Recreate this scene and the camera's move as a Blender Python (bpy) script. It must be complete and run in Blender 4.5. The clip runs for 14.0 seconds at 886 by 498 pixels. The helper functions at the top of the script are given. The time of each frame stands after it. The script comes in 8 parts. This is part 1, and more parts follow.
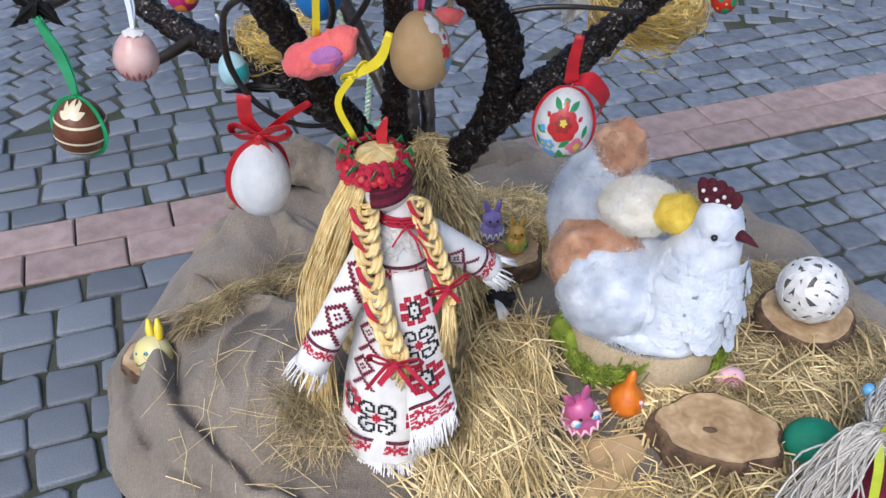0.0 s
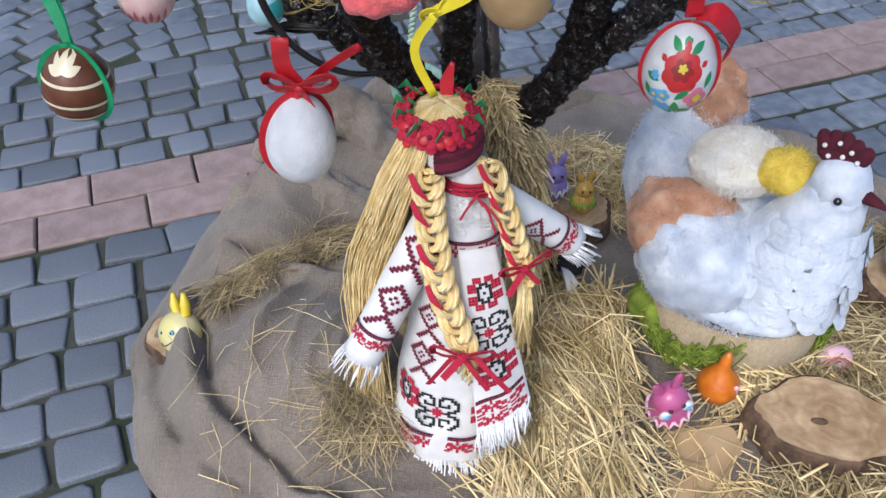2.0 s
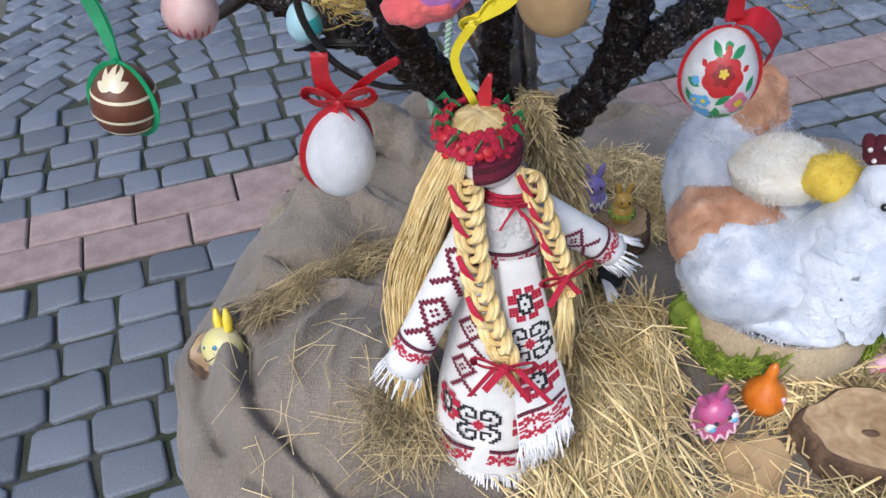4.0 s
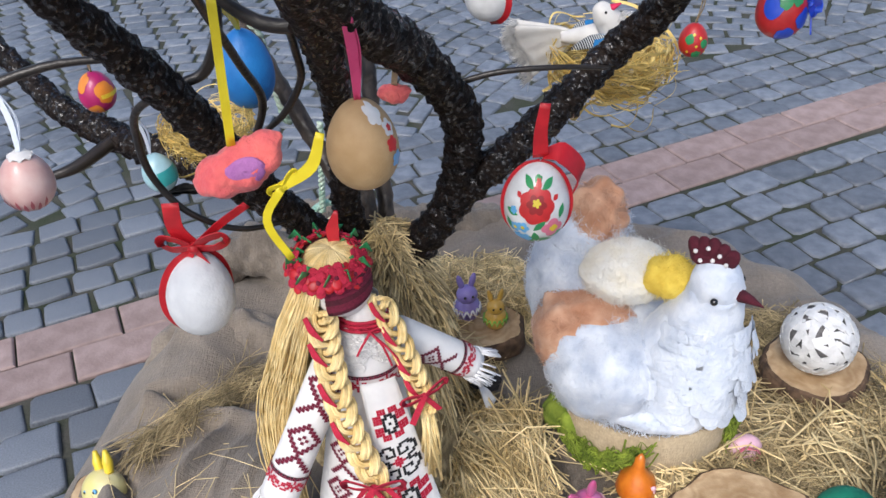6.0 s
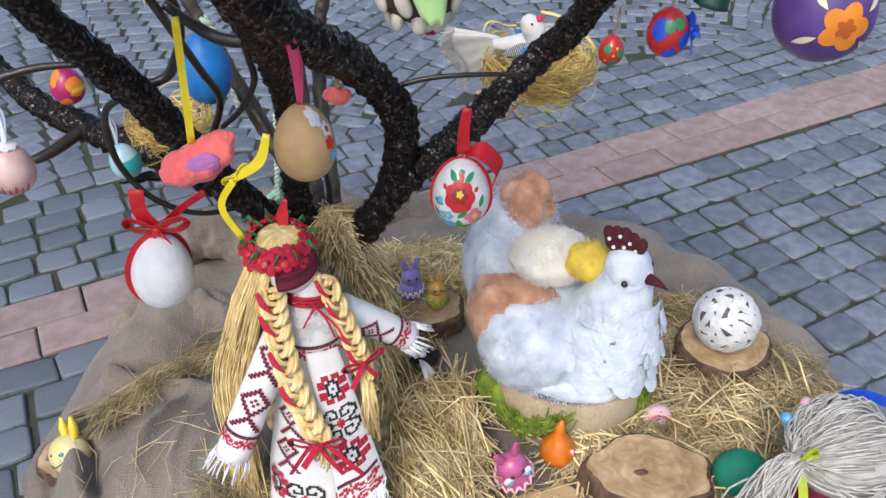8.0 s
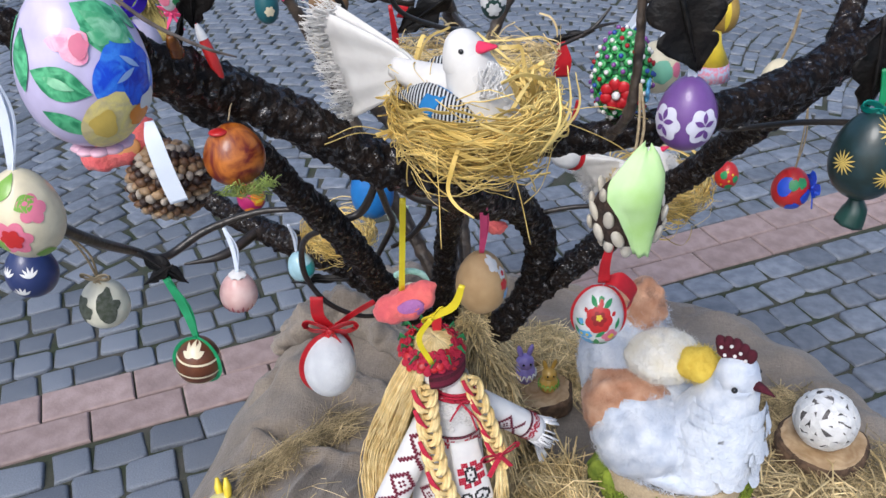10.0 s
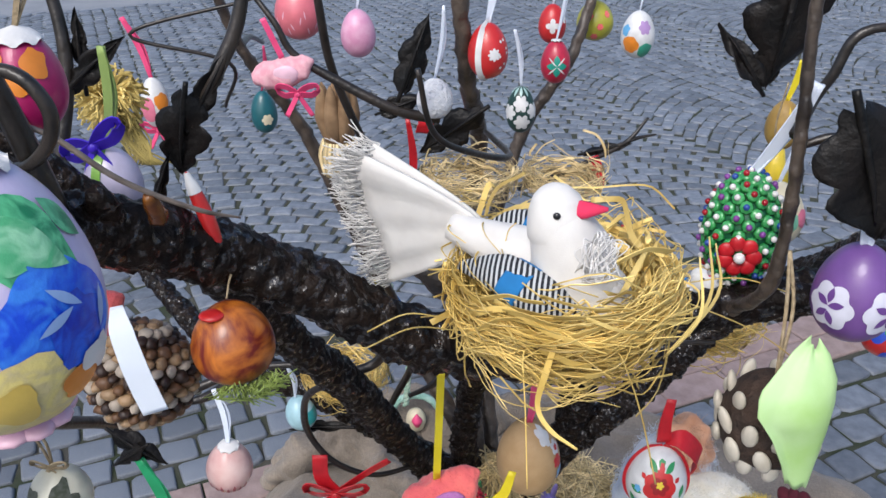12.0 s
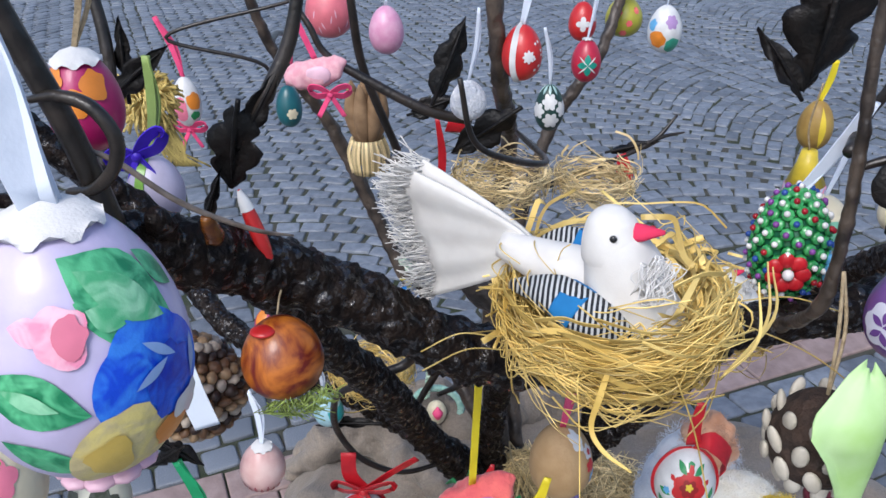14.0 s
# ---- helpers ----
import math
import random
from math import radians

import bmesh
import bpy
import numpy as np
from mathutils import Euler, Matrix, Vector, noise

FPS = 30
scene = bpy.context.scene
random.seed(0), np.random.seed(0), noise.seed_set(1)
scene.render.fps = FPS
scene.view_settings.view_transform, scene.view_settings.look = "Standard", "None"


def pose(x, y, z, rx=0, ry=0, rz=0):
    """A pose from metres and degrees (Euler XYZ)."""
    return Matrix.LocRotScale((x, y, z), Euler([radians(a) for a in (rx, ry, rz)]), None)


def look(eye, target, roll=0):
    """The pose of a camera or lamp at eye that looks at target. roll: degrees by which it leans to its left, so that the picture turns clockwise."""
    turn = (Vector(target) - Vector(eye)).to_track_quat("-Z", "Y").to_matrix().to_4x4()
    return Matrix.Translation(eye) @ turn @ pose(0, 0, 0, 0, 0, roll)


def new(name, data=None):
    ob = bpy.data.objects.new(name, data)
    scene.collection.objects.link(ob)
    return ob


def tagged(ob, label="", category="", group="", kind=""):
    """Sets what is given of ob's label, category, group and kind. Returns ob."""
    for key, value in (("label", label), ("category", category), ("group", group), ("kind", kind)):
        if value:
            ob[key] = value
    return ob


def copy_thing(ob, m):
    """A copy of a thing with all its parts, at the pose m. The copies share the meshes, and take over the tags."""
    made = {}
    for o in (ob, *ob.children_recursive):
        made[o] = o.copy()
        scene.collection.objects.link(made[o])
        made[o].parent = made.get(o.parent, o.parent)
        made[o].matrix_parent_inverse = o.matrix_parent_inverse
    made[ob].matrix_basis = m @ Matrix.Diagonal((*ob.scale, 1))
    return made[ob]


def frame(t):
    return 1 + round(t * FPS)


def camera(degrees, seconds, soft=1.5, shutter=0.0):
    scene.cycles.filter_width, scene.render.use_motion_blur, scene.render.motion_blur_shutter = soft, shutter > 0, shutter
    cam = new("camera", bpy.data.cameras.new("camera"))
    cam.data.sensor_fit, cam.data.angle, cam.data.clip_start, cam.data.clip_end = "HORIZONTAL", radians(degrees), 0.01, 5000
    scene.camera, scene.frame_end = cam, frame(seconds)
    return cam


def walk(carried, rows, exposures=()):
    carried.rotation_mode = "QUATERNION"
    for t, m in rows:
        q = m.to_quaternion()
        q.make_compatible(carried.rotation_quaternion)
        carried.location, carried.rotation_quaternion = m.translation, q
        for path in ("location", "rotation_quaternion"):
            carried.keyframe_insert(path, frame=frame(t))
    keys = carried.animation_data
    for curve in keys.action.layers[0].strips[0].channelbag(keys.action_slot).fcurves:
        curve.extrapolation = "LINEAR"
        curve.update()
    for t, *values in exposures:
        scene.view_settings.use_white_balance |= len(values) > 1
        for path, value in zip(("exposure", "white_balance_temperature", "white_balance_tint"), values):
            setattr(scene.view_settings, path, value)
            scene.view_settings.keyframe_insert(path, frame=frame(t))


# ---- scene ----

cam = camera(56.0, 14.0)
PATH = [
    (0, (0.153, 0.36, 1.113), (0.004, 1.925, -0.123), 1.7),
    (0.5, (0.124, 0.406, 1.088), (-0.03, 1.93, -0.198), 0.8),
    (1, (0.1, 0.442, 1.071), (-0.078, 1.951, -0.229), 0.6),
    (1.5, (0.083, 0.474, 1.057), (-0.083, 1.97, -0.259), 1.0),
    (2, (0.078, 0.515, 1.033), (-0.111, 1.977, -0.319), -0.0),
    (2.5, (0.085, 0.53, 1.015), (-0.094, 1.944, -0.388), -0.5),
    (3, (0.078, 0.534, 1.013), (-0.121, 1.933, -0.402), -1.0),
    (3.2, (0.073, 0.53, 1.007), (-0.149, 1.933, -0.4), -1.3),
    (5.3, (0.1, 0.494, 1.081), (-0.199, 2.093, -0.081), -3.8),
    (5.5, (0.119, 0.495, 1.083), (-0.109, 2.11, -0.075), -3.6),
    (6, (0.151, 0.496, 1.084), (0.057, 2.133, -0.062), -2.9),
    (6.5, (0.168, 0.496, 1.088), (0.16, 2.133, -0.062), -2.3),
    (7, (0.183, 0.495, 1.082), (0.223, 2.116, -0.088), -1.9),
    (7.2, (0.188, 0.49, 1.083), (0.234, 2.108, -0.091), -1.9),
    (9.3, (0.17, 0.243, 1.328), (0.014, 1.892, 0.207), 1.2),
    (9.5, (0.154, 0.256, 1.34), (-0.024, 1.931, 0.262), 0.4),
    (10, (0.094, 0.321, 1.312), (-0.078, 1.992, 0.227), -1.3),
    (10.5, (0.051, 0.399, 1.29), (-0.068, 2.104, 0.251), -0.8),
    (11, (0.023, 0.453, 1.286), (-0.103, 2.205, 0.33), -1.3),
    (11.5, (0.027, 0.48, 1.285), (-0.114, 2.251, 0.365), -1.6),
    (12, (0.032, 0.485, 1.288), (-0.114, 2.264, 0.386), -0.9),
    (12.5, (0.032, 0.491, 1.284), (-0.141, 2.264, 0.375), -1.8),
    (13, (0.037, 0.511, 1.275), (-0.143, 2.272, 0.343), -1.7),
    (13.5, (0.037, 0.517, 1.277), (-0.109, 2.279, 0.342), -0.8),
    (14, (0.012, 0.491, 1.303), (-0.163, 2.251, 0.371), -1.0),
]
walk(cam, [(t, look(eye, target, roll)) for t, eye, target, roll in PATH], [(0, 0.28, 5900, 10), (1.5, 0.24, 5800, 10), (3.0, 0.19, 5750, 10), (5.5, 0.34, 6100, 10), (7.0, 0.37, 6150, 10), (9.5, 0.30, 6000, 10), (11.5, 0.28, 6050, 10), (13, 0.27, 6150, 10), (14, 0.25, 5850, 10)])

# ---- world and light: a bright, thinly overcast day ----
world = bpy.data.worlds.new("sky")
scene.world = world
world.use_nodes = True
wn = world.node_tree
sky = wn.nodes.new("ShaderNodeTexSky")
sky.sky_type, sky.sun_disc = "NISHITA", False
sky.sun_elevation, sky.sun_rotation = radians(48), radians(200)
sky.air_density, sky.dust_density, sky.ozone_density = 1.0, 4.0, 1.5
wn.links.new(sky.outputs[0], wn.nodes["Background"].inputs[0])
wn.nodes["Background"].inputs[1].default_value = 0.15
sun_data = bpy.data.lights.new("sun", "SUN")
sun_data.energy, sun_data.angle, sun_data.color = 1.5, radians(25), (1.0, 0.96, 0.9)
sun = new("sun", sun_data)
sun.matrix_world = look((-0.9, -2.2, 4.2), (0.2, 1.4, 0))


# ---- materials ----
def mat(name, c, c2=None, scale=30.0, rough=0.7, metal=0.0, bump=0.15, bscale=200.0, coat=0.0, sheen=0.0, rnd=0.0, detail=5.0):
    m = bpy.data.materials.new(name)
    m.use_nodes = True
    nt = m.node_tree
    N, Lk = nt.nodes, nt.links
    b = N["Principled BSDF"]
    b.inputs["Roughness"].default_value, b.inputs["Metallic"].default_value = rough, metal
    b.inputs["Coat Weight"].default_value = coat
    b.inputs["Sheen Weight"].default_value = sheen
    tc = N.new("ShaderNodeTexCoord")
    n1 = N.new("ShaderNodeTexNoise")
    n1.inputs["Scale"].default_value, n1.inputs["Detail"].default_value = scale, detail
    Lk.new(tc.outputs["Object"], n1.inputs["Vector"])
    ramp = N.new("ShaderNodeValToRGB")
    c2 = c2 or tuple(v * 0.72 for v in c)
    ramp.color_ramp.elements[0].position, ramp.color_ramp.elements[1].position = 0.36, 0.64
    ramp.color_ramp.elements[0].color, ramp.color_ramp.elements[1].color = (*c2, 1), (*c, 1)
    Lk.new(n1.outputs["Fac"], ramp.inputs[0])
    out = ramp.outputs[0]
    if rnd:
        info = N.new("ShaderNodeObjectInfo")
        geo = N.new("ShaderNodeNewGeometry")
        add = N.new("ShaderNodeMath")
        add.operation = "ADD"
        Lk.new(info.outputs["Random"], add.inputs[0])
        Lk.new(geo.outputs["Random Per Island"], add.inputs[1])
        fr = N.new("ShaderNodeMath")
        fr.operation = "FRACT"
        Lk.new(add.outputs[0], fr.inputs[0])
        mr = N.new("ShaderNodeMapRange")
        mr.inputs[3].default_value, mr.inputs[4].default_value = 1 - rnd, 1 + rnd
        Lk.new(fr.outputs[0], mr.inputs[0])
        hs = N.new("ShaderNodeHueSaturation")
        Lk.new(mr.outputs[0], hs.inputs["Value"])
        Lk.new(out, hs.inputs["Color"])
        out = hs.outputs[0]
    Lk.new(out, b.inputs["Base Color"])
    if bump:
        n2 = N.new("ShaderNodeTexNoise")
        n2.inputs["Scale"].default_value, n2.inputs["Detail"].default_value = bscale, 4
        Lk.new(tc.outputs["Object"], n2.inputs["Vector"])
        bp = N.new("ShaderNodeBump")
        bp.inputs["Strength"].default_value, bp.inputs["Distance"].default_value = bump, 0.004
        Lk.new(n2.outputs["Fac"], bp.inputs["Height"])
        Lk.new(bp.outputs[0], b.inputs["Normal"])
    return m


def woven(name, c, c2, count=420.0, strength=0.5, stain=6.0):
    """Plain-weave cloth: two crossed streaky noises for the threads and large soft stains."""
    m = mat(name, c, c2, stain, 0.92, bump=0, sheen=0.15)
    nt = m.node_tree
    N, Lk = nt.nodes, nt.links
    b = N["Principled BSDF"]
    tc = N.new("ShaderNodeTexCoord")
    hs = []
    for stretch in ((count, count * 0.12, count * 0.12), (count * 0.12, count, count * 0.12)):
        mp = N.new("ShaderNodeMapping")
        mp.inputs["Scale"].default_value = stretch
        Lk.new(tc.outputs["Object"], mp.inputs["Vector"])
        w = N.new("ShaderNodeTexNoise")
        w.inputs["Scale"].default_value, w.inputs["Detail"].default_value = 1.0, 2
        Lk.new(mp.outputs[0], w.inputs["Vector"])
        hs.append(w)
    mx = N.new("ShaderNodeMath")
    mx.operation = "ADD"
    Lk.new(hs[0].outputs["Fac"], mx.inputs[0])
    Lk.new(hs[1].outputs["Fac"], mx.inputs[1])
    bp = N.new("ShaderNodeBump")
    bp.inputs["Strength"].default_value, bp.inputs["Distance"].default_value = strength, 0.003
    Lk.new(mx.outputs[0], bp.inputs["Height"])
    Lk.new(bp.outputs[0], b.inputs["Normal"])
    mixc = N.new("ShaderNodeMixRGB")
    mixc.blend_type = "MULTIPLY"
    mixc.inputs["Fac"].default_value = 0.55
    src = b.inputs["Base Color"].links[0].from_socket
    mr = N.new("ShaderNodeMapRange")
    mr.inputs[3].default_value, mr.inputs[4].default_value = 0.62, 1.25
    slub = N.new("ShaderNodeTexNoise")
    slub.inputs["Scale"].default_value, slub.inputs["Detail"].default_value = 210, 3
    Lk.new(tc.outputs["Object"], slub.inputs["Vector"])
    both = N.new("ShaderNodeMath")
    both.operation = "MULTIPLY_ADD"
    both.inputs[1].default_value = 0.55
    Lk.new(mx.outputs[0], both.inputs[0])
    Lk.new(slub.outputs["Fac"], both.inputs[2])
    mr.inputs[1].default_value, mr.inputs[2].default_value = 0.75, 1.35
    Lk.new(both.outputs[0], mr.inputs[0])
    Lk.new(src, mixc.inputs[1])
    Lk.new(mr.outputs[0], mixc.inputs[2])
    Lk.new(mixc.outputs[0], b.inputs["Base Color"])
    return m


M_SETT = mat("sett_stone", (0.174, 0.193, 0.224), (0.114, 0.129, 0.156), 34, 0.46, bump=0.4, bscale=90, rnd=0.26)
M_SETT.node_tree.nodes["Principled BSDF"].inputs["Specular IOR Level"].default_value = 0.6
M_PAVER = mat("clinker_paver", (0.325, 0.245, 0.230), (0.235, 0.172, 0.160), 22, 0.8, bump=0.35, bscale=160, rnd=0.12)
M_JOINT = mat("joint_sand", (0.060, 0.058, 0.048), (0.026, 0.036, 0.016), 9, 0.95, bump=0.8, bscale=120)
M_BURLAP = woven("burlap", (0.245, 0.206, 0.165), (0.158, 0.131, 0.104), 520, 0.7, 7)
M_HAY = mat("hay", (0.74, 0.60, 0.33), (0.46, 0.34, 0.15), 15, 0.7, bump=0, rnd=0.5)
M_HAYG = mat("dry_grass", (0.44, 0.345, 0.185), (0.22, 0.17, 0.085), 15, 0.85, bump=0, rnd=0.55)
M_RAFFIA = mat("raffia", (0.80, 0.61, 0.21), (0.50, 0.34, 0.08), 25, 0.5, bump=0.1, rnd=0.42)
M_IRON = mat("dark_bronze_bark", (0.017, 0.011, 0.008), (0.004, 0.003, 0.003), 90, 0.2, bump=1.0, bscale=150)


def varnish_specks(m, scale, lo, hi):
    """Old varnish that still shines on the high grains of the bark."""
    nt = m.node_tree
    b = nt.nodes["Principled BSDF"]
    tc = nt.nodes.new("ShaderNodeTexCoord")
    n = nt.nodes.new("ShaderNodeTexNoise")
    n.inputs["Scale"].default_value, n.inputs["Detail"].default_value = scale, 3
    nt.links.new(tc.outputs["Object"], n.inputs["Vector"])
    for sock, a, c in (("Specular IOR Level", lo, hi), ("Roughness", 0.5, 0.10)):
        mr = nt.nodes.new("ShaderNodeMapRange")
        mr.inputs[1].default_value, mr.inputs[2].default_value = 0.52, 0.62
        mr.inputs[3].default_value, mr.inputs[4].default_value = a, c
        nt.links.new(n.outputs["Fac"], mr.inputs[0])
        nt.links.new(mr.outputs[0], b.inputs[sock])


varnish_specks(M_IRON, 190, 0.14, 1.0)
M_BLACK = mat("black_iron", (0.030, 0.023, 0.018), (0.012, 0.010, 0.008), 50, 0.33, bump=0.3, bscale=120)
M_LEAF = mat("black_forged_leaf", (0.010, 0.008, 0.007), (0.004, 0.004, 0.004), 60, 0.42, bump=0.5, bscale=140)
M_LEAF.node_tree.nodes["Principled BSDF"].inputs["Specular IOR Level"].default_value = 0.25
M_STEM = mat("brown_iron_stem", (0.085, 0.064, 0.048), (0.022, 0.017, 0.014), 45, 0.35, bump=0.6, bscale=110)
M_BARK = mat("bark", (0.14, 0.085, 0.05), (0.05, 0.03, 0.018), 55, 0.95, bump=1.0, bscale=70)
M_PLY = mat("plywood", (0.52, 0.37, 0.20), (0.42, 0.28, 0.14), 12, 0.75, bump=0.2, bscale=60)
M_WHITE = mat("white_cloth", (0.76, 0.75, 0.73), (0.68, 0.67, 0.66), 40, 0.9, bump=0.15, bscale=900, sheen=0.1)
M_FEATHER = mat("white_felt", (0.66, 0.71, 0.78), (0.56, 0.62, 0.71), 60, 0.95, bump=0.6, bscale=140, sheen=0.2)
M_COTTON = mat("white_cotton", (0.68, 0.72, 0.78), (0.48, 0.54, 0.64), 32, 0.95, bump=0.6, bscale=110, sheen=0.3)
M_RUST = mat("rust_felt", (0.62, 0.38, 0.25), (0.46, 0.22, 0.12), 30, 0.95, bump=0.4, bscale=90, sheen=0.2)
M_BUFF = mat("cream_felt", (0.78, 0.765, 0.71), (0.75, 0.71, 0.60), 40, 0.95, bump=0.6, bscale=150, sheen=0.2)
M_YELLOW = mat("yellow_felt", (0.80, 0.62, 0.10), (0.70, 0.50, 0.06), 60, 0.9, bump=0.4, bscale=200)
M_MAROON = mat("maroon_felt", (0.085, 0.006, 0.018), (0.055, 0.004, 0.012), 80, 0.9, bump=0.4, bscale=300)
M_GREENWOOL = mat("green_wool", (0.24, 0.31, 0.035), (0.12, 0.18, 0.015), 50, 0.95, bump=0.5, bscale=200, rnd=0.3)
M_CANVAS = woven("basket_canvas", (0.46, 0.37, 0.24), (0.36, 0.28, 0.17), 700, 0.5, 9)
M_ROPE = mat("sisal_rope", (0.50, 0.40, 0.25), (0.36, 0.27, 0.15), 120, 0.9, bump=0.6, bscale=300)
M_HAIR = mat("flax_yarn", (0.83, 0.66, 0.33), (0.66, 0.47, 0.18), 60, 0.75, bump=0.3, bscale=500, rnd=0.2)
M_RED = mat("red_satin", (0.55, 0.012, 0.02), (0.38, 0.006, 0.012), 40, 0.4, bump=0.1)
M_STITCH = mat("red_thread", (0.45, 0.012, 0.045), (0.36, 0.008, 0.03), 300, 0.85, bump=0.2, bscale=900)
M_WINE = mat("wine_thread", (0.16, 0.008, 0.035), (0.11, 0.005, 0.02), 300, 0.85, bump=0.2, bscale=900)
M_BTHREAD = mat("black_thread", (0.012, 0.012, 0.016), (0.008, 0.008, 0.01), 300, 0.85, bump=0.2)
M_PEARL = mat("pearl", (0.85, 0.82, 0.80), rough=0.15, bump=0, coat=0.6)
M_DARK = mat("black_bead", (0.01, 0.01, 0.012), rough=0.12, bump=0, coat=0.5)


def paint(name, c, rough=0.38, coat=0.25, c2=None, scale=60):
    return mat(name, c, c2 or tuple(v * 0.82 for v in c), scale, rough, bump=0.08, bscale=160, coat=coat)


P_WHITE = paint("paint_white", (0.74, 0.74, 0.73))
P_RED = paint("paint_red", (0.55, 0.02, 0.02))
P_PINK = paint("paint_pink", (0.75, 0.20, 0.30))
P_LPINK = paint("paint_light_pink", (0.80, 0.50, 0.60))
P_BLUE = paint("paint_blue", (0.02, 0.08, 0.62))
P_SKY = paint("paint_sky_blue", (0.14, 0.42, 0.72))
P_GREEN = paint("paint_green", (0.03, 0.28, 0.09))
P_LGREEN = paint("paint_leaf_green", (0.20, 0.42, 0.05))
P_YEL = paint("paint_yellow", (0.80, 0.60, 0.04))
P_ORANGE = paint("paint_orange", (0.75, 0.24, 0.02))
P_LILAC = paint("paint_lilac", (0.58, 0.52, 0.74))
P_CREAM = paint("paint_cream", (0.74, 0.66, 0.46))
P_TAN = mat("kraft_brown", (0.50, 0.33, 0.16), (0.44, 0.28, 0.125), 60, 0.6, bump=0.15, bscale=300)
P_TEAL = paint("paint_teal", (0.01, 0.10, 0.12))
P_DKGREEN = paint("paint_dark_green", (0.012, 0.05, 0.04))
P_NAVY = paint("paint_navy", (0.02, 0.035, 0.13))
P_CORAL = mat("coral_felt", (0.80, 0.16, 0.14), (0.65, 0.10, 0.11), 50, 0.9, bump=0.6, bscale=220, sheen=0.2)
P_MAUVE = mat("mauve_felt", (0.42, 0.16, 0.40), (0.33, 0.11, 0.33), 50, 0.9, bump=0.6, bscale=220)
P_AMBER = paint("paint_amber", (0.13, 0.007, 0.004), c2=(0.50, 0.15, 0.016), scale=30)
for node in P_AMBER.node_tree.nodes:
    if node.bl_idname == "ShaderNodeTexNoise" and node.inputs["Scale"].default_value == 30:
        node.inputs["Distortion"].default_value = 3.0
P_MAGENTA = paint("paint_magenta", (0.42, 0.01, 0.12))
R_YEL = mat("yellow_ribbon", (0.80, 0.66, 0.02), (0.70, 0.55, 0.01), 40, 0.5, bump=0.1)
R_GREEN = mat("green_ribbon", (0.02, 0.30, 0.12), (0.01, 0.22, 0.08), 40, 0.45, bump=0.1)
R_PINK = mat("pink_ribbon", (0.80, 0.08, 0.22), (0.70, 0.06, 0.18), 40, 0.45, bump=0.1)
R_WHITE = mat("white_ribbon", (0.72, 0.77, 0.86), (0.62, 0.68, 0.78), 40, 0.5, bump=0.1)
R_TWINE = mat("jute_twine", (0.40, 0.32, 0.20), (0.28, 0.21, 0.12), 200, 0.9, bump=0.4, bscale=500)
R_BLUE = mat("violet_ribbon", (0.06, 0.02, 0.55), (0.04, 0.01, 0.42), 40, 0.5, bump=0.1)


# ---- mesh helpers ----
def part(name, bm, material, parent=None, label="", smooth=True):
    me = bpy.data.meshes.new(name)
    bm.to_mesh(me)
    bm.free()
    for m in material if isinstance(material, (list, tuple)) else [material]:
        me.materials.append(m)
    if smooth:
        me.polygons.foreach_set("use_smooth", [True] * len(me.polygons))
    ob = new(name, me)
    if parent:
        ob.parent = parent
    if label:
        ob["label"] = label
    return ob


def raw(name, verts, faces, material, parent=None, smooth=False):
    me = bpy.data.meshes.new(name)
    me.from_pydata(verts, [], faces)
    me.materials.append(material)
    if smooth:
        me.polygons.foreach_set("use_smooth", [True] * len(me.polygons))
    ob = new(name, me)
    if parent:
        ob.parent = parent
    return ob


def spline(pts, per=8):
    """Catmull-Rom through the points."""
    P = [Vector(p) for p in pts]
    P = [2 * P[0] - P[1]] + P + [2 * P[-1] - P[-2]]
    out = []
    for a, b, c, d in zip(P, P[1:], P[2:], P[3:]):
        for k in range(per):
            t = k / per
            out.append(0.5 * (2 * b + (c - a) * t + (2 * a - 5 * b + 4 * c - d) * t * t + (3 * b - a - 3 * c + d) * t ** 3))
    return out + [P[-2]]


def tube(bm, pts, radii, sides=8, rough=0.0, fs=40.0, mi=0, flat=1.0, cap=True):
    """A tube along points; radii one number or one per point. flat squashes it, rough makes it knotty."""
    pts = [Vector(p) for p in pts]
    n = len(pts)
    if not isinstance(radii, (list, tuple)):
        radii = [radii] * n
    elif len(radii) != n:
        radii = list(np.interp(np.linspace(0, 1, n), np.linspace(0, 1, len(radii)), radii))
    t0 = (pts[1] - pts[0]).normalized()
    u = t0.orthogonal().normalized()
    rings = []
    for i, p in enumerate(pts):
        t = (pts[min(i + 1, n - 1)] - pts[max(i - 1, 0)])
        t = t.normalized() if t.length > 1e-9 else t0
        u = (u - t * u.dot(t)).normalized()
        v = t.cross(u)
        ring = []
        for k in range(sides):
            a = 2 * math.pi * k / sides
            d = u * math.cos(a) + v * math.sin(a) * flat
            r = radii[i]
            if rough:
                q = p + d * r
                r *= 1 + rough * noise.noise(q * fs) + 0.5 * rough * noise.noise(q * fs * 2.7)
            ring.append(bm.verts.new(p + d * r))
        rings.append(ring)
    for A, B in zip(rings, rings[1:]):
        for k in range(sides):
            f = bm.faces.new((A[k], A[(k + 1) % sides], B[(k + 1) % sides], B[k]))
            f.material_index = mi
    if cap:
        bm.faces.new(rings[0][::-1]).material_index = mi
        bm.faces.new(rings[-1]).material_index = mi


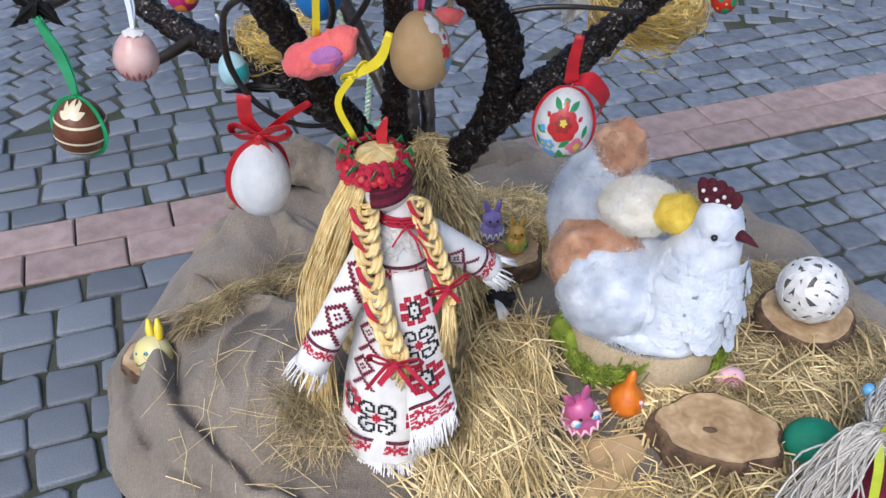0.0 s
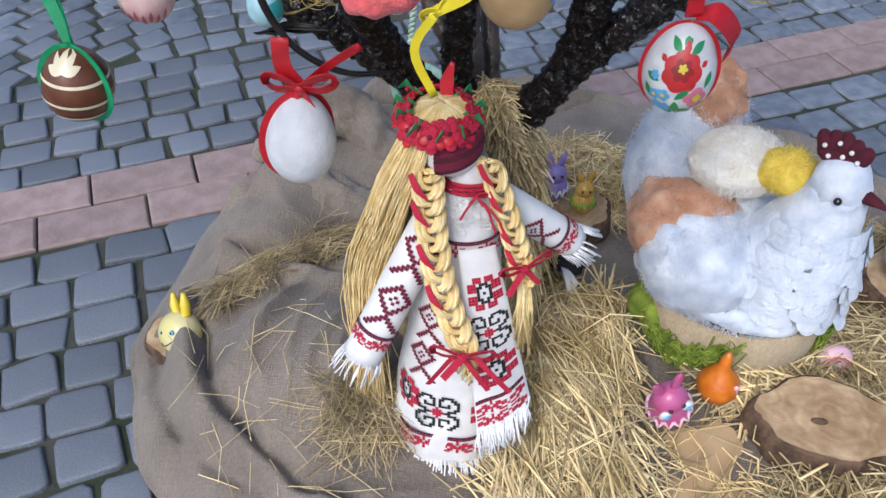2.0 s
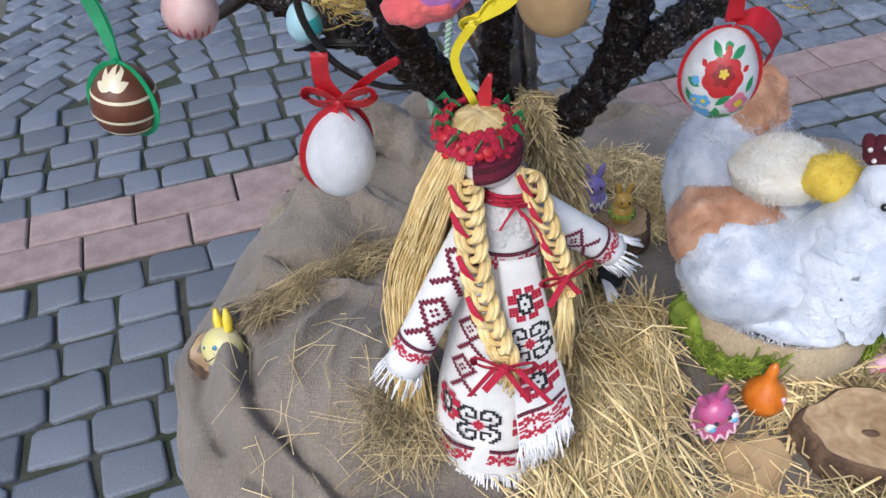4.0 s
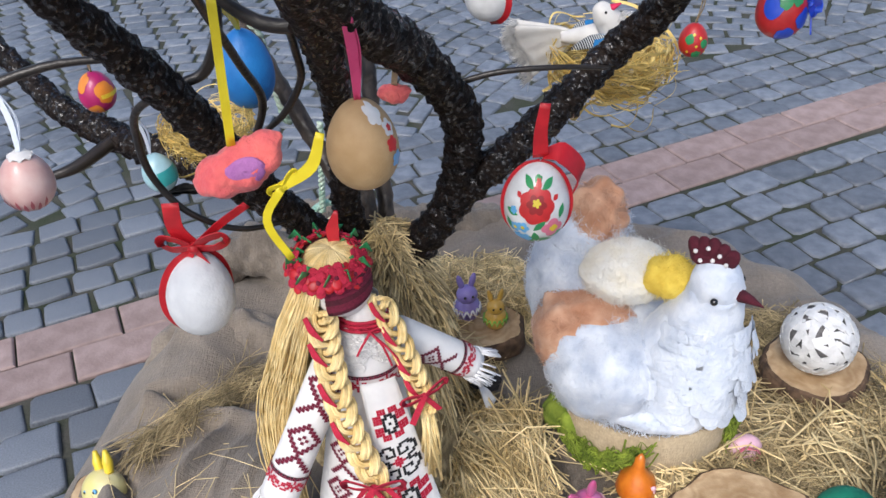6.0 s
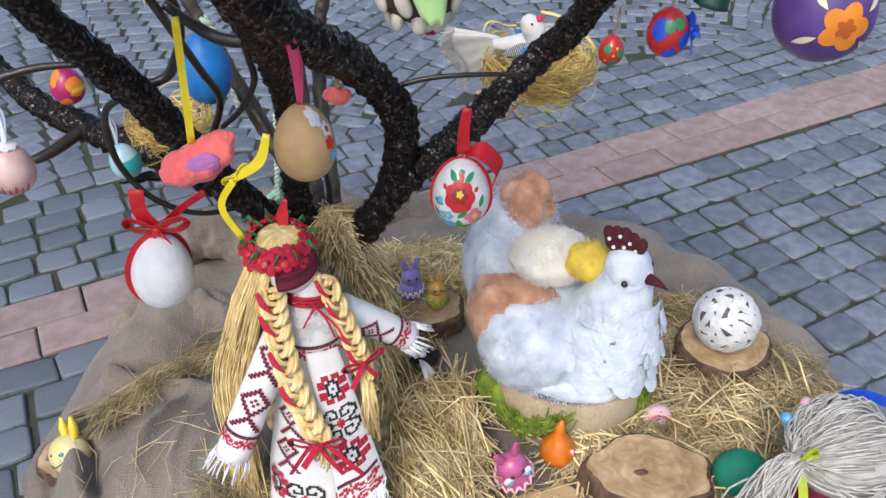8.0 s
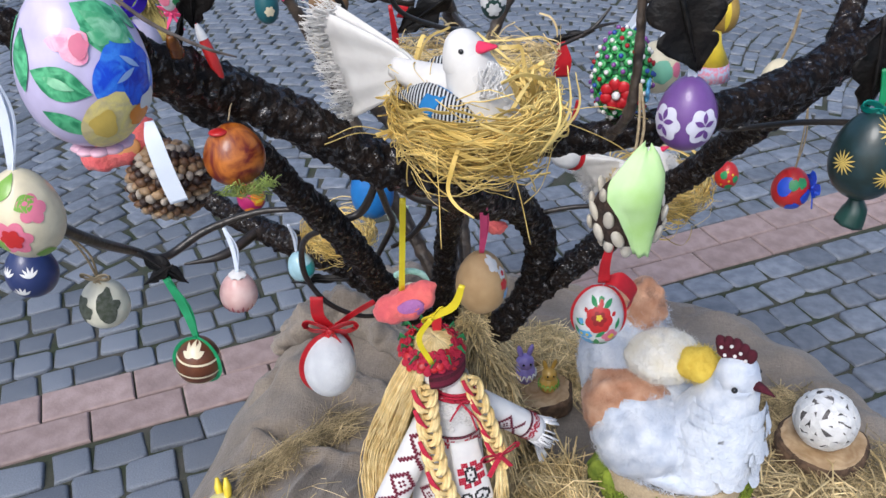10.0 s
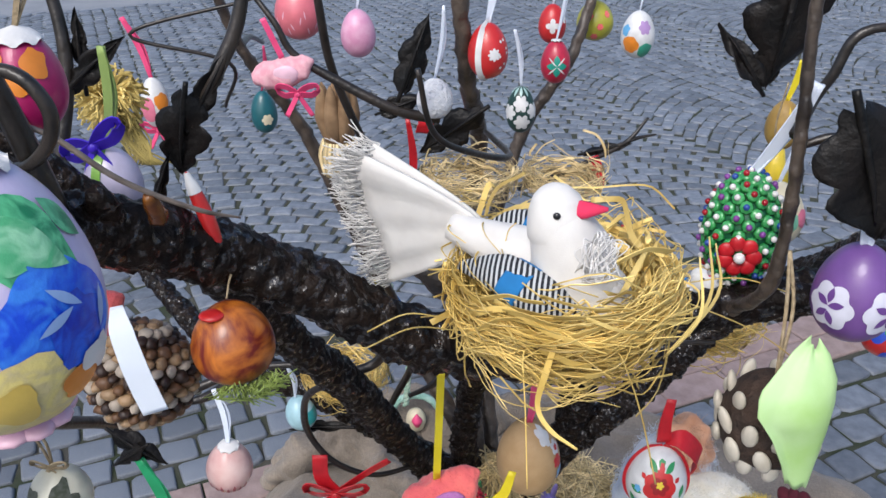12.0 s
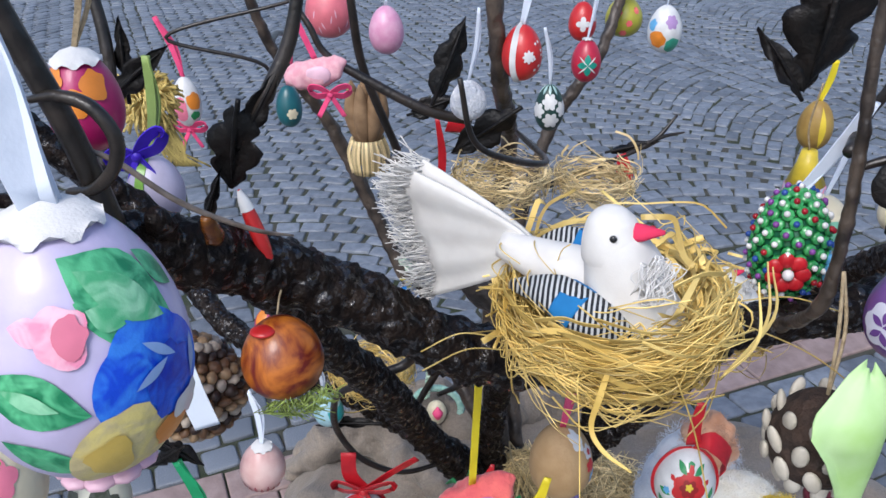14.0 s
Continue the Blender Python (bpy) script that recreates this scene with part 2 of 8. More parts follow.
def strip(bm, pts, width, side=None, mi=0, thick=0.0006):
    """A flat ribbon along points, with a little thickness; side: the way across it."""
    pts = [Vector(p) for p in pts]
    n = len(pts)
    ws = list(np.interp(np.linspace(0, 1, n), np.linspace(0, 1, len(width)), width)) if isinstance(width, (list, tuple)) else [width] * n
    rows = []
    for i, p in enumerate(pts):
        t = (pts[min(i + 1, n - 1)] - pts[max(i - 1, 0)]).normalized()
        s = Vector(side) if side else t.cross(Vector((0, 1, 0.3)))
        s = s - t * s.dot(t)
        s = s.normalized() if s.length > 1e-6 else t.orthogonal().normalized()
        nrm = t.cross(s)
        h = s * ws[i] / 2
        rows.append([bm.verts.new(p + a * h + nrm * b * thick) for a, b in ((-1, 1), (1, 1), (1, -1), (-1, -1))])
    for A, B in zip(rows, rows[1:]):
        for k in range(4):
            f = bm.faces.new((A[k], A[(k + 1) % 4], B[(k + 1) % 4], B[k]))
            f.material_index = mi
            f.edges[1].smooth = f.edges[3].smooth = False
    bm.faces.new(rows[0][::-1]).material_index = mi
    bm.faces.new(rows[-1]).material_index = mi


def blob(bm, c, r, seg=12, rings=8, mi=0, rough=0.0, fs=30.0, rot=None):
    """An ellipsoid at c with radii r, optionally uneven."""
    c = Vector(c)
    R = rot or Matrix.Identity(3)
    vs = []
    for i in range(rings + 1):
        ph = math.pi * i / rings
        row = []
        for k in range(seg if 0 < i < rings else 1):
            a = 2 * math.pi * k / seg
            d = Vector((math.sin(ph) * math.cos(a), math.sin(ph) * math.sin(a), math.cos(ph)))
            s = 1 + (rough * noise.noise((c + Vector((d.x * r[0], d.y * r[1], d.z * r[2]))) * fs) if rough else 0)
            row.append(bm.verts.new(c + R @ Vector((d.x * r[0] * s, d.y * r[1] * s, d.z * r[2] * s))))
        vs.append(row)
    for A, B in zip(vs, vs[1:]):
        for k in range(seg):
            q = [A[k % len(A)], B[k % len(B)], B[(k + 1) % len(B)], A[(k + 1) % len(A)]]
            q = [v for j, v in enumerate(q) if v not in q[:j]]
            if len(q) > 2:
                bm.faces.new(q).material_index = mi


def bow(bm, c, s, mi=0, side=(1, 0, 0), up=(0, 0, 1), tails=2):
    """Two loops, a knot and tails of a ribbon of half-size s."""
    c, S, U = Vector(c), Vector(side).normalized(), Vector(up).normalized()
    F = S.cross(U)
    for sg in (-1, 1):
        loop = [c + S * sg * s * x + U * s * z + F * s * f for x, z, f in ((0, 0, 0), (0.5, 0.42, 0.12), (1, 0.5, 0.05), (1.12, 0.2, -0.05), (0.8, -0.08, -0.1), (0.4, -0.06, -0.05), (0, 0, 0))]
        strip(bm, spline(loop, 4), s * 0.42, F * 0.45 + U * 0.75, mi)
        if tails:
            t = [c, c + S * sg * s * 0.35 - U * s * 0.6, c + S * sg * s * 0.75 - U * s * 1.3]
            strip(bm, spline(t, 4), s * 0.3, S + F * 0.4, mi)
    blob(bm, c, (s * 0.22, s * 0.2, s * 0.22), 8, 6, mi)


# ---- the ground: stone setts in rows beside a double band of clinker pavers, arcs beyond ----
AX = Vector((0.8885, 0.459, 0))
AY = Vector((-0.459, 0.8885, 0))
ORG = Vector((-0.761, 1.672, 0))
rng = random.Random(5)


def gpt(u, v, z=0.0):
    p = ORG + AX * u + AY * v
    return Vector((p.x, p.y, z))


def far_paving():
    """Setts too far off to tell apart: stone with a net of joints."""
    m = mat("far_setts", (0.20, 0.213, 0.232), (0.13, 0.14, 0.156), 6, 0.35, bump=0.3, bscale=40)
    nt = m.node_tree
    br = nt.nodes.new("ShaderNodeTexBrick")
    br.inputs["Scale"].default_value, br.inputs["Mortar Size"].default_value = 5.0, 0.03
    br.inputs["Color1"].default_value, br.inputs["Color2"].default_value = (1.15, 1.15, 1.15, 1), (0.75, 0.77, 0.80, 1)
    br.inputs["Mortar"].default_value = (0.42, 0.43, 0.38, 1)
    tc = nt.nodes.new("ShaderNodeTexCoord")
    mp = nt.nodes.new("ShaderNodeMapping")
    mp.inputs["Rotation"].default_value = (0, 0, -math.atan2(AX.y, AX.x))
    nt.links.new(tc.outputs["Object"], mp.inputs["Vector"])
    nt.links.new(mp.outputs[0], br.inputs["Vector"])
    b = nt.nodes["Principled BSDF"]
    mx = nt.nodes.new("ShaderNodeMixRGB")
    mx.blend_type, mx.inputs["Fac"].default_value = "MULTIPLY", 1.0
    nt.links.new(b.inputs["Base Color"].links[0].from_socket, mx.inputs[1])
    nt.links.new(br.outputs["Color"], mx.inputs[2])
    nt.links.new(mx.outputs[0], b.inputs["Base Color"])
    return m


bm = bmesh.new()
S = 400
vs = [bm.verts.new((x, y, -0.020)) for x, y in ((-S, -S), (S, -S), (S, S), (-S, S))]
bm.faces.new(vs)
tagged(part("ground", bm, far_paving(), smooth=False), "wide square paved with grey stone setts", "ground", kind="structure")
bm = bmesh.new()
bm.faces.new([bm.verts.new(gpt(u, v, -0.0075)) for u, v in ((-3.25, -2.68), (4.7, -2.68), (4.7, 0.6), (7.2, 0.6), (7.2, 6.25), (-6.5, 6.25), (-6.5, 0.6), (-3.25, 0.6))])
tagged(part("bedding", bm, M_JOINT, smooth=False), "sandy mossy bedding between stone setts", "ground", kind="structure")


def sett_mesh(name, lx, ly, seed, mt, h=0.022, chip=0.11):
    """One stone: uneven outline, rounded shoulders, slightly domed top."""
    r = random.Random(seed)
    out = []
    for cx, cy in ((-1, -1), (1, -1), (1, 1), (-1, 1)):
        out += [Vector((cx * lx / 2 * (1 - 0.17 * (cx * cy < 0)), cy * ly / 2 * (1 - 0.17 * (cx * cy > 0)), 0))]
        out += [Vector((cx * lx / 2 * (1 - 0.17 * (cx * cy > 0)), cy * ly / 2 * (1 - 0.17 * (cx * cy < 0)), 0))]
    out = [p + Vector((r.uniform(-1, 1) * lx * chip / 2, r.uniform(-1, 1) * ly * chip / 2, 0)) for p in out]
    verts, faces = [], []
    for s, z in ((1.0, -h), (0.995, -0.008), (0.975, -0.0030), (0.94, -0.0006), (0.85, 0.0004)):
        verts += [(p.x * s, p.y * s, z) for p in out]
    verts.append((0, 0, 0.0010))
    for k in range(4):
        for i in range(8):
            j = (i + 1) % 8
            faces.append((8 * k + i, 8 * k + j, 8 * k + 8 + j, 8 * k + 8 + i))
    faces += [(32 + i, 32 + (i + 1) % 8, 40) for i in range(8)]
    return verts, faces


def row_stones():
    """Places (u, v, turn, length, width) of all setts."""
    out = []
    pitch = 0.098
    for side in (-1, 1):
        pitch = 0.090 if side < 0 else 0.083
        for k in range(29 if side < 0 else 5):
            v = side * (0.105 + pitch * (k + 0.5))
            u = -3.2 + rng.uniform(0, 0.1)
            while u < 4.6:
                ln = rng.uniform(0.9, 1.36) * pitch
                bend = 0.012 * math.sin(u * 2.3 + k * 0.25)
                out.append((u + ln / 2, v + bend, 0.045 * rng.uniform(-1, 1), ln - rng.uniform(0.004, 0.010), pitch - rng.uniform(0.005, 0.012)))
                u += ln
    W = 1.5
    v0 = 0.105 + pitch * 5
    for col in range(-4, 5):
        for k in range(-8, 74):
            sag = 0.42
            n = 17
            for i in range(n):
                s = (i + 0.5) / n * 2 - 1
                ln = W / n * (1 + 0.25 * abs(s))
                v = v0 + 0.06 + pitch * k + sag * (1 - s * s)
                if v < v0 + 0.02 or v > 6.2:
                    continue
                u = 0.35 + col * W + s * W / 2
                turn = math.atan2(-2 * s * sag, W / 2)
                out.append((u + rng.uniform(-0.006, 0.006), v + rng.uniform(-0.006, 0.006), turn + rng.uniform(-0.05, 0.05), W / n * rng.uniform(0.94, 1.02) / max(0.75, math.cos(turn)) - 0.009, (pitch - 0.008) * math.cos(turn) * 1.02))
    return out


STONES = row_stones()


def near_key(s):
    p = gpt(s[0], s[1])
    return (p - Vector((-0.75, 1.45, 0))).length


STONES.sort(key=near_key)
SHAPES = [sett_mesh("sett", 1, 1, i, M_SETT) for i in range(12)]


def joined_setts(stones, name):
    verts, faces = [], []
    for n, (u, v, turn, lx, ly) in enumerate(stones):
        V, Fs = SHAPES[n % 12]
        c, a = gpt(u, v, rng.uniform(-0.004, 0.003)), math.atan2(AX.y, AX.x) + turn
        ca, sa, o = math.cos(a), math.sin(a), len(verts)
        tx, ty = rng.uniform(-0.02, 0.02), rng.uniform(-0.02, 0.02)
        for x, y, z in V:
            x, y = x * lx, y * ly
            verts.append((c.x + ca * x - sa * y, c.y + sa * x + ca * y, c.z + z + tx * x + ty * y))
        faces += [tuple(i + o for i in f) for f in Fs]
    return raw(name, verts, faces, M_SETT, None, True)


pavement = tagged(joined_setts(STONES[300:], "pavement"), "grey-blue stone setts laid in rows and arcs", "pavement", kind="structure")

# far side of the square, beyond the setts
bm = bmesh.new()
vs = [bm.verts.new(gpt(u, v, -0.004)) for u, v in ((-14, 6.15), (18, 6.15), (18, 40), (-14, 40))]
bm.faces.new(vs)
tagged(part("road", bm, mat("pale_asphalt", (0.25, 0.265, 0.29), (0.20, 0.215, 0.24), 3, 0.8, bump=0.3, bscale=120), smooth=False), "pale grey asphalt of the open square", "road", kind="structure")

# ---- the display base: a low round board under loose burlap ----
BC = Vector((0.2, 1.56, 0))


def edge_r(a):
    """Reach of the burlap from the middle of the base, by direction."""
    x, y = math.cos(a), math.sin(a)
    r = 0.62 / math.sqrt((x / 1.12) ** 2 + (y / 0.95) ** 2)
    off = math.remainder(a - radians(218), 2 * math.pi)
    r += 0.10 * math.exp(-((off / 0.5) ** 2))
    return r * (1 + 0.02 * math.sin(3 * a + 0.8) + 0.015 * math.sin(7 * a + 2) + 0.012 * math.sin(17 * a))


CREASES = [[(-0.44, 1.42), (-0.385, 1.29), (-0.33, 1.19), (-0.24, 1.11), (-0.10, 1.05)], [(-0.47, 1.30), (-0.43, 1.21), (-0.36, 1.13)], [(-0.42, 1.52), (-0.29, 1.47), (-0.15, 1.45)], [(-0.33, 1.10), (-0.22, 1.06), (-0.14, 1.02)], [(0.24, 1.45), (0.27, 1.30), (0.25, 1.15), (0.22, 1.02)]]


def crease(x, y):
    """Sharp folds of the cloth along a few lines: a groove beside a raised lip."""
    out = 0.0
    for line in CREASES:
        for (ax, ay), (bx, by) in zip(line, line[1:]):
            dx, dy = bx - ax, by - ay
            u = ((x - ax) * dx + (y - ay) * dy) / (dx * dx + dy * dy)
            if -0.1 < u < 1.1:
                d = ((x - ax) * dy - (y - ay) * dx) / math.hypot(dx, dy) + 0.012 * noise.noise(Vector((x * 14, y * 14, 3)))
                if abs(d) < 0.09:
                    k = min(1, (u + 0.1) * 5, (1.1 - u) * 5)
                    out += k * (-0.026 * math.exp(-((d / 0.011) ** 2)) + 0.024 * math.exp(-(((d - 0.032) / 0.022) ** 2)))
    return max(-0.03, min(0.035, out))


def base_z(x, y):
    """Height of the burlap's top."""
    d = Vector((x - BC.x, y - BC.y, 0))
    f = d.length / edge_r(math.atan2(d.y, d.x))
    plate = 0.062 * min(1.0, max(0.0, (1.02 - f) / 0.13)) ** 0.6
    left = math.exp(-(((x + 0.25) / 0.32) ** 2 + ((y - 1.30) / 0.42) ** 2)) * min(1, max(0, (f - 0.35) * 3))
    warp = Vector((noise.noise(Vector((x * 4, y * 4, 5))), noise.noise(Vector((x * 4, y * 4, 9))), 0)) * 0.10
    q = Vector((x * 0.75 - y * 0.65, x * 0.65 + y * 0.75, 0)) + warp
    ridge = (1 - min(1, 2.4 * abs(noise.noise(Vector((q.x * 9, q.y * 3.2, 1.7)))))) ** 2 * 0.022 * left
    ridge += (1 - min(1, 2.2 * abs(noise.noise(Vector((q.x * 15, q.y * 7, 4.2)))))) ** 2 * 0.007
    lump = 0.088 * math.exp(-(((x + 0.22) / 0.15) ** 2 + ((y - 1.26) / 0.15) ** 2))
    lump += 0.05 * math.exp(-(((x + 0.36) / 0.10) ** 2 + ((y - 1.68) / 0.13) ** 2))
    lump += 0.05 * math.exp(-(((x + 0.15) / 0.10) ** 2 + ((y - 1.85) / 0.12) ** 2))
    fold = 0.012 * abs(noise.noise(Vector((x * 5.5, y * 5.5, 0.3)))) + 0.010 * noise.noise(Vector((x * 13, y * 9, 2)))
    ang = math.atan2(d.y, d.x)
    ripple = 0.020 * max(0, f - 0.62) * (1 + math.sin(ang * 26 + 4 * noise.noise(Vector((x * 4, y * 4, 0))))) if f < 1.05 else 0
    return max(0.004, plate + crease(x, y) * max(0.0, min(1, (1.03 - f) * 9)) + ridge * max(0.0, min(1, (1.04 - f) * 9)) + lump * max(0, min(1, (1.05 - f) * 6)) + fold * max(0.1, min(1, (1.08 - f) * 5)) + ripple)


def hay_z(x, y):
    """Height of the hay heaped round the trunk, above the burlap."""
    d = math.hypot((x - 0.028) * (1.25 if x > 0.028 else 0.9), y - 1.392) * (1 + 0.25 * noise.noise(Vector((x * 9, y * 9, 7))))
    return base_z(x, y) + 0.415 * math.exp(-((d / 0.082) ** 3.0))


bm = bmesh.new()
NA, NR = 480, 130
grid = []
for i in range(NR + 1):
    row = []
    for k in range(NA if i else 1):
        a = 2 * math.pi * k / NA
        r = edge_r(a) * i / NR * 1.03
        x, y = BC.x + r * math.cos(a), BC.y + r * math.sin(a)
        row.append(bm.verts.new((x, y, base_z(x, y))))
    grid.append(row)
for A, B in zip(grid, grid[1:]):
    for k in range(NA):
        q = [A[k % len(A)], B[k % len(B)], B[(k + 1) % NA], A[(k + 1) % len(A)]]
        q = [v for j, v in enumerate(q) if v not in q[:j]]
        bm.faces.new(q)
burlap = part("burlap_cloth", bm, M_BURLAP)
sol = burlap.modifiers.new("thickness", "SOLIDIFY")
sol.thickness, sol.offset = 0.002, -1
tagged(burlap, "crumpled tan burlap cloth spread over the low base", "cloth")


def fold_roll(pts, rad, label):
    """A bunched roll of burlap lying along points."""
    bm = bmesh.new()
    P = spline(pts, 24)
    tube(bm, P, rad, 44, 0.5, 17, flat=0.7)
    ob = tagged(part("burlap_fold", bm, M_BURLAP), label, "cloth", group="bunched burlap")
    return ob


fold_roll([(-0.47, 1.60, 0.03), (-0.40, 1.66, 0.07), (-0.28, 1.66, 0.08), (-0.16, 1.62, 0.07)], [0.02, 0.045, 0.05, 0.03], "bunched burlap fold behind the doll")
fold_roll([(-0.46, 1.84, 0.02), (-0.40, 1.84, 0.09), (-0.30, 1.86, 0.13), (-0.18, 1.80, 0.10), (-0.10, 1.72, 0.08)], [0.03, 0.06, 0.07, 0.05, 0.03], "bunched burlap fold behind the white egg")
fold_roll([(-0.30, 2.02, 0.03), (-0.20, 1.98, 0.10), (-0.06, 1.96, 0.10), (0.12, 2.06, 0.06), (0.34, 2.06, 0.03)], [0.03, 0.06, 0.06, 0.05, 0.02], "bunched burlap fold at the back of the base")
fold_roll([(0.62, 1.86, 0.02), (0.76, 1.78, 0.03), (0.86, 1.68, 0.03), (0.92, 1.50, 0.02)], [0.012, 0.02, 0.02, 0.012], "burlap hem at the rim of the base")

# bare board showing in a gap of the cloth
bm = bmesh.new()
tube(bm, [(0, 0, 0), (0, 0, 0.010)], [0.066, 0.066], 22, 0.6, 17)
ply = part("plywood_patch", bm, M_PLY, smooth=False)
ply.matrix_world = pose(0.345, 1.16, 0.066)
tagged(ply, "bare plywood of the base showing through the straw", "board")


def straw_stuff(name, spots, n, seed, mats, label, ln=(0.05, 0.15), w=(0.0012, 0.0028), height=None, lift=0.012, tilt=0.35, category="straw", flow=None):
    """Thin flat stalks strewn over the given discs (x, y, radius)."""
    r = random.Random(seed)
    bm_v, bm_f = [], []
    height = height or base_z
    for _ in range(n):
        sx, sy, sr = r.choice(spots)
        a, q = r.uniform(0, 6.283), sr * math.sqrt(r.random())
        x, y = sx + q * math.cos(a), sy + q * math.sin(a)
        l = r.uniform(*ln)
        d = r.uniform(0, 6.283) if flow is None else flow + r.gauss(0, 0.45)
        z = height(x, y) + lift * r.random()
        dx, dy = math.cos(d) * l / 2, math.sin(d) * l / 2
        z1, z2 = max(height(x - dx, y - dy), z - 0.02) + r.uniform(0, tilt) * 0.02, max(height(x + dx, y + dy), z - 0.02) + r.uniform(0, tilt) * l * 0.5
        A, B, C = Vector((x - dx, y - dy, z1)), Vector((x + r.gauss(0, 0.006), y + r.gauss(0, 0.006), max(z, (z1 + z2) / 2) + 0.003)), Vector((x + dx, y + dy, z2))
        ww = r.uniform(*w)
        s = (C - A).cross(Vector((r.gauss(0, 0.5), r.gauss(0, 0.5), 1))).normalized() * ww / 2
        o = len(bm_v)
        up = Vector((0, 0, ww * 0.5))
        for p in (A, B, C):
            bm_v += [p - s, p + up, p + s]
        for k in (0, 3):
            bm_f += [(o + k, o + k + 1, o + k + 4, o + k + 3), (o + k + 1, o + k + 2, o + k + 5, o + k + 4)]
    ob = raw(name, bm_v, bm_f, mats)
    return tagged(ob, label, category, kind="stuff")


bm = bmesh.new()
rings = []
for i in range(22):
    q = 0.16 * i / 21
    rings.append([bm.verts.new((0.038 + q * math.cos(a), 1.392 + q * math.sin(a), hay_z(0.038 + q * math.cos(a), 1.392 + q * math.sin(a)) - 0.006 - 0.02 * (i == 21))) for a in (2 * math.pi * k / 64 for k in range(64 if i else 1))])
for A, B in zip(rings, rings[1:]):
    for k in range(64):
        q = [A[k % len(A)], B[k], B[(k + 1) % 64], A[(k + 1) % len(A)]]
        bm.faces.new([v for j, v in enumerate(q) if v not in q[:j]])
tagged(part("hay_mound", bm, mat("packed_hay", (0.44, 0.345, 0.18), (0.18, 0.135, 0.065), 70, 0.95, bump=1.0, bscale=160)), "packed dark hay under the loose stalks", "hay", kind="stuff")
straw_stuff("hay_heap", [(0.025, 1.392, 0.06), (0.025, 1.392, 0.07), (0.06, 1.56, 0.10), (0.16, 1.74, 0.10), (0.10, 1.70, 0.10)], 5600, 1, M_HAYG, "dull dry hay heaped round the tree's foot", (0.03, 0.09), (0.0008, 0.0022), height=hay_z, tilt=0.35, lift=0.018)
straw_stuff("hay_heap", [(0.025, 1.392, 0.06), (0.03, 1.395, 0.065), (0.03, 1.38, 0.07), (0.17, 1.80, 0.10), (0.06, 1.80, 0.10), (0.10, 1.62, 0.08), (0.20, 1.74, 0.09)], 6200, 2, M_HAY, "golden straw mixed into the hay by the tree", (0.03, 0.085), (0.0010, 0.0030), height=hay_z, tilt=0.6, lift=0.022)
straw_stuff("hay_heap", [(0.08, 1.54, 0.05), (0.06, 1.63, 0.05), (0.23, 1.73, 0.06), (0.15, 1.75, 0.07), (0.07, 1.74, 0.06)], 2200, 31, M_HAY, "loose golden hay piled behind the small log", (0.03, 0.11), (0.0008, 0.0026), lift=0.09, tilt=0.6)
straw_stuff("straw", [(0.155, 1.24, 0.075), (0.165, 1.34, 0.075), (0.145, 1.14, 0.075), (0.13, 1.07, 0.05)], 1300, 3, M_HAY, "golden straw laid beside the doll's skirt", (0.08, 0.24), (0.0018, 0.004), lift=0.045, flow=1.75)
straw_stuff("straw", [(0.15, 1.2, 0.12), (0.18, 1.4, 0.07)], 380, 13, M_HAY, "loose golden straw beside the doll", (0.05, 0.16), (0.0014, 0.0032), lift=0.05)
straw_stuff("straw", [(0.56, 1.30, 0.10), (0.62, 1.36, 0.16), (0.72, 1.34, 0.16), (0.60, 1.20, 0.12), (0.78, 1.42, 0.14), (0.54, 1.10, 0.11), (0.66, 1.62, 0.08)], 4600, 4, M_HAYG, "dry straw and hay strewn round the logs", (0.03, 0.15), (0.0007, 0.0022), lift=0.035)
straw_stuff("straw", [(0.62, 1.36, 0.16), (0.52, 1.13, 0.09), (0.74, 1.34, 0.15), (0.42, 1.31, 0.05)], 900, 5, M_HAY, "golden straw strewn over the burlap", (0.04, 0.16), (0.0014, 0.0042), lift=0.045)
straw_stuff("straw", [(-0.10, 1.17, 0.05), (-0.12, 1.15, 0.045)], 300, 6, M_HAYG, "dull straw poking out under the doll's hair", (0.04, 0.13), (0.0006, 0.0018), lift=0.04)
straw_stuff("hay_wisp", [(-0.25, 1.53, 0.04), (-0.29, 1.475, 0.03), (-0.335, 1.42, 0.03), (-0.375, 1.37, 0.03)], 620, 7, M_HAYG, "dark wisp of dry hay on the burlap", (0.04, 0.12), (0.0005, 0.0015), lift=0.03, flow=0.95)
straw_stuff("straw", [(-0.28, 1.22, 0.16), (0.2, 1.5, 0.5), (-0.2, 1.12, 0.12)], 80, 8, M_HAY, "stray straws lying on the burlap", (0.03, 0.12), (0.0006, 0.0015), lift=0.004)

straw_stuff("straw", [(0.345, 1.16, 0.09), (0.30, 1.12, 0.08), (0.38, 1.10, 0.06)], 150, 23, M_HAY, "stray straws over the bare board", (0.04, 0.14), (0.0012, 0.003), lift=0.02)

# ---- the forged tree ----
tree = new("metal_tree")
tagged(tree, "dark brown forged metal tree with knotty bark and hooked twigs", "tree")


def limb(pts, rad, name="branch", rough=0.30, m=None, sides=22, fs=95, per=26):
    bm = bmesh.new()
    tube(bm, spline(pts, per), rad, sides, rough, fs)
    return part(name, bm, m or M_IRON, tree)


limb([(0.02, 1.46, 0.05), (0.02, 1.45, 0.25), (0.015, 1.42, 0.42), (0.02, 1.40, 0.47)], [0.055, 0.045, 0.04, 0.03], "trunk")
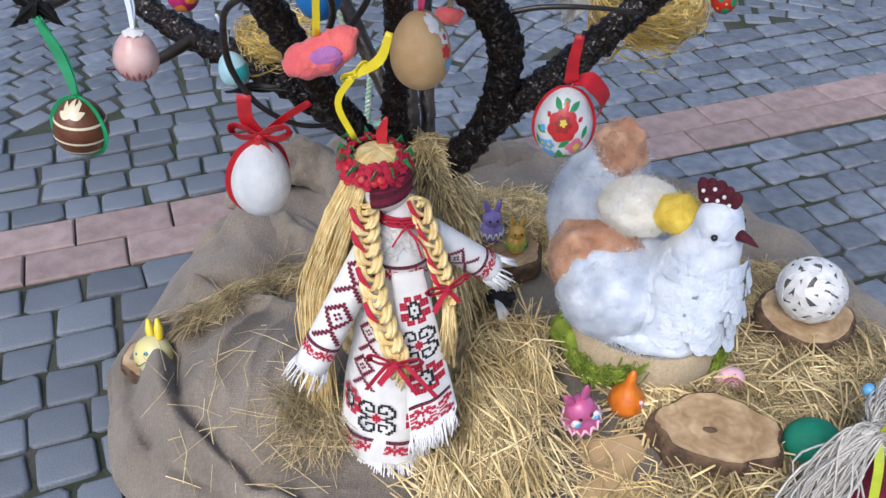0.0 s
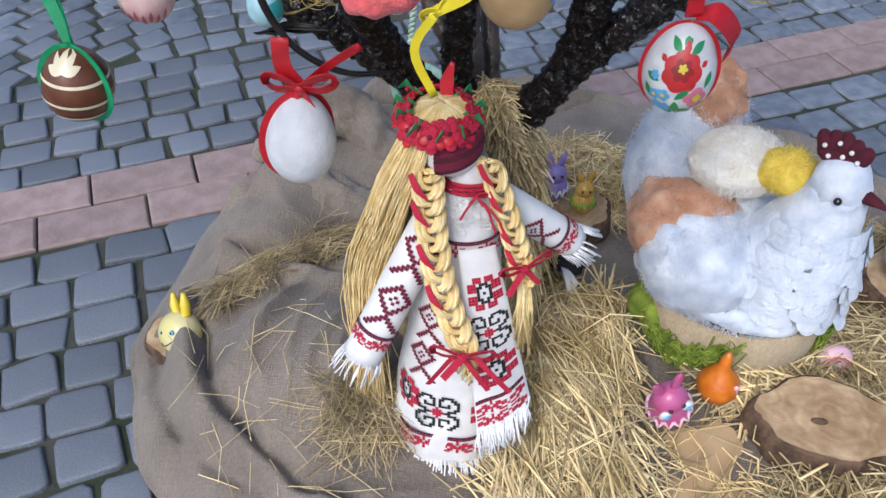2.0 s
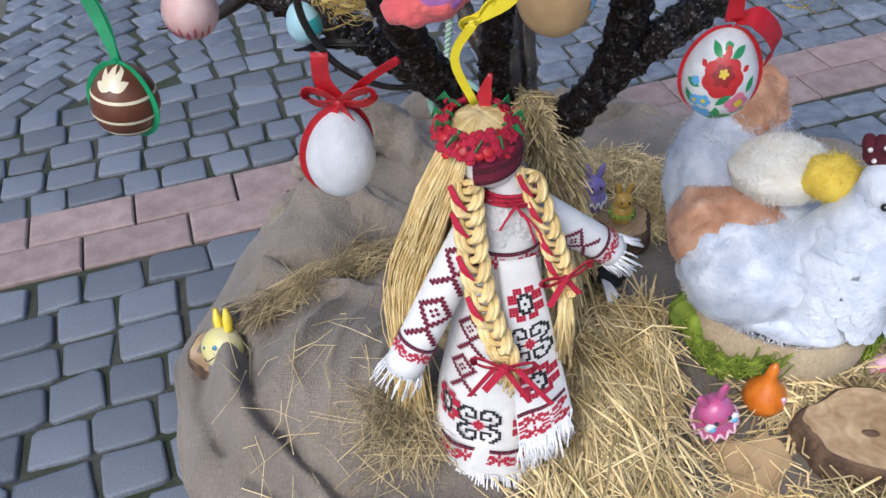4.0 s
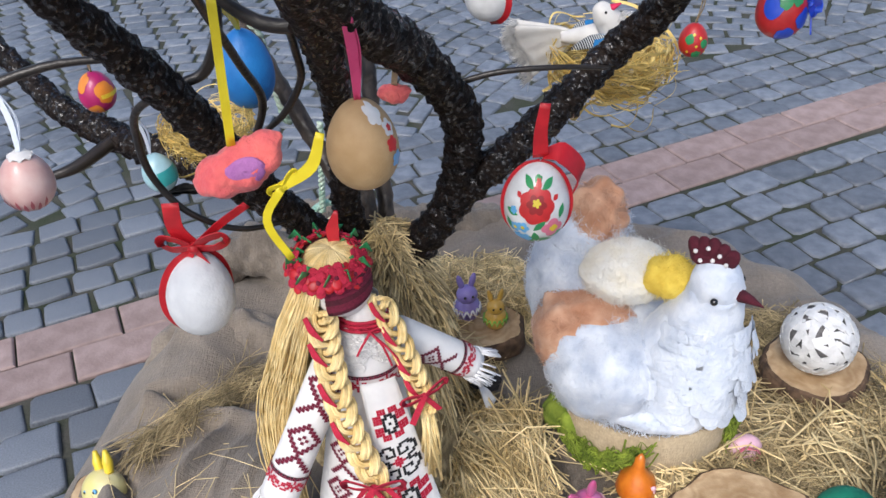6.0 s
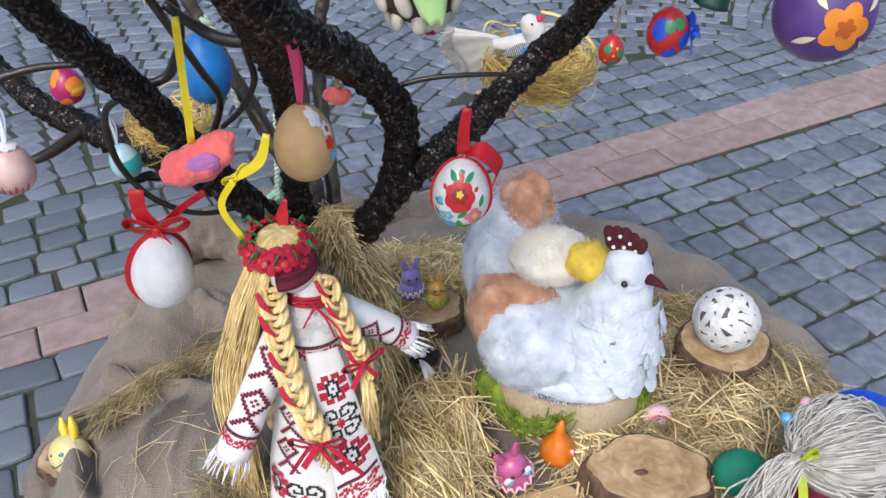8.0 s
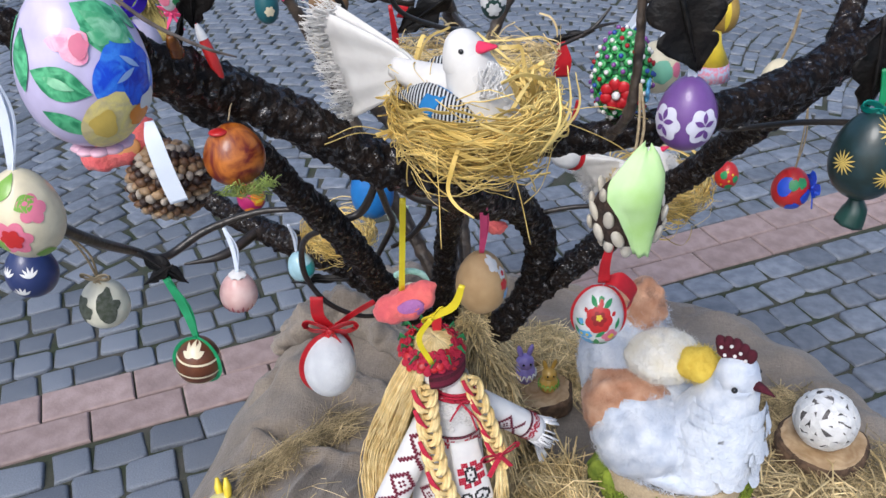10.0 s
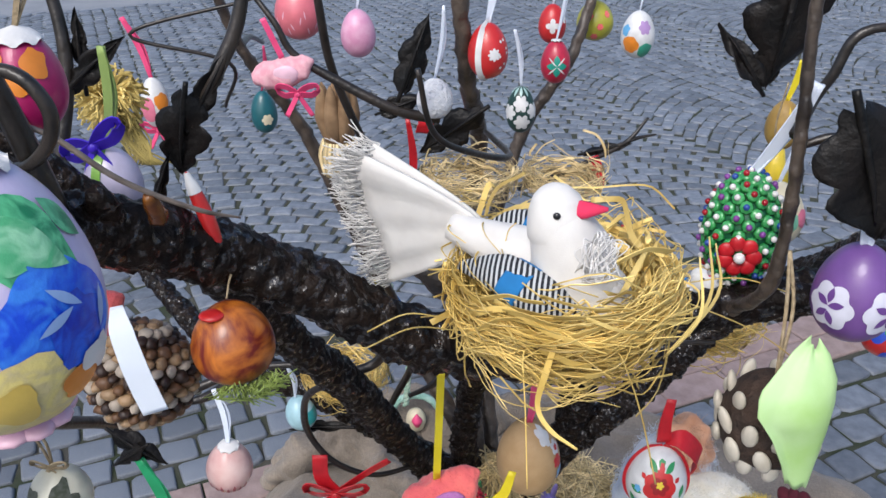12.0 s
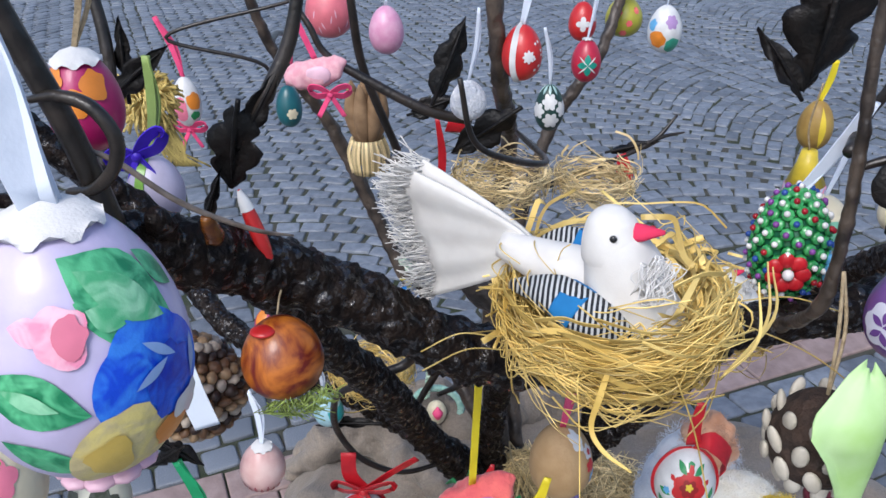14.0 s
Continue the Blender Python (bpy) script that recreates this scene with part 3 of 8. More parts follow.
# right limb
limb([(0.03, 1.42, 0.40), (0.075, 1.385, 0.478), (0.13, 1.385, 0.55), (0.178, 1.39, 0.592), (0.225, 1.41, 0.625), (0.265, 1.42, 0.665), (0.31, 1.43, 0.71), (0.345, 1.40, 0.76), (0.368, 1.34, 0.83), (0.376, 1.25, 0.90), (0.376, 1.16, 0.97), (0.385, 1.07, 1.045)], [0.024, 0.023, 0.021, 0.020, 0.021, 0.020, 0.019, 0.018, 0.018, 0.017, 0.017, 0.016])
limb([(0.37, 1.06, 1.05), (0.40, 1.12, 1.10), (0.43, 1.18, 1.16), (0.47, 1.22, 1.25)], [0.012, 0.010, 0.009, 0.006])
# crooked limb that carries the big nest
limb([(0.10, 1.385, 0.515), (0.122, 1.38, 0.57), (0.131, 1.375, 0.62), (0.129, 1.36, 0.668), (0.112, 1.33, 0.714), (0.084, 1.25, 0.786), (0.064, 1.13, 0.854), (0.045, 1.02, 0.93), (0.03, 0.95, 0.985)], [0.018, 0.021, 0.023, 0.022, 0.021, 0.022, 0.021, 0.02, 0.018])
# middle stem
limb([(0.0, 1.41, 0.44), (-0.016, 1.38, 0.52), (-0.012, 1.36, 0.604), (-0.002, 1.32, 0.683), (0.015, 1.20, 0.80), (0.03, 1.06, 0.90), (0.03, 0.98, 0.96)], [0.022, 0.018, 0.0165, 0.016, 0.016, 0.016, 0.015])
# left limb
limb([(0.0, 1.41, 0.43), (-0.049, 1.35, 0.507), (-0.083, 1.31, 0.584), (-0.101, 1.26, 0.658), (-0.110, 1.20, 0.736), (-0.118, 1.16, 0.789), (-0.129, 1.12, 0.838), (-0.144, 1.08, 0.889), (-0.16, 1.04, 0.95), (-0.19, 0.99, 1.02), (-0.25, 0.95, 1.10), (-0.33, 0.93, 1.2)], [0.022, 0.020, 0.0185, 0.018, 0.018, 0.0175, 0.017, 0.016, 0.0145, 0.013, 0.010, 0.006])
# low left limb
limb([(-0.02, 1.43, 0.43), (-0.13, 1.44, 0.50), (-0.20, 1.44, 0.55), (-0.262, 1.451, 0.575), (-0.347, 1.50, 0.58), (-0.425, 1.54, 0.60), (-0.506, 1.60, 0.64), (-0.60, 1.66, 0.72), (-0.70, 1.7, 0.85)], [0.02, 0.019, 0.0205, 0.0215, 0.0205, 0.018, 0.015, 0.012, 0.006])
# long cross limb, left arm and right arm
limb([(0.05, 0.955, 0.985), (0.01, 0.935, 0.99), (-0.03, 0.915, 1.012), (-0.08, 0.90, 1.051), (-0.12, 0.88, 1.081), (-0.150, 0.84, 1.113), (-0.175, 0.80, 1.136), (-0.21, 0.775, 1.163), (-0.27, 0.75, 1.197)], [0.018, 0.020, 0.0185, 0.0178, 0.018, 0.0178, 0.0165, 0.011, 0.008])
limb([(0.01, 0.95, 0.98), (0.07, 0.93, 1.01), (0.122, 0.915, 1.03), (0.17, 0.92, 1.034), (0.22, 0.93, 1.042), (0.29, 0.985, 1.038), (0.37, 1.05, 1.05), (0.45, 1.09, 1.08), (0.53, 1.12, 1.13), (0.64, 1.16, 1.22)], [0.018, 0.015, 0.0125, 0.012, 0.014, 0.016, 0.017, 0.016, 0.014, 0.009])
# back stems that fan out high
limb([(0.0, 1.44, 0.45), (-0.02, 1.50, 0.62), (-0.02, 1.50, 0.80), (0.0, 1.42, 0.95), (-0.01, 1.33, 1.06), (-0.02, 1.30, 1.18), (-0.05, 1.28, 1.35)], [0.014, 0.012, 0.011, 0.010, 0.009, 0.008, 0.005], m=M_STEM)
limb([(0.02, 1.47, 0.45), (0.0, 1.58, 0.66), (0.05, 1.64, 0.88), (0.12, 1.66, 1.0), (0.16, 1.70, 1.12), (0.2, 1.72, 1.25)], [0.012, 0.010, 0.009, 0.008, 0.007, 0.005], m=M_STEM)
limb([(-0.03, 1.46, 0.50), (-0.16, 1.55, 0.72), (-0.24, 1.55, 0.92), (-0.30, 1.50, 1.05), (-0.33, 1.46, 1.2)], [0.012, 0.010, 0.009, 0.007, 0.005], m=M_STEM)
limb([(0.02, 0.98, 0.985), (-0.03, 1.0, 1.02), (-0.06, 1.02, 1.06), (-0.075, 1.03, 1.09)], [0.010, 0.009, 0.009, 0.007], m=M_STEM)
# upright stem beside the beaded egg
limb([(0.163, 0.912, 1.035), (0.171, 0.880, 1.068), (0.173, 0.875, 1.103), (0.172, 0.873, 1.138), (0.170, 0.873, 1.174), (0.168, 0.874, 1.21), (0.166, 0.875, 1.26)], [0.0042, 0.0036, 0.0032, 0.0032, 0.003, 0.003], m=M_STEM)


def twig(pts, rad=0.0028, m=None):
    bm = bmesh.new()
    tube(bm, spline(pts, 8), rad, 8)
    return part("twig", bm, m or M_BLACK, tree)


# hooked twigs
twig([(-0.36, 0.86, 1.0), (-0.33, 0.88, 0.985), (-0.315, 0.90, 0.955), (-0.312, 0.96, 0.895), (-0.318, 1.04, 0.83), (-0.303, 1.08, 0.796), (-0.26, 1.11, 0.815), (-0.20, 1.13, 0.83), (-0.13, 1.13, 0.835)], [0.0035, 0.0055, 0.006, 0.0055, 0.005, 0.005, 0.004, 0.003])
twig([(-0.12, 1.17, 0.79), (-0.165, 1.19, 0.76), (-0.186, 1.22, 0.715), (-0.19, 1.24, 0.66), (-0.165, 1.25, 0.61), (-0.12, 1.27, 0.575), (-0.07, 1.31, 0.56)], [0.004, 0.004, 0.0042, 0.004, 0.0035, 0.003])
twig([(-0.05, 1.05, 0.93), (-0.065, 1.20, 0.80), (-0.075, 1.29, 0.72), (-0.10, 1.31, 0.66), (-0.12, 1.29, 0.62)], [0.004, 0.0045, 0.0045, 0.003])
twig([(0.115, 1.36, 0.70), (0.17, 1.36, 0.715), (0.24, 1.37, 0.715), (0.30, 1.40, 0.70)], [0.004, 0.0035, 0.003])
twig([(-0.33, 1.495, 0.585), (-0.38, 1.43, 0.568), (-0.44, 1.40, 0.565)], [0.010, 0.008, 0.002])
twig([(0.29, 1.0, 1.03), (0.28, 1.06, 0.98), (0.31, 1.1, 0.96), (0.36, 1.05, 0.99), (0.42, 1.0, 1.01), (0.46, 1.0, 1.0)], [0.003, 0.003, 0.003, 0.004])
twig([(0.42, 1.06, 1.06), (0.43, 1.03, 1.02), (0.45, 0.98, 0.985), (0.475, 0.95, 0.965), (0.51, 0.93, 0.97), (0.53, 0.93, 1.02), (0.50, 0.94, 1.06), (0.47, 0.97, 1.05)], [0.006, 0.0055, 0.005, 0.005, 0.005])
# ring at the upper left
twig([(-0.172, 0.79, 1.166), (-0.158, 0.785, 1.170), (-0.146, 0.782, 1.181), (-0.142, 0.78, 1.194), (-0.149, 0.78, 1.206), (-0.162, 0.781, 1.210), (-0.174, 0.782, 1.208)], [0.002, 0.0028, 0.003, 0.0028, 0.0015])
twig([(-0.158, 0.80, 1.13), (-0.165, 0.79, 1.19), (-0.178, 0.78, 1.25), (-0.19, 0.77, 1.32)], [0.0055, 0.005, 0.004])
twig([(-0.275, 1.0, 1.08), (-0.268, 1.02, 1.13), (-0.268, 1.03, 1.17), (-0.278, 1.04, 1.22)], [0.005, 0.005, 0.004])
twig([(-0.24, 1.25, 1.05), (-0.22, 1.22, 1.10), (-0.30, 1.2, 1.13), (-0.20, 1.22, 1.155), (-0.12, 1.2, 1.18)], [0.0018, 0.0018, 0.0015])
twig([(0.01, 1.33, 1.0), (0.02, 1.25, 1.02), (0.035, 1.15, 1.04), (0.01, 1.10, 1.06), (-0.02, 1.06, 1.09), (-0.03, 1.05, 1.14)], [0.003, 0.003, 0.0028, 0.0025, 0.002])
twig([(-0.13, 1.4, 0.95), (-0.16, 1.38, 1.05), (-0.165, 1.36, 1.12), (-0.17, 1.36, 1.2)], [0.005, 0.005, 0.004])

twig([(-0.178, 0.78, 1.25), (-0.155, 0.73, 1.285), (-0.122, 0.66, 1.30)], [0.005, 0.004, 0.002])
twig([(-0.30, 1.50, 1.05), (-0.33, 1.64, 1.03), (-0.36, 1.80, 0.985)], [0.005, 0.004, 0.003])
twig([(0.195, 1.72, 1.22), (0.24, 1.84, 1.14), (0.267, 1.972, 1.09)], [0.005, 0.004, 0.003])


def forged_leaf(c, s, face, axis, slim=0.62):
    """A hammered leaf with ragged lobes, a raised midrib and a short stalk; half-length s."""
    c, n, t = Vector(c), Vector(face).normalized(), Vector(axis).normalized()
    n = (n - t * n.dot(t)).normalized()
    side = n.cross(t)
    bm = bmesh.new()
    rows, K = [], 30
    ph = c.x * 57
    for layer in (0.5, -0.5):
        grid = []
        for i in range(K + 1):
            q = i / K
            w = slim * s * math.sin(math.pi * min(1, 0.04 + 0.93 * q) ** 0.8) * (0.92 + 0.10 * math.sin(3 * q + ph))
            row = []
            for k in range(9):
                a = (k - 4) / 4
                lobe = 1 - 0.42 * abs(a) * (1 - abs(math.sin(math.pi * (q * 2.6 + (0.35 if a < 0 else 0) + ph)))) ** 1.5 - 0.10 * noise.noise(Vector((q * 14, a * 2, ph)))
                x = a * w * lobe
                lift = 0.16 * s * (abs(a) ** 1.5) * math.sin(3.2 * q + ph) - 0.22 * s * q * q + 0.03 * s * math.sin(9 * q + 4 * a)
                row.append(bm.verts.new(c + t * s * (2 * q - 1 - 0.12 * abs(a) * lobe) + side * x + n * (lift + layer * 0.03 * s)))
            grid.append(row)
        for A, B in zip(grid, grid[1:]):
            for k in range(8):
                bm.faces.new((A[k], A[k + 1], B[k + 1], B[k]) if layer > 0 else (A[k], B[k], B[k + 1], A[k + 1]))
        rows.append(grid)
    F, G = rows
    for i in range(K):
        for k in (0, 8):
            bm.faces.new((F[i][k], F[i + 1][k], G[i + 1][k], G[i][k]))
    tube(bm, spline([c - t * s * 1.35 - n * s * 0.03, c - t * s * 0.8, c + n * s * 0.03, c + t * s * 0.7 - n * 0.10 * s], 6), [s * 0.06, s * 0.07, s * 0.05, s * 0.015], 8)
    bmesh.ops.recalc_face_normals(bm, faces=bm.faces)
    return part("forged_leaf", bm, M_LEAF, tree, "black forged leaf with ragged lobes")


forged_leaf((-0.138, 0.890, 1.144), 0.024, (0.1, -1, 0.5), (-0.25, 0.1, -1), 0.72)
forged_leaf((-0.120, 0.893, 1.172), 0.022, (0.3, -1, 0.3), (0.62, 0.1, 1), 0.30)
forged_leaf((-0.150, 0.882, 1.122), 0.020, (0.2, -1, 0.3), (0.45, -0.2, 1), 0.22)
twig([(-0.132, 0.893, 1.150), (-0.118, 0.897, 1.176), (-0.106, 0.905, 1.200), (-0.098, 0.91, 1.232)], [0.003, 0.004, 0.004, 0.003])
forged_leaf((0.199, 0.852, 1.140), 0.034, (-0.1, -1, 0.4), (0.35, 0, -1), 0.80)
forged_leaf((0.215, 0.856, 1.158), 0.020, (0.1, -1, 0.3), (0.9, 0, 0.55), 0.42)
forged_leaf((0.276, 1.25, 1.125), 0.058, (0, -1, 0.4), (-0.1, 0, -1), 0.80)
forged_leaf((0.238, 1.24, 1.105), 0.034, (0.2, -1, 0.3), (-0.62, 0, 0.9), 0.35)
forged_leaf((0.290, 1.25, 1.200), 0.040, (0, -1, 0.2), (0.3, 0, 1), 0.45)
twig([(0.172, 0.874, 1.15), (0.186, 0.872, 1.155), (0.198, 0.868, 1.150), (0.210, 0.866, 1.156), (0.228, 0.866, 1.162)], [0.002, 0.0026, 0.003, 0.003, 0.001])
twig([(0.185, 0.92, 1.14), (0.202, 0.95, 1.15), (0.210, 0.95, 1.165), (0.217, 0.95, 1.184), (0.231, 0.95, 1.19), (0.245, 0.95, 1.186)], [0.0035, 0.003, 0.003, 0.002])
forged_leaf((0.352, 0.925, 1.080), 0.034, (0, -1, 0.2), (0.1, 0, -1), 0.55)
forged_leaf((-0.27, 1.015, 0.822), 0.026, (0, -1, 0.5), (0.6, 0, -0.5), 0.5)
forged_leaf((-0.285, 1.012, 0.815), 0.022, (0, -1, 0.5), (-0.7, 0, -0.5), 0.4)
forged_leaf((-0.03, 1.32, 1.000), 0.040, (0.2, -1, 0.3), (-0.7, 0, -0.5), 0.55)
forged_leaf((-0.05, 1.22, 1.11), 0.036, (0.2, -1, 0.2), (0.4, 0, 1), 0.5)
forged_leaf((-0.075, 1.33, 1.03), 0.026, (0.2, -1, 0.3), (0.9, 0, 0.35), 0.5)
forged_leaf((0.178, 1.618, 0.880), 0.034, (0, -1, 0.6), (1, 0, 0.25), 0.32)
twig([(0.05, 1.55, 0.845), (0.10, 1.58, 0.850), (0.14, 1.60, 0.862), (0.20, 1.625, 0.885), (0.232, 1.64, 0.918)], [0.005, 0.005, 0.004, 0.0035, 0.002])
twig([(0.19, 1.62, 0.882), (0.215, 1.63, 0.890), (0.245, 1.64, 0.893)], [0.003, 0.003, 0.0015])
forged_leaf((-0.245, 1.02, 1.150), 0.030, (0.2, -1, 0.3), (0.75, 0, 0.6), 0.36)
forged_leaf((-0.258, 1.03, 1.160), 0.026, (0.2, -1, 0.3), (0.05, 0, 1), 0.30)
forged_leaf((-0.19, 0.80, 1.128), 0.024, (0.2, -1, 0.2), (-0.6, 0, 0.3), 0.4)
forged_leaf((-0.215, 1.36, 0.572), 0.040, (0, -0.6, 1), (-1, 0, -0.05), 0.22)
# thin stems arching past the middle of the tree
twig([(-0.126, 1.19, 0.783), (-0.100, 1.20, 0.790), (-0.085, 1.20, 0.813), (-0.077, 1.20, 0.837), (-0.074, 1.19, 0.870), (-0.080, 1.14, 0.93)], [0.005, 0.0055, 0.005, 0.0045, 0.004])
twig([(-0.050, 1.09, 0.905), (-0.024, 1.10, 0.878), (-0.004, 1.10, 0.869), (0.022, 1.10, 0.869), (0.050, 1.11, 0.878)], [0.004, 0.0055, 0.006, 0.006, 0.007])
twig([(0.0, 1.13, 0.868), (-0.012, 1.20, 0.810), (-0.020, 1.24, 0.765), (-0.045, 1.26, 0.722), (-0.075, 1.28, 0.690)], [0.004, 0.004, 0.004, 0.003])
twig([(-0.235, 1.34, 1.150), (-0.206, 1.33, 1.114), (-0.189, 1.33, 1.082), (-0.144, 1.33, 1.053), (-0.085, 1.33, 1.023), (-0.04, 1.34, 1.010)], [0.003, 0.0035, 0.004, 0.0055, 0.006, 0.006])


# bare twig, coloured pale as a highlight, and resin knob along the cross limb
twig([(-0.165, 0.795, 1.184), (-0.153, 0.80, 1.175), (-0.134, 0.81, 1.153), (-0.111, 0.83, 1.131), (-0.098, 0.85, 1.118)], [0.0010, 0.0014, 0.0014, 0.0012, 0.0006], mat("highlight_twig", (0.26, 0.21, 0.17), (0.10, 0.075, 0.055), 70, 0.4, bump=0.3))
bm = bmesh.new()
tube(bm, spline([(-0.128, 0.826, 1.128), (-0.127, 0.820, 1.137), (-0.1265, 0.816, 1.144)], 5), [0.0045, 0.0042, 0.0022], 14, 0.25, 200)
part("knob", bm, mat("amber_resin", (0.24, 0.09, 0.012), (0.10, 0.03, 0.006), 80, 0.25, bump=0.2), tree, "amber-brown knob on the limb")
bm = bmesh.new()
tube(bm, spline([(-0.150, 0.826, 1.128), (-0.148, 0.815, 1.140), (-0.147, 0.808, 1.148)], 5), [0.007, 0.0065, 0.004], 14, 0.35, 160)
part("stub", bm, M_IRON, tree)

# sprig of fresh leaves tied to the outer twig
twig([(-0.31, 0.935, 1.18), (-0.38, 1.03, 1.19), (-0.45, 1.15, 1.17), (-0.49, 1.21, 1.13)], [0.004, 0.0035, 0.003, 0.002])
sprig = new("leaf_sprig")
sprig.location = (-0.485, 1.20, 1.14)
tagged(sprig, "sprig of bright green leaves tied to a twig", "leaves")
M_FRESH = mat("fresh_leaf", (0.09, 0.26, 0.03), (0.05, 0.16, 0.02), 40, 0.45, bump=0.1)
r = random.Random(77)
for k in range(22):
    bm = bmesh.new()
    p = Vector((r.gauss(-0.005, 0.014), r.gauss(0, 0.02), r.uniform(-0.085, 0.045)))
    t = Vector((r.gauss(0.2, 0.5), r.gauss(-0.4, 0.5), r.gauss(-0.4, 0.4))).normalized()
    side = t.cross(Vector((r.gauss(0, 0.3), -1, r.gauss(0.4, 0.3)))).normalized()
    l = r.uniform(0.020, 0.032)
    up = side.cross(t)
    rows = [[bm.verts.new(p + t * l * q + side * l * 0.36 * math.sin(math.pi * (0.06 + 0.9 * q)) * a + up * (0.12 * l * a * a - 0.15 * l * q * q)) for a in (-1, -0.5, 0, 0.5, 1)] for q in (0, 0.2, 0.4, 0.6, 0.8, 1.0)]
    for A, B in zip(rows, rows[1:]):
        for i in range(4):
            bm.faces.new((A[i], A[i + 1], B[i + 1], B[i]))
    part("leaf", bm, M_FRESH, sprig)


# ---- the big cloth doll ----
ROSE = ["..RRR.RRR..", "..RRR.RRR..", "RRR.KKK.RRR", "RRRKK.KKRRR", "RRRK...KRRR", "...K.K.K...", "RRRK...KRRR", "RRRKK.KKRRR", "RRR.KKK.RRR", "..RRR.RRR..", "..RRR.RRR.."]
CURL_TOP = ["..KKKK...KKKK..", ".KK..KK.KK..KK.", "KK....K.K....KK", "K..K..K.K..K..K", "K..KKKK.KKKK..K", "KK.....R.....KK", ".KKK..RRR..KKK.", "...KKRRRRRKK..."]
CURL = CURL_TOP + CURL_TOP[-2::-1]
DIAM = [".....W.....", "....WWW....", "...WW.WW...", "..WW...WW..", ".WW..W..WW.", "WW..W.W..WW", ".WW..W..WW.", "..WW...WW..", "...WW.WW...", "....WWW....", ".....W.....", "....WWW....", "...WW.WW...", "..WW...WW..", ".WW.....WW.", "WW.......WW"]
FRIEZE = ["WKWKWKWKWKWK", "WWWWWWWWWWWW", ".....R......", "..RR.R.RR...", "RRRRR.RRRRR.", "RR.RRRRR.RR.", "..RR.R.RR..R", "RRR..R..RRR."]
KEY = {"R": 1, "K": 2, "W": 3}


def stitch(bm, rows, place, u0, v0, px, wrap=None):
    """Cross-stitched cells of a chart laid on a surface: place(u, v) gives a point just above the cloth."""
    w = len(rows[0])
    n = wrap or w
    for j, row in enumerate(rows):
        for i in range(n):
            ch = row[i % w]
            if ch == ".":
                continue
            u, v = u0 + (i - n / 2) * px, v0 - j * px
            q = [bm.verts.new(place(u + a * px, v - b * px)) for a, b in ((0, 1), (0.96, 1), (0.96, 0.04), (0, 0.04))]
            bm.faces.new(q).material_index = KEY[ch]


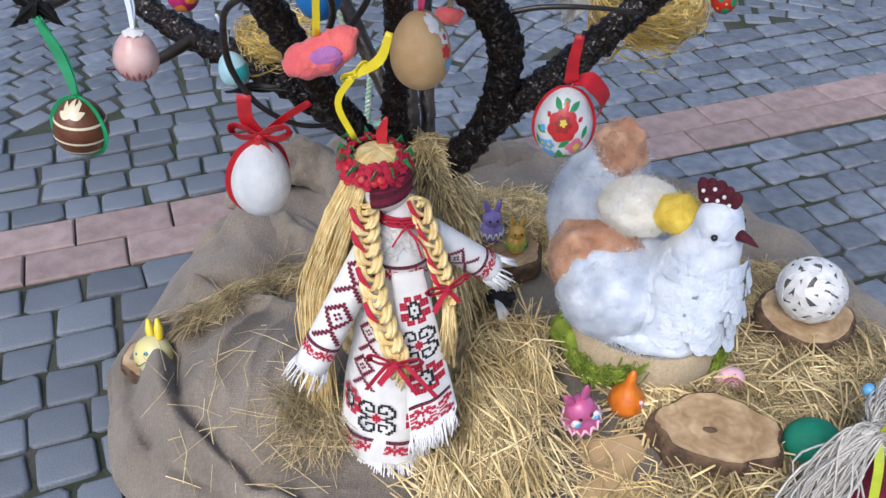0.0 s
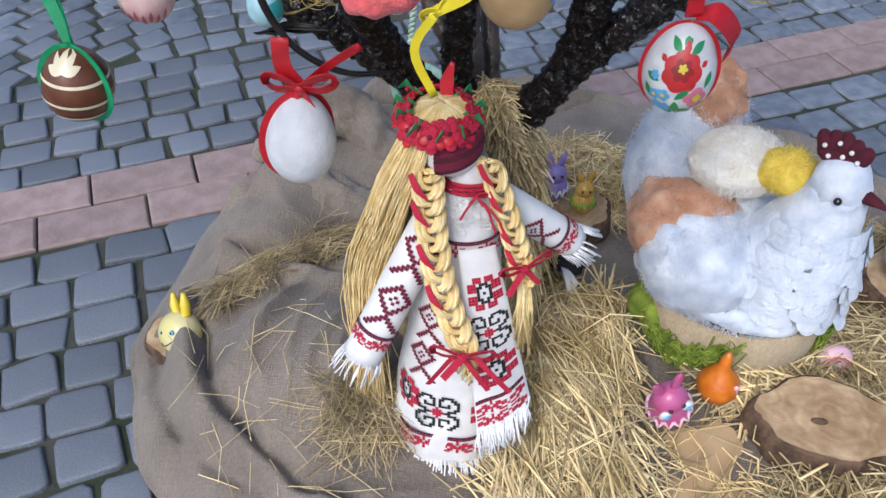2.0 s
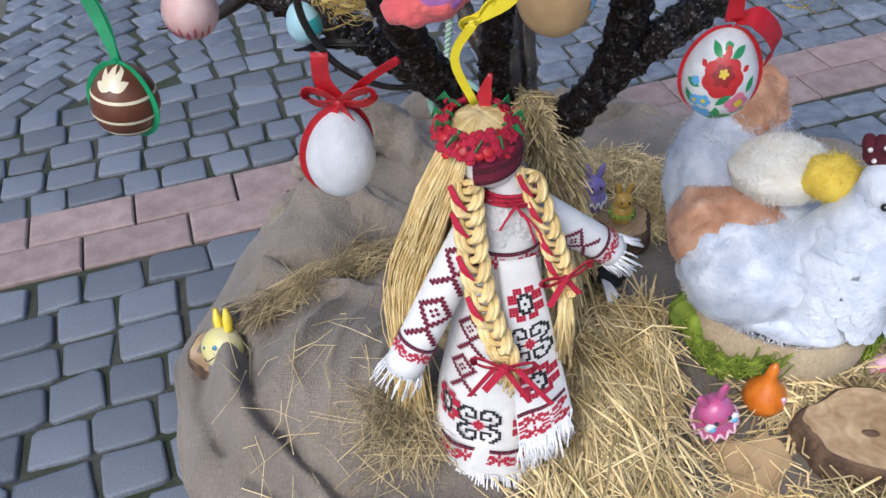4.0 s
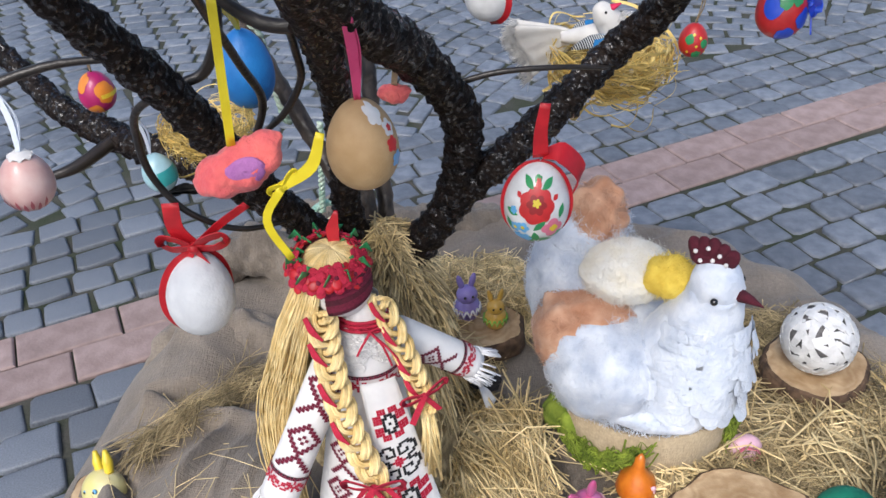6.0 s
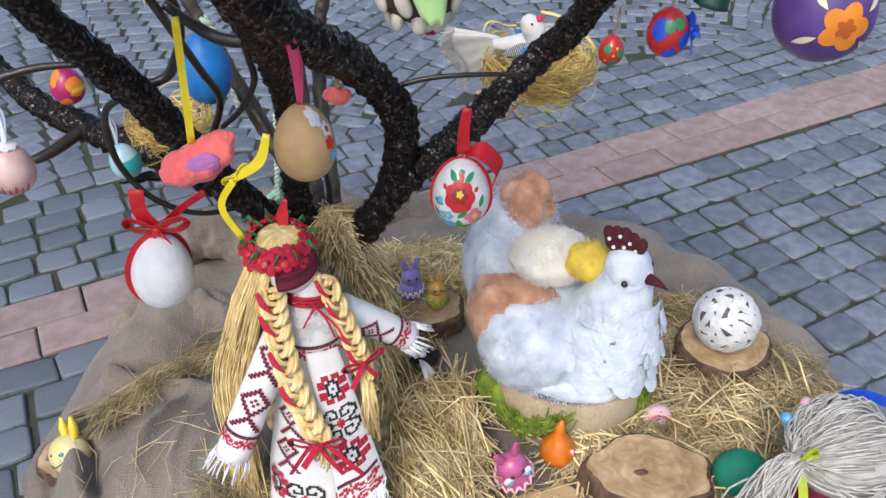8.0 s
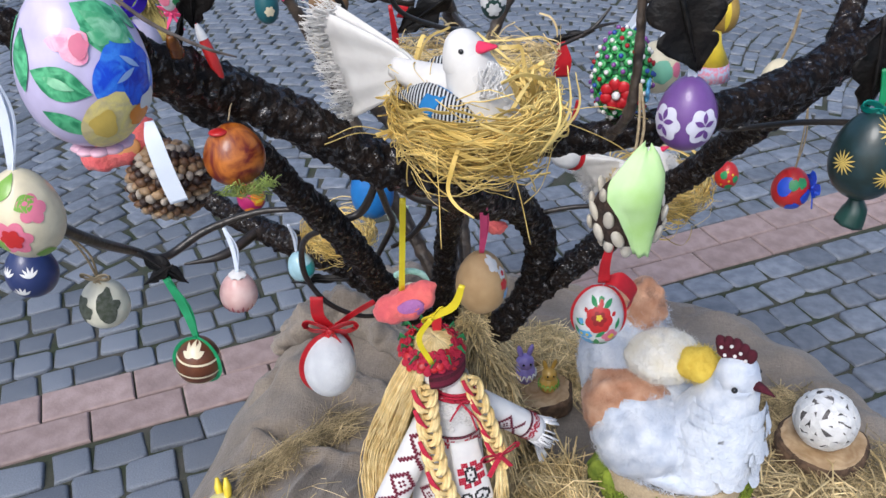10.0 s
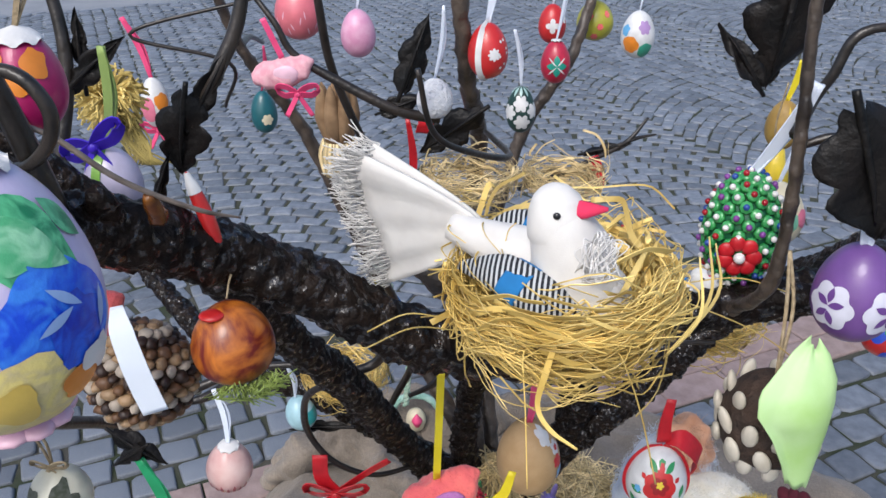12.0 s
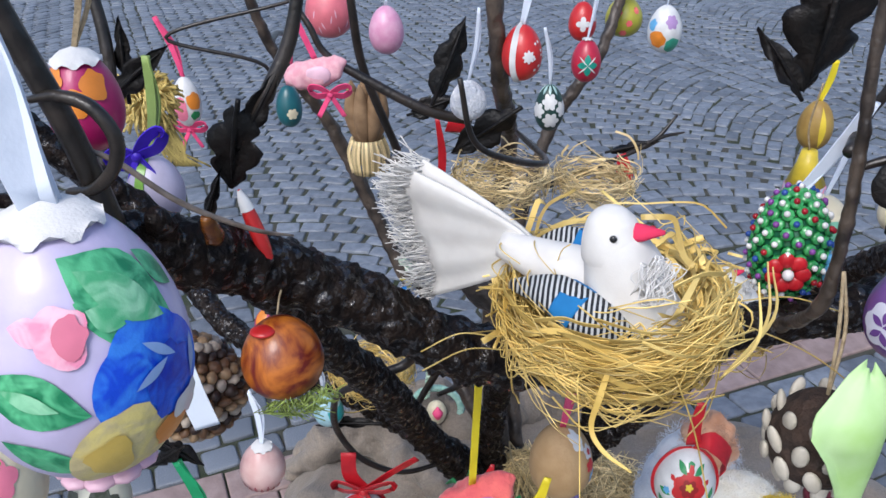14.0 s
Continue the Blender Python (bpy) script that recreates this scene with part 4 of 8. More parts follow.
def build_doll():
    bm = bmesh.new()
    base = Vector((0.02, 1.20, 0.078))
    zs = (0, 0.06, 0.14, 0.22, 0.30, 0.355, 0.40, 0.425, 0.45)
    rs = (0.082, 0.077, 0.068, 0.057, 0.047, 0.041, 0.038, 0.022, 0.02)
    A0 = 0.30

    def dress(u, z, off=0.0):
        r = float(np.interp(z, zs, rs)) + off
        r *= 1 + 0.035 * math.sin(u / 0.06 * 5 + 1) * max(0, 1 - z / 0.25)
        a = A0 + u / max(0.02, float(np.interp(z, zs, rs)))
        return base + Vector((r * math.sin(a) - 0.022 * (1 - z / 0.45), -r * math.cos(a) * 0.9, z))

    rings = []
    for i in range(25):
        z = 0.45 * i / 24
        rr = float(np.interp(z, zs, rs))
        rings.append([bm.verts.new(dress(rr * (2 * math.pi * k / 40), z)) for k in range(40)])
    for A, B in zip(rings, rings[1:]):
        for k in range(40):
            bm.faces.new((A[k], A[(k + 1) % 40], B[(k + 1) % 40], B[k]))

    # apron that swings out to one side
    def apron(u, v, off=0.0):
        w, t = u / 0.054 + 0.5, (0.356 - v) / 0.25
        x = (-0.006 + 0.030 * t) * (1 - w) + (0.034 + 0.052 * t) * w
        y = -0.046 - 0.040 * t + 0.034 * w * w * (0.4 + 0.6 * t) + 0.003 * math.sin(7 * w) * t
        return base + Vector((x, y - off, 0.356 - t * (0.262 - 0.032 * w)))

    front = [[bm.verts.new(apron(0.054 * (k / 10 - 0.5), 0.356 - 0.25 * j / 16, 0.001)) for k in range(11)] for j in range(17)]
    back = [[bm.verts.new(apron(0.054 * (k / 10 - 0.5), 0.356 - 0.25 * j / 16, -0.0015)) for k in range(11)] for j in range(17)]
    for j in range(16):
        for k in range(10):
            bm.faces.new((front[j][k], front[j + 1][k], front[j + 1][k + 1], front[j][k + 1]))
            bm.faces.new((back[j][k], back[j][k + 1], back[j + 1][k + 1], back[j + 1][k]))
        for k in (0, 10):
            bm.faces.new((front[j][k], front[j + 1][k], back[j + 1][k], back[j][k]))
    on = lambda off: (lambda u, v: dress(u, v, off))
    over = lambda u, v: apron(u, v, 0.002)
    stitch(bm, ROSE, over, 0.002, 0.322, 0.0040)
    stitch(bm, CURL, over, 0.000, 0.270, 0.0033)
    stitch(bm, ROSE, over, 0.002, 0.212, 0.0040)
    stitch(bm, FRIEZE, over, 0.0, 0.154, 0.0030, 17)
    stitch(bm, FRIEZE[::-1], over, 0.0, 0.128, 0.0030, 17)
    stitch(bm, FRIEZE, on(0.0026), -0.005, 0.060, 0.0036, 60)
    stitch(bm, CURL, on(0.0026), -0.034, 0.128, 0.0038)
    stitch(bm, ROSE, on(0.0026), -0.080, 0.138, 0.0040)
    stitch(bm, ROSE, on(0.0026), 0.030, 0.120, 0.0040)
    stitch(bm, DIAM, on(0.0026), -0.046, 0.265, 0.0036)
    stitch(bm, DIAM, on(0.0026), -0.056, 0.205, 0.0036)
    stitch(bm, FRIEZE, on(0.0026), 0.010, 0.362, 0.0028, 30)
    # lace collar of small rings
    r = random.Random(3)
    for _ in range(80):
        u, z = r.uniform(-0.035, 0.04), r.uniform(0.372, 0.428)
        c, q = dress(u, z, 0.002), r.uniform(0.003, 0.006)
        loop = [c + Vector((q * math.cos(t), -0.0008, q * math.sin(t))) for t in np.linspace(0, 6.283, 7)]
        tube(bm, loop, 0.0006, 4, mi=0, cap=False)

    # sleeves
    def arm(p, q, ra, rb, charts, cuff):
        p, q = base + Vector(p), base + Vector(q)
        d = (q - p)
        ln = d.length
        t = d / ln
        s = t.cross(Vector((0, -1, 0.35))).normalized()
        f = s.cross(t)
        if f.y > 0:
            f = -f

        def surf(u, v, off=0.0):
            k = max(0.0, min(1.0, v / ln))
            rad = ra + (rb - ra) * k + off
            a = u / (ra + (rb - ra) * k)
            return p + t * v + (s * math.sin(a) + f * math.cos(a)) * rad * Vector((1, 1, 1)).x

        rg = [[bm.verts.new(surf((ra + (rb - ra) * i / 12) * 2 * math.pi * k / 20, ln * i / 12)) for k in range(20)] for i in range(13)]
        for A, B in zip(rg, rg[1:]):
            for k in range(20):
                bm.faces.new((A[k], A[(k + 1) % 20], B[(k + 1) % 20], B[k]))
        bm.faces.new(rg[-1])
        bm.faces.new(rg[0][::-1])
        for chart, v0, px, wrap, u0 in charts:
            stitch(bm, chart, lambda u, v: surf(u, -v, 0.0016), u0, -v0, px, wrap)
        for k in range(46):
            a = r.uniform(-math.pi, math.pi)
            st = surf(a * rb, ln - 0.004, 0.0005)
            en = surf(a * rb * 1.1, ln + r.uniform(0.018, 0.028), 0.004 + r.uniform(-0.003, 0.004))
            tube(bm, [st, (st + en) / 2 + Vector((r.gauss(0, 0.0015), r.gauss(0, 0.0015), 0)), en], 0.0011, 4, mi=4)

    arm((-0.030, -0.012, 0.385), (-0.118, -0.072, 0.20), 0.024, 0.0235, [(DIAM, 0.020, 0.0042, None, -0.002), (DIAM, 0.092, 0.0042, None, -0.002), (FRIEZE, 0.165, 0.0026, 44, 0)], 0)
    arm((0.035, 0.01, 0.385), (0.122, 0.045, 0.305), 0.022, 0.020, [(DIAM, 0.03, 0.0030, None, 0.004), (FRIEZE, 0.088, 0.0024, 40, 0)], 0)

    # fringe of the hem and of the panel
    for k in range(210):
        u = r.uniform(-0.24, 0.24)
        a, b = dress(u, 0.012, 0.001), dress(u * 1.02, 0.0, 0.010 + r.uniform(-0.004, 0.012))
        b.z -= r.uniform(0.008, 0.026)
        tube(bm, [a, (a + b) / 2 + Vector((r.gauss(0, 0.002), -0.003, 0)), b], 0.0013, 4, mi=4)
    for k in range(90):
        u = r.uniform(-0.027, 0.027)
        a, b = apron(u, 0.112, 0.001), apron(u + r.gauss(0, 0.003), 0.082 + r.uniform(-0.010, 0.008), 0.006 + r.gauss(0, 0.004))
        tube(bm, [a, (a + b) / 2 + Vector((r.gauss(0, 0.002), -0.002, 0)), b], 0.0013, 4, mi=4)

    # head, face cloths, hair
    head = base + Vector((-0.022, 0.002, 0.474))
    blob(bm, head - Vector((0, 0, 0.006)), (0.035, 0.035, 0.034), 20, 14, 0)
    fd = Vector((math.sin(A0 + 0.25), -math.cos(A0 + 0.25), 0))
    fs_ = Vector((fd.y * -1, fd.x, 0))
    for j in range(7):
        zj = 0.016 - 0.0050 * j
        cr = 0.0030 + 0.0380 * math.sqrt(1 - (zj / 0.046) ** 2)
        pts = [head + fd * (cr * math.cos(a)) + fs_ * (cr * 0.94 * math.sin(a)) + Vector((0, 0, zj + 0.010 * a)) for a in np.linspace(-0.85, 0.75, 9)]
        strip(bm, pts, 0.007, (0, 0, 1), 3 if j % 3 else 5, 0.0012)
    for j in range(3):
        zc = 0.424 - 0.004 * j
        cr = float(np.interp(zc, zs, rs)) + 0.005
        pts = [base + Vector((cr * math.sin(a), -cr * 0.9 * math.cos(a), zc + 0.004 * math.cos(a))) for a in np.linspace(-1.6, 2.0, 13)]
        tube(bm, pts, 0.0022, 6, mi=1)
    top = head + Vector((-0.006, 0, 0.034))
    blob(bm, head + Vector((-0.006, 0.003, 0.006)), (0.037, 0.037, 0.034), 20, 14, 6)
    blob(bm, head + fd * 0.005 - Vector((0, 0, 0.008)), (0.0345, 0.0345, 0.036), 20, 14, 0)
    for k in range(900):
        a = r.uniform(-3.5, 0.1) if k % 3 else r.uniform(-3.0, -0.6)
        d = Vector((math.sin(a - 0.35), -math.cos(a - 0.35), 0))
        s0 = head + d * 0.026 + Vector((-0.008, 0, 0.014))
        s1 = head + d * (0.036 + r.uniform(0, 0.004)) + Vector((-0.012, 0, r.uniform(-0.022, -0.004)))
        s2 = head + d * (0.046 + r.uniform(0, 0.014)) + Vector((-0.030, 0.024 * max(0, -d.y), -0.09))
        s3 = base + Vector((-0.098 + d.x * 0.038 + r.gauss(0, 0.008), d.y * 0.030 + 0.026, 0.24 + r.gauss(0, 0.015)))
        s4 = base + Vector((-0.104 + d.x * 0.026 + r.gauss(0, 0.010), d.y * 0.030 - 0.012, r.uniform(0.035, 0.11)))
        if d.y > 0.75:
            s4 = s3 + Vector((0, 0, -0.05))
        tube(bm, spline([s0, s1, s2, s3, s4], 4), [0.0009, 0.0010, 0.0009, 0.0007], 4, mi=6)
    for k in range(240):
        a = r.uniform(-3.1, 3.1) + A0
        d = Vector((math.sin(a), -math.cos(a), 0))
        tube(bm, spline([top + Vector((0, 0, 0.006)), head + d * 0.024 + Vector((-0.006, 0, 0.036)), head + d * 0.036 + Vector((-0.006, 0, 0.024))], 4), 0.0014, 5, mi=6)

    def braid(pts, w, turns, tail):
        P = spline([base + Vector(p) for p in pts], 16)
        n = len(P)
        for k in range(3):
            for sub in range(10):
                q = []
                for i, p in enumerate(P):
                    th = turns * 2 * math.pi * i / n + k * 2 * math.pi / 3
                    o = Vector((math.cos(sub * 2.4) * w * 0.46 * math.sqrt(sub / 10), math.sin(sub * 2.4) * w * 0.34 * math.sqrt(sub / 10), 0))
                    q.append(p + Vector((w * math.sin(th), 0.7 * w * math.sin(2 * th), 0)) + o)
                tube(bm, q, w * 0.17, 5, mi=6)
        for f in (0.10, 0.26, 0.47, 0.68):
            i = int(f * n)
            c = P[i]
            strip(bm, spline([c + Vector((-w * 1.5, -w * 0.3, w * 1.3)), c + Vector((-w * 0.8, -w * 1.15, w * 0.4)), c + Vector((w * 0.1, -w * 1.2, -w * 0.7))], 4), [w * 0.5, w * 0.7, w * 0.2], (1, 0, 0.8), 1, 0.0006)
        for j in range(34):
            e = P[-1] + Vector((r.gauss(0, w * 0.7), r.gauss(0, w * 0.6), -r.uniform(0.6, 1.0) * tail))
            tube(bm, [P[-1] + Vector((r.gauss(0, w * 0.3), r.gauss(0, w * 0.3), 0.008)), (P[-1] + e) / 2 + Vector((r.gauss(0, w * 0.4), 0, 0)), e], 0.0017, 4, mi=6)
        return P[-1]

    e1 = braid([(-0.040, -0.036, 0.452), (-0.034, -0.056, 0.395), (-0.020, -0.074, 0.32), (0.006, -0.086, 0.247)], 0.0118, 3.4, 0.050)
    e2 = braid([(0.022, -0.014, 0.456), (0.044, -0.030, 0.40), (0.060, -0.038, 0.35), (0.068, -0.042, 0.315)], 0.0098, 2.8, 0.12)
    bow(bm, e1 + Vector((0, -0.015, 0.0)), 0.030, 1)
    bow(bm, e2 + Vector((0, -0.012, 0.03)), 0.024, 1, (0.8, 0.3, 0.3))
    for x0, dx in ((-0.010, -0.03), (0.0, 0.03), (0.015, 0.04)):
        strip(bm, spline([e1 + Vector((x0, -0.014, 0)), e1 + Vector((x0 + dx * 0.5, -0.018, -0.022)), e1 + Vector((x0 + dx, -0.016, -0.05))], 4), 0.006, (1, 0.3, 0), 1)

    bow(bm, base + Vector((0.012, -0.034, 0.424)), 0.010, 1, (1, 0.2, -0.25))
    for ex, ez in ((0.034, 0.386), (0.040, 0.398), (-0.004, 0.400)):
        tube(bm, spline([base + Vector((0.012, -0.036, 0.424)), base + Vector((0.012 + (ex - 0.012) * 0.6, -0.044, 0.412)), base + Vector((ex, -0.047, ez))], 4), 0.0014, 5, mi=1)
    # wreath of cloth roses
    wc = head + Vector((-0.010, -0.006, 0.029))
    tiltm = Euler((0.10, 0.08, 0)).to_matrix()
    for k in range(11):
        a = k * 2 * math.pi / 11 + r.gauss(0, 0.05)
        q = 0.037 + r.uniform(-0.001, 0.002)
        c = wc + tiltm @ Vector((q * math.cos(a), q * math.sin(a), r.uniform(-0.003, 0.004)))
        out = ((c - wc).normalized() + Vector((0, -0.15, 0.75))).normalized()
        s_ = out.orthogonal().normalized()
        t_ = out.cross(s_)
        rr = r.uniform(0.0160, 0.0185)
        for ring, (n, f, lift) in enumerate(((7, 0.62, 0.0), (5, 0.36, 0.16))):
            for j in range(n):
                b = j * 2 * math.pi / n + ring * 0.5 + k
                d = s_ * math.cos(b) + t_ * math.sin(b)
                e = out.cross(d)
                m = Matrix((d, e, (out + d * 0.35).normalized())).transposed()
                blob(bm, c + d * rr * f + out * rr * (lift + 0.06 * (j % 2)), (rr * 0.40, rr * 0.36, rr * 0.13), 8, 6, 1 if (j + ring) % 4 else 8, rot=m)
        blob(bm, c + out * rr * 0.22, (rr * 0.17,) * 3, 8, 6, 3)
        g = a + math.pi / 11
        c2 = wc + tiltm @ Vector((q * math.cos(g), q * math.sin(g), 0.006))
        o2 = (c2 - wc).normalized()
        for j in range(2):
            side = (-1, 1)[j]
            strip(bm, [c2 - o2 * 0.004, c2 + o2 * side * 0.007 + Vector((0, 0, 0.006)), c2 + o2 * side * 0.011 + Vector((r.gauss(0, 0.004), 0, 0.004 * side * -1))], [0.005, 0.010, 0.002], None, 7, 0.0006)
        for j in range(6):
            blob(bm, c2 + Vector((r.gauss(0, 0.004), r.gauss(0, 0.004), 0.003 + r.gauss(0, 0.003))), (0.0017,) * 3, 6, 5, 1)
    for k in range(40):
        a = k * 2 * math.pi / 40
        blob(bm, wc + tiltm @ Vector((0.036 * math.cos(a), 0.036 * math.sin(a), -0.004)), (0.0060, 0.0060, 0.0065), 8, 6, 5)
    strip(bm, spline([wc + Vector((0.008, 0.018, 0.0)), wc + Vector((0.006, 0.022, 0.024)), wc + Vector((0.012, 0.026, 0.046))], 4), [0.010, 0.015, 0.004], (1, 0.2, 0), 8)
    # the doll leans back against the trunk
    for v in bm.verts:
        k = max(0.0, (v.co.z - base.z) / 0.45)
        v.co += Vector((-0.007, 0.035, -0.0224)) * k
    bmesh.ops.recalc_face_normals(bm, faces=bm.faces)
    ob = part("cloth_doll", bm, [M_WHITE, M_STITCH, M_BTHREAD, M_WINE, mat("white_fringe", (0.82, 0.82, 0.82), (0.72, 0.72, 0.74), 90, 0.9, bump=0.2), M_MAROON, M_HAIR, P_GREEN, M_RED])
    for p in ob.data.polygons:
        if p.material_index in (1, 2, 3) and len(p.vertices) == 4 and p.area < 2e-5:
            p.use_smooth = False
    tagged(ob, "faceless cloth doll with long flax hair, red embroidery and rose wreath", "doll")


build_doll()


# ---- the felt hen in its round canvas tub ----
def build_hen():
    hen = new("felt_hen")
    hen.location = (0.40, 1.46, 0.06)
    tagged(hen, "white felted hen with rust patches sitting in a tub", "toy hen")
    o = -Vector(hen.location)
    r = random.Random(11)

    def add(name, bm, m, label=""):
        bmesh.ops.translate(bm, verts=bm.verts, vec=o)
        return part(name, bm, m, hen, label)

    bm = bmesh.new()
    blob(bm, (0.390, 1.455, 0.215), (0.146, 0.116, 0.092), 64, 40, 0, 0.10, 22)
    blob(bm, (0.399, 1.458, 0.186), (0.140, 0.138, 0.042), 64, 24, 0, 0.07, 26)
    blob(bm, (0.335, 1.410, 0.228), (0.092, 0.078, 0.082), 56, 36, 0, 0.12, 26)
    blob(bm, (0.440, 1.400, 0.255), (0.078, 0.066, 0.100), 48, 32, 0, 0.10, 30, Euler((0.15, 0.12, 0)).to_matrix())
    tube(bm, spline([(0.442, 1.405, 0.26), (0.452, 1.394, 0.31), (0.458, 1.386, 0.36), (0.460, 1.382, 0.395)], 6), [0.074, 0.062, 0.046, 0.034], 36, 0.10, 44)
    add("body", bm, M_COTTON)
    bm = bmesh.new()
    blob(bm, (0.460, 1.381, 0.398), (0.036, 0.034, 0.044), 32, 24, 0, 0.07, 60)
    add("head", bm, M_COTTON)
    bm = bmesh.new()
    blob(bm, (0.288, 1.462, 0.252), (0.062, 0.078, 0.066), 56, 36, 0, 0.16, 34)
    blob(bm, (0.318, 1.452, 0.288), (0.058, 0.056, 0.034), 40, 24, 0, 0.20, 40)
    add("rump", bm, M_RUST, "rust-brown felted rump")
    bm = bmesh.new()
    blob(bm, (0.300, 1.545, 0.28), (0.082, 0.066, 0.110), 48, 32, 0, 0.14, 30)
    blob(bm, (0.312, 1.552, 0.36), (0.064, 0.050, 0.080), 48, 32, 0, 0.16, 34)
    add("tail", bm, M_COTTON)
    bm = bmesh.new()
    blob(bm, (0.320, 1.542, 0.405), (0.043, 0.036, 0.060), 48, 32, 0, 0.28, 40)
    add("tail_tip", bm, M_RUST, "rust-coloured tail tip")
    # felt petals sewn over the breast and neck
    rows = 9
    for j in range(rows):
        for k in range(8):
            a = -0.95 + 2.5 * (k + 0.5 * (j % 2)) / 8 + r.gauss(0, 0.06)
            zz = 0.205 + 0.150 * j / rows
            rad = float(np.interp(zz, (0.20, 0.26, 0.31, 0.36), (0.079, 0.085, 0.074, 0.056)))
            cx = float(np.interp(zz, (0.20, 0.26, 0.36), (0.440, 0.444, 0.457)))
            d = Vector((math.sin(a), -math.cos(a) * 0.9, 0.12))
            c = Vector((cx, 1.397, zz)) + d * rad * 1.02
            l = r.uniform(0.026, 0.040)
            down = Vector((d.x * 0.12 + r.gauss(0, 0.16), d.y * 0.12, -1)).normalized()
            side = d.cross(down).normalized()
            bm = bmesh.new()
            grid = [[bm.verts.new(c + down * l * t + side * l * 0.52 * wd * q + d * (0.0010 + 0.003 * t * t - 0.003 * q * q + r.uniform(-0.0006, 0.0006))) for q in (-1, -0.4, 0.4, 1)] for t, wd in ((0, 0.55), (0.4, 0.95), (0.8, 0.9), (1.0, 0.5))]
            for A, B in zip(grid, grid[1:]):
                for i in range(3):
                    bm.faces.new((A[i], A[i + 1], B[i + 1], B[i]))
            add("felt_petal", bm, M_FEATHER)
    # teased cotton and wool fibres
    for nm, cc, rr, m, nn, ln in (("rust_fibre", (0.288, 1.462, 0.252), (0.063, 0.079, 0.067), M_RUST, 2600, 0.026), ("rust_fibre", (0.318, 1.452, 0.288), (0.059, 0.057, 0.035), M_RUST, 1400, 0.022), ("rust_fibre", (0.320, 1.542, 0.402), (0.043, 0.036, 0.060), M_RUST, 2400, 0.03), ("white_fibre", (0.312, 1.552, 0.36), (0.066, 0.052, 0.082), M_COTTON, 1500, 0.034), ("white_fibre", (0.390, 1.455, 0.215), (0.147, 0.117, 0.093), M_COTTON, 3600, 0.03), ("white_fibre", (0.335, 1.410, 0.228), (0.093, 0.079, 0.083), M_COTTON, 3200, 0.03), ("white_fibre", (0.300, 1.545, 0.29), (0.083, 0.067, 0.112), M_COTTON, 3000, 0.03), ("white_fibre", (0.399, 1.458, 0.186), (0.141, 0.139, 0.043), M_COTTON, 2200, 0.018)):
        V, Fc = [], []
        for k in range(nn):
            d = Vector((r.gauss(0, 1), r.gauss(-0.5, 1), r.gauss(0.2, 1))).normalized()
            p = Vector(cc) + Vector((d.x * rr[0], d.y * rr[1], d.z * rr[2])) + o
            w = Vector((r.gauss(0, 1), r.gauss(0, 1), r.gauss(-0.4, 1)))
            w = (w - d * w.dot(d)).normalized()
            l, b = r.uniform(0.4, 1.0) * ln, d.cross(w)
            cv = r.gauss(0, 0.3)
            i0 = len(V)
            for t, h, wd in ((0, -0.003, 0.0002), (0.4, 0.0006, 0.0004), (0.75, 0.0009, 0.00035), (1.0, r.uniform(-0.002, 0.003), 0.0001)):
                q = p + w * l * t + b * l * cv * t * t + d * h
                V += [q - b * wd, q + b * wd]
            Fc += [(i0 + i, i0 + i + 1, i0 + i + 3, i0 + i + 2) for i in (0, 2, 4)]
        tagged(raw(nm, V, Fc, m, hen, True), kind="stuff")
    for sx in (-1, 1):
        bm = bmesh.new()
        fwd = Vector((0.75, -0.66, 0))
        side = Vector((0.66, 0.75, 0)) * sx
        blob(bm, Vector((0.460, 1.378, 0.402)) + fwd * (0.012 if sx < 0 else 0.016) + side * 0.034 - Vector((0, 0.004, 0)), (0.0052,) * 3, 10, 8)
        add("eye", bm, M_DARK, "black bead eye")
    bm = bmesh.new()
    b0 = Vector((0.484, 1.360, 0.398))
    tube(bm, [b0, b0 + Vector((0.014, -0.010, -0.002)), b0 + Vector((0.027, -0.020, -0.006))], [0.010, 0.006, 0.0008], 8)
    add("beak", bm, M_MAROON, "dark maroon beak")
    bm = bmesh.new()
    cdir = Vector((0.8, -0.6, 0))
    c0 = Vector((0.450, 1.386, 0.432))
    for k in range(5):
        p = c0 + cdir * (k - 2) * 0.0105
        blob(bm, p + Vector((0, 0, 0.018 - 0.0035 * abs(k - 1.8))), (0.012, 0.008, 0.021), 10, 8, 0, rot=Euler((0, (k - 2) * 0.25, -0.64)).to_matrix())
    blob(bm, c0 + Vector((0, 0, 0.002)), (0.031, 0.011, 0.014), 14, 8, 0, rot=Euler((0, 0, -0.64)).to_matrix())
    comb = add("comb", bm, M_MAROON, "maroon felt comb sewn with pearls")
    for k, (a, z) in enumerate(((-0.020, 0.016), (-0.004, 0.026), (0.012, 0.020), (0.022, 0.010), (-0.012, 0.004), (0.004, 0.010))):
        bm = bmesh.new()
        blob(bm, c0 + cdir * a + Vector((-0.006, -0.008, z)), (0.0032,) * 3, 8, 6)
        bmesh.ops.translate(bm, verts=bm.verts, vec=o)
        part("pearl", bm, M_PEARL, comb)
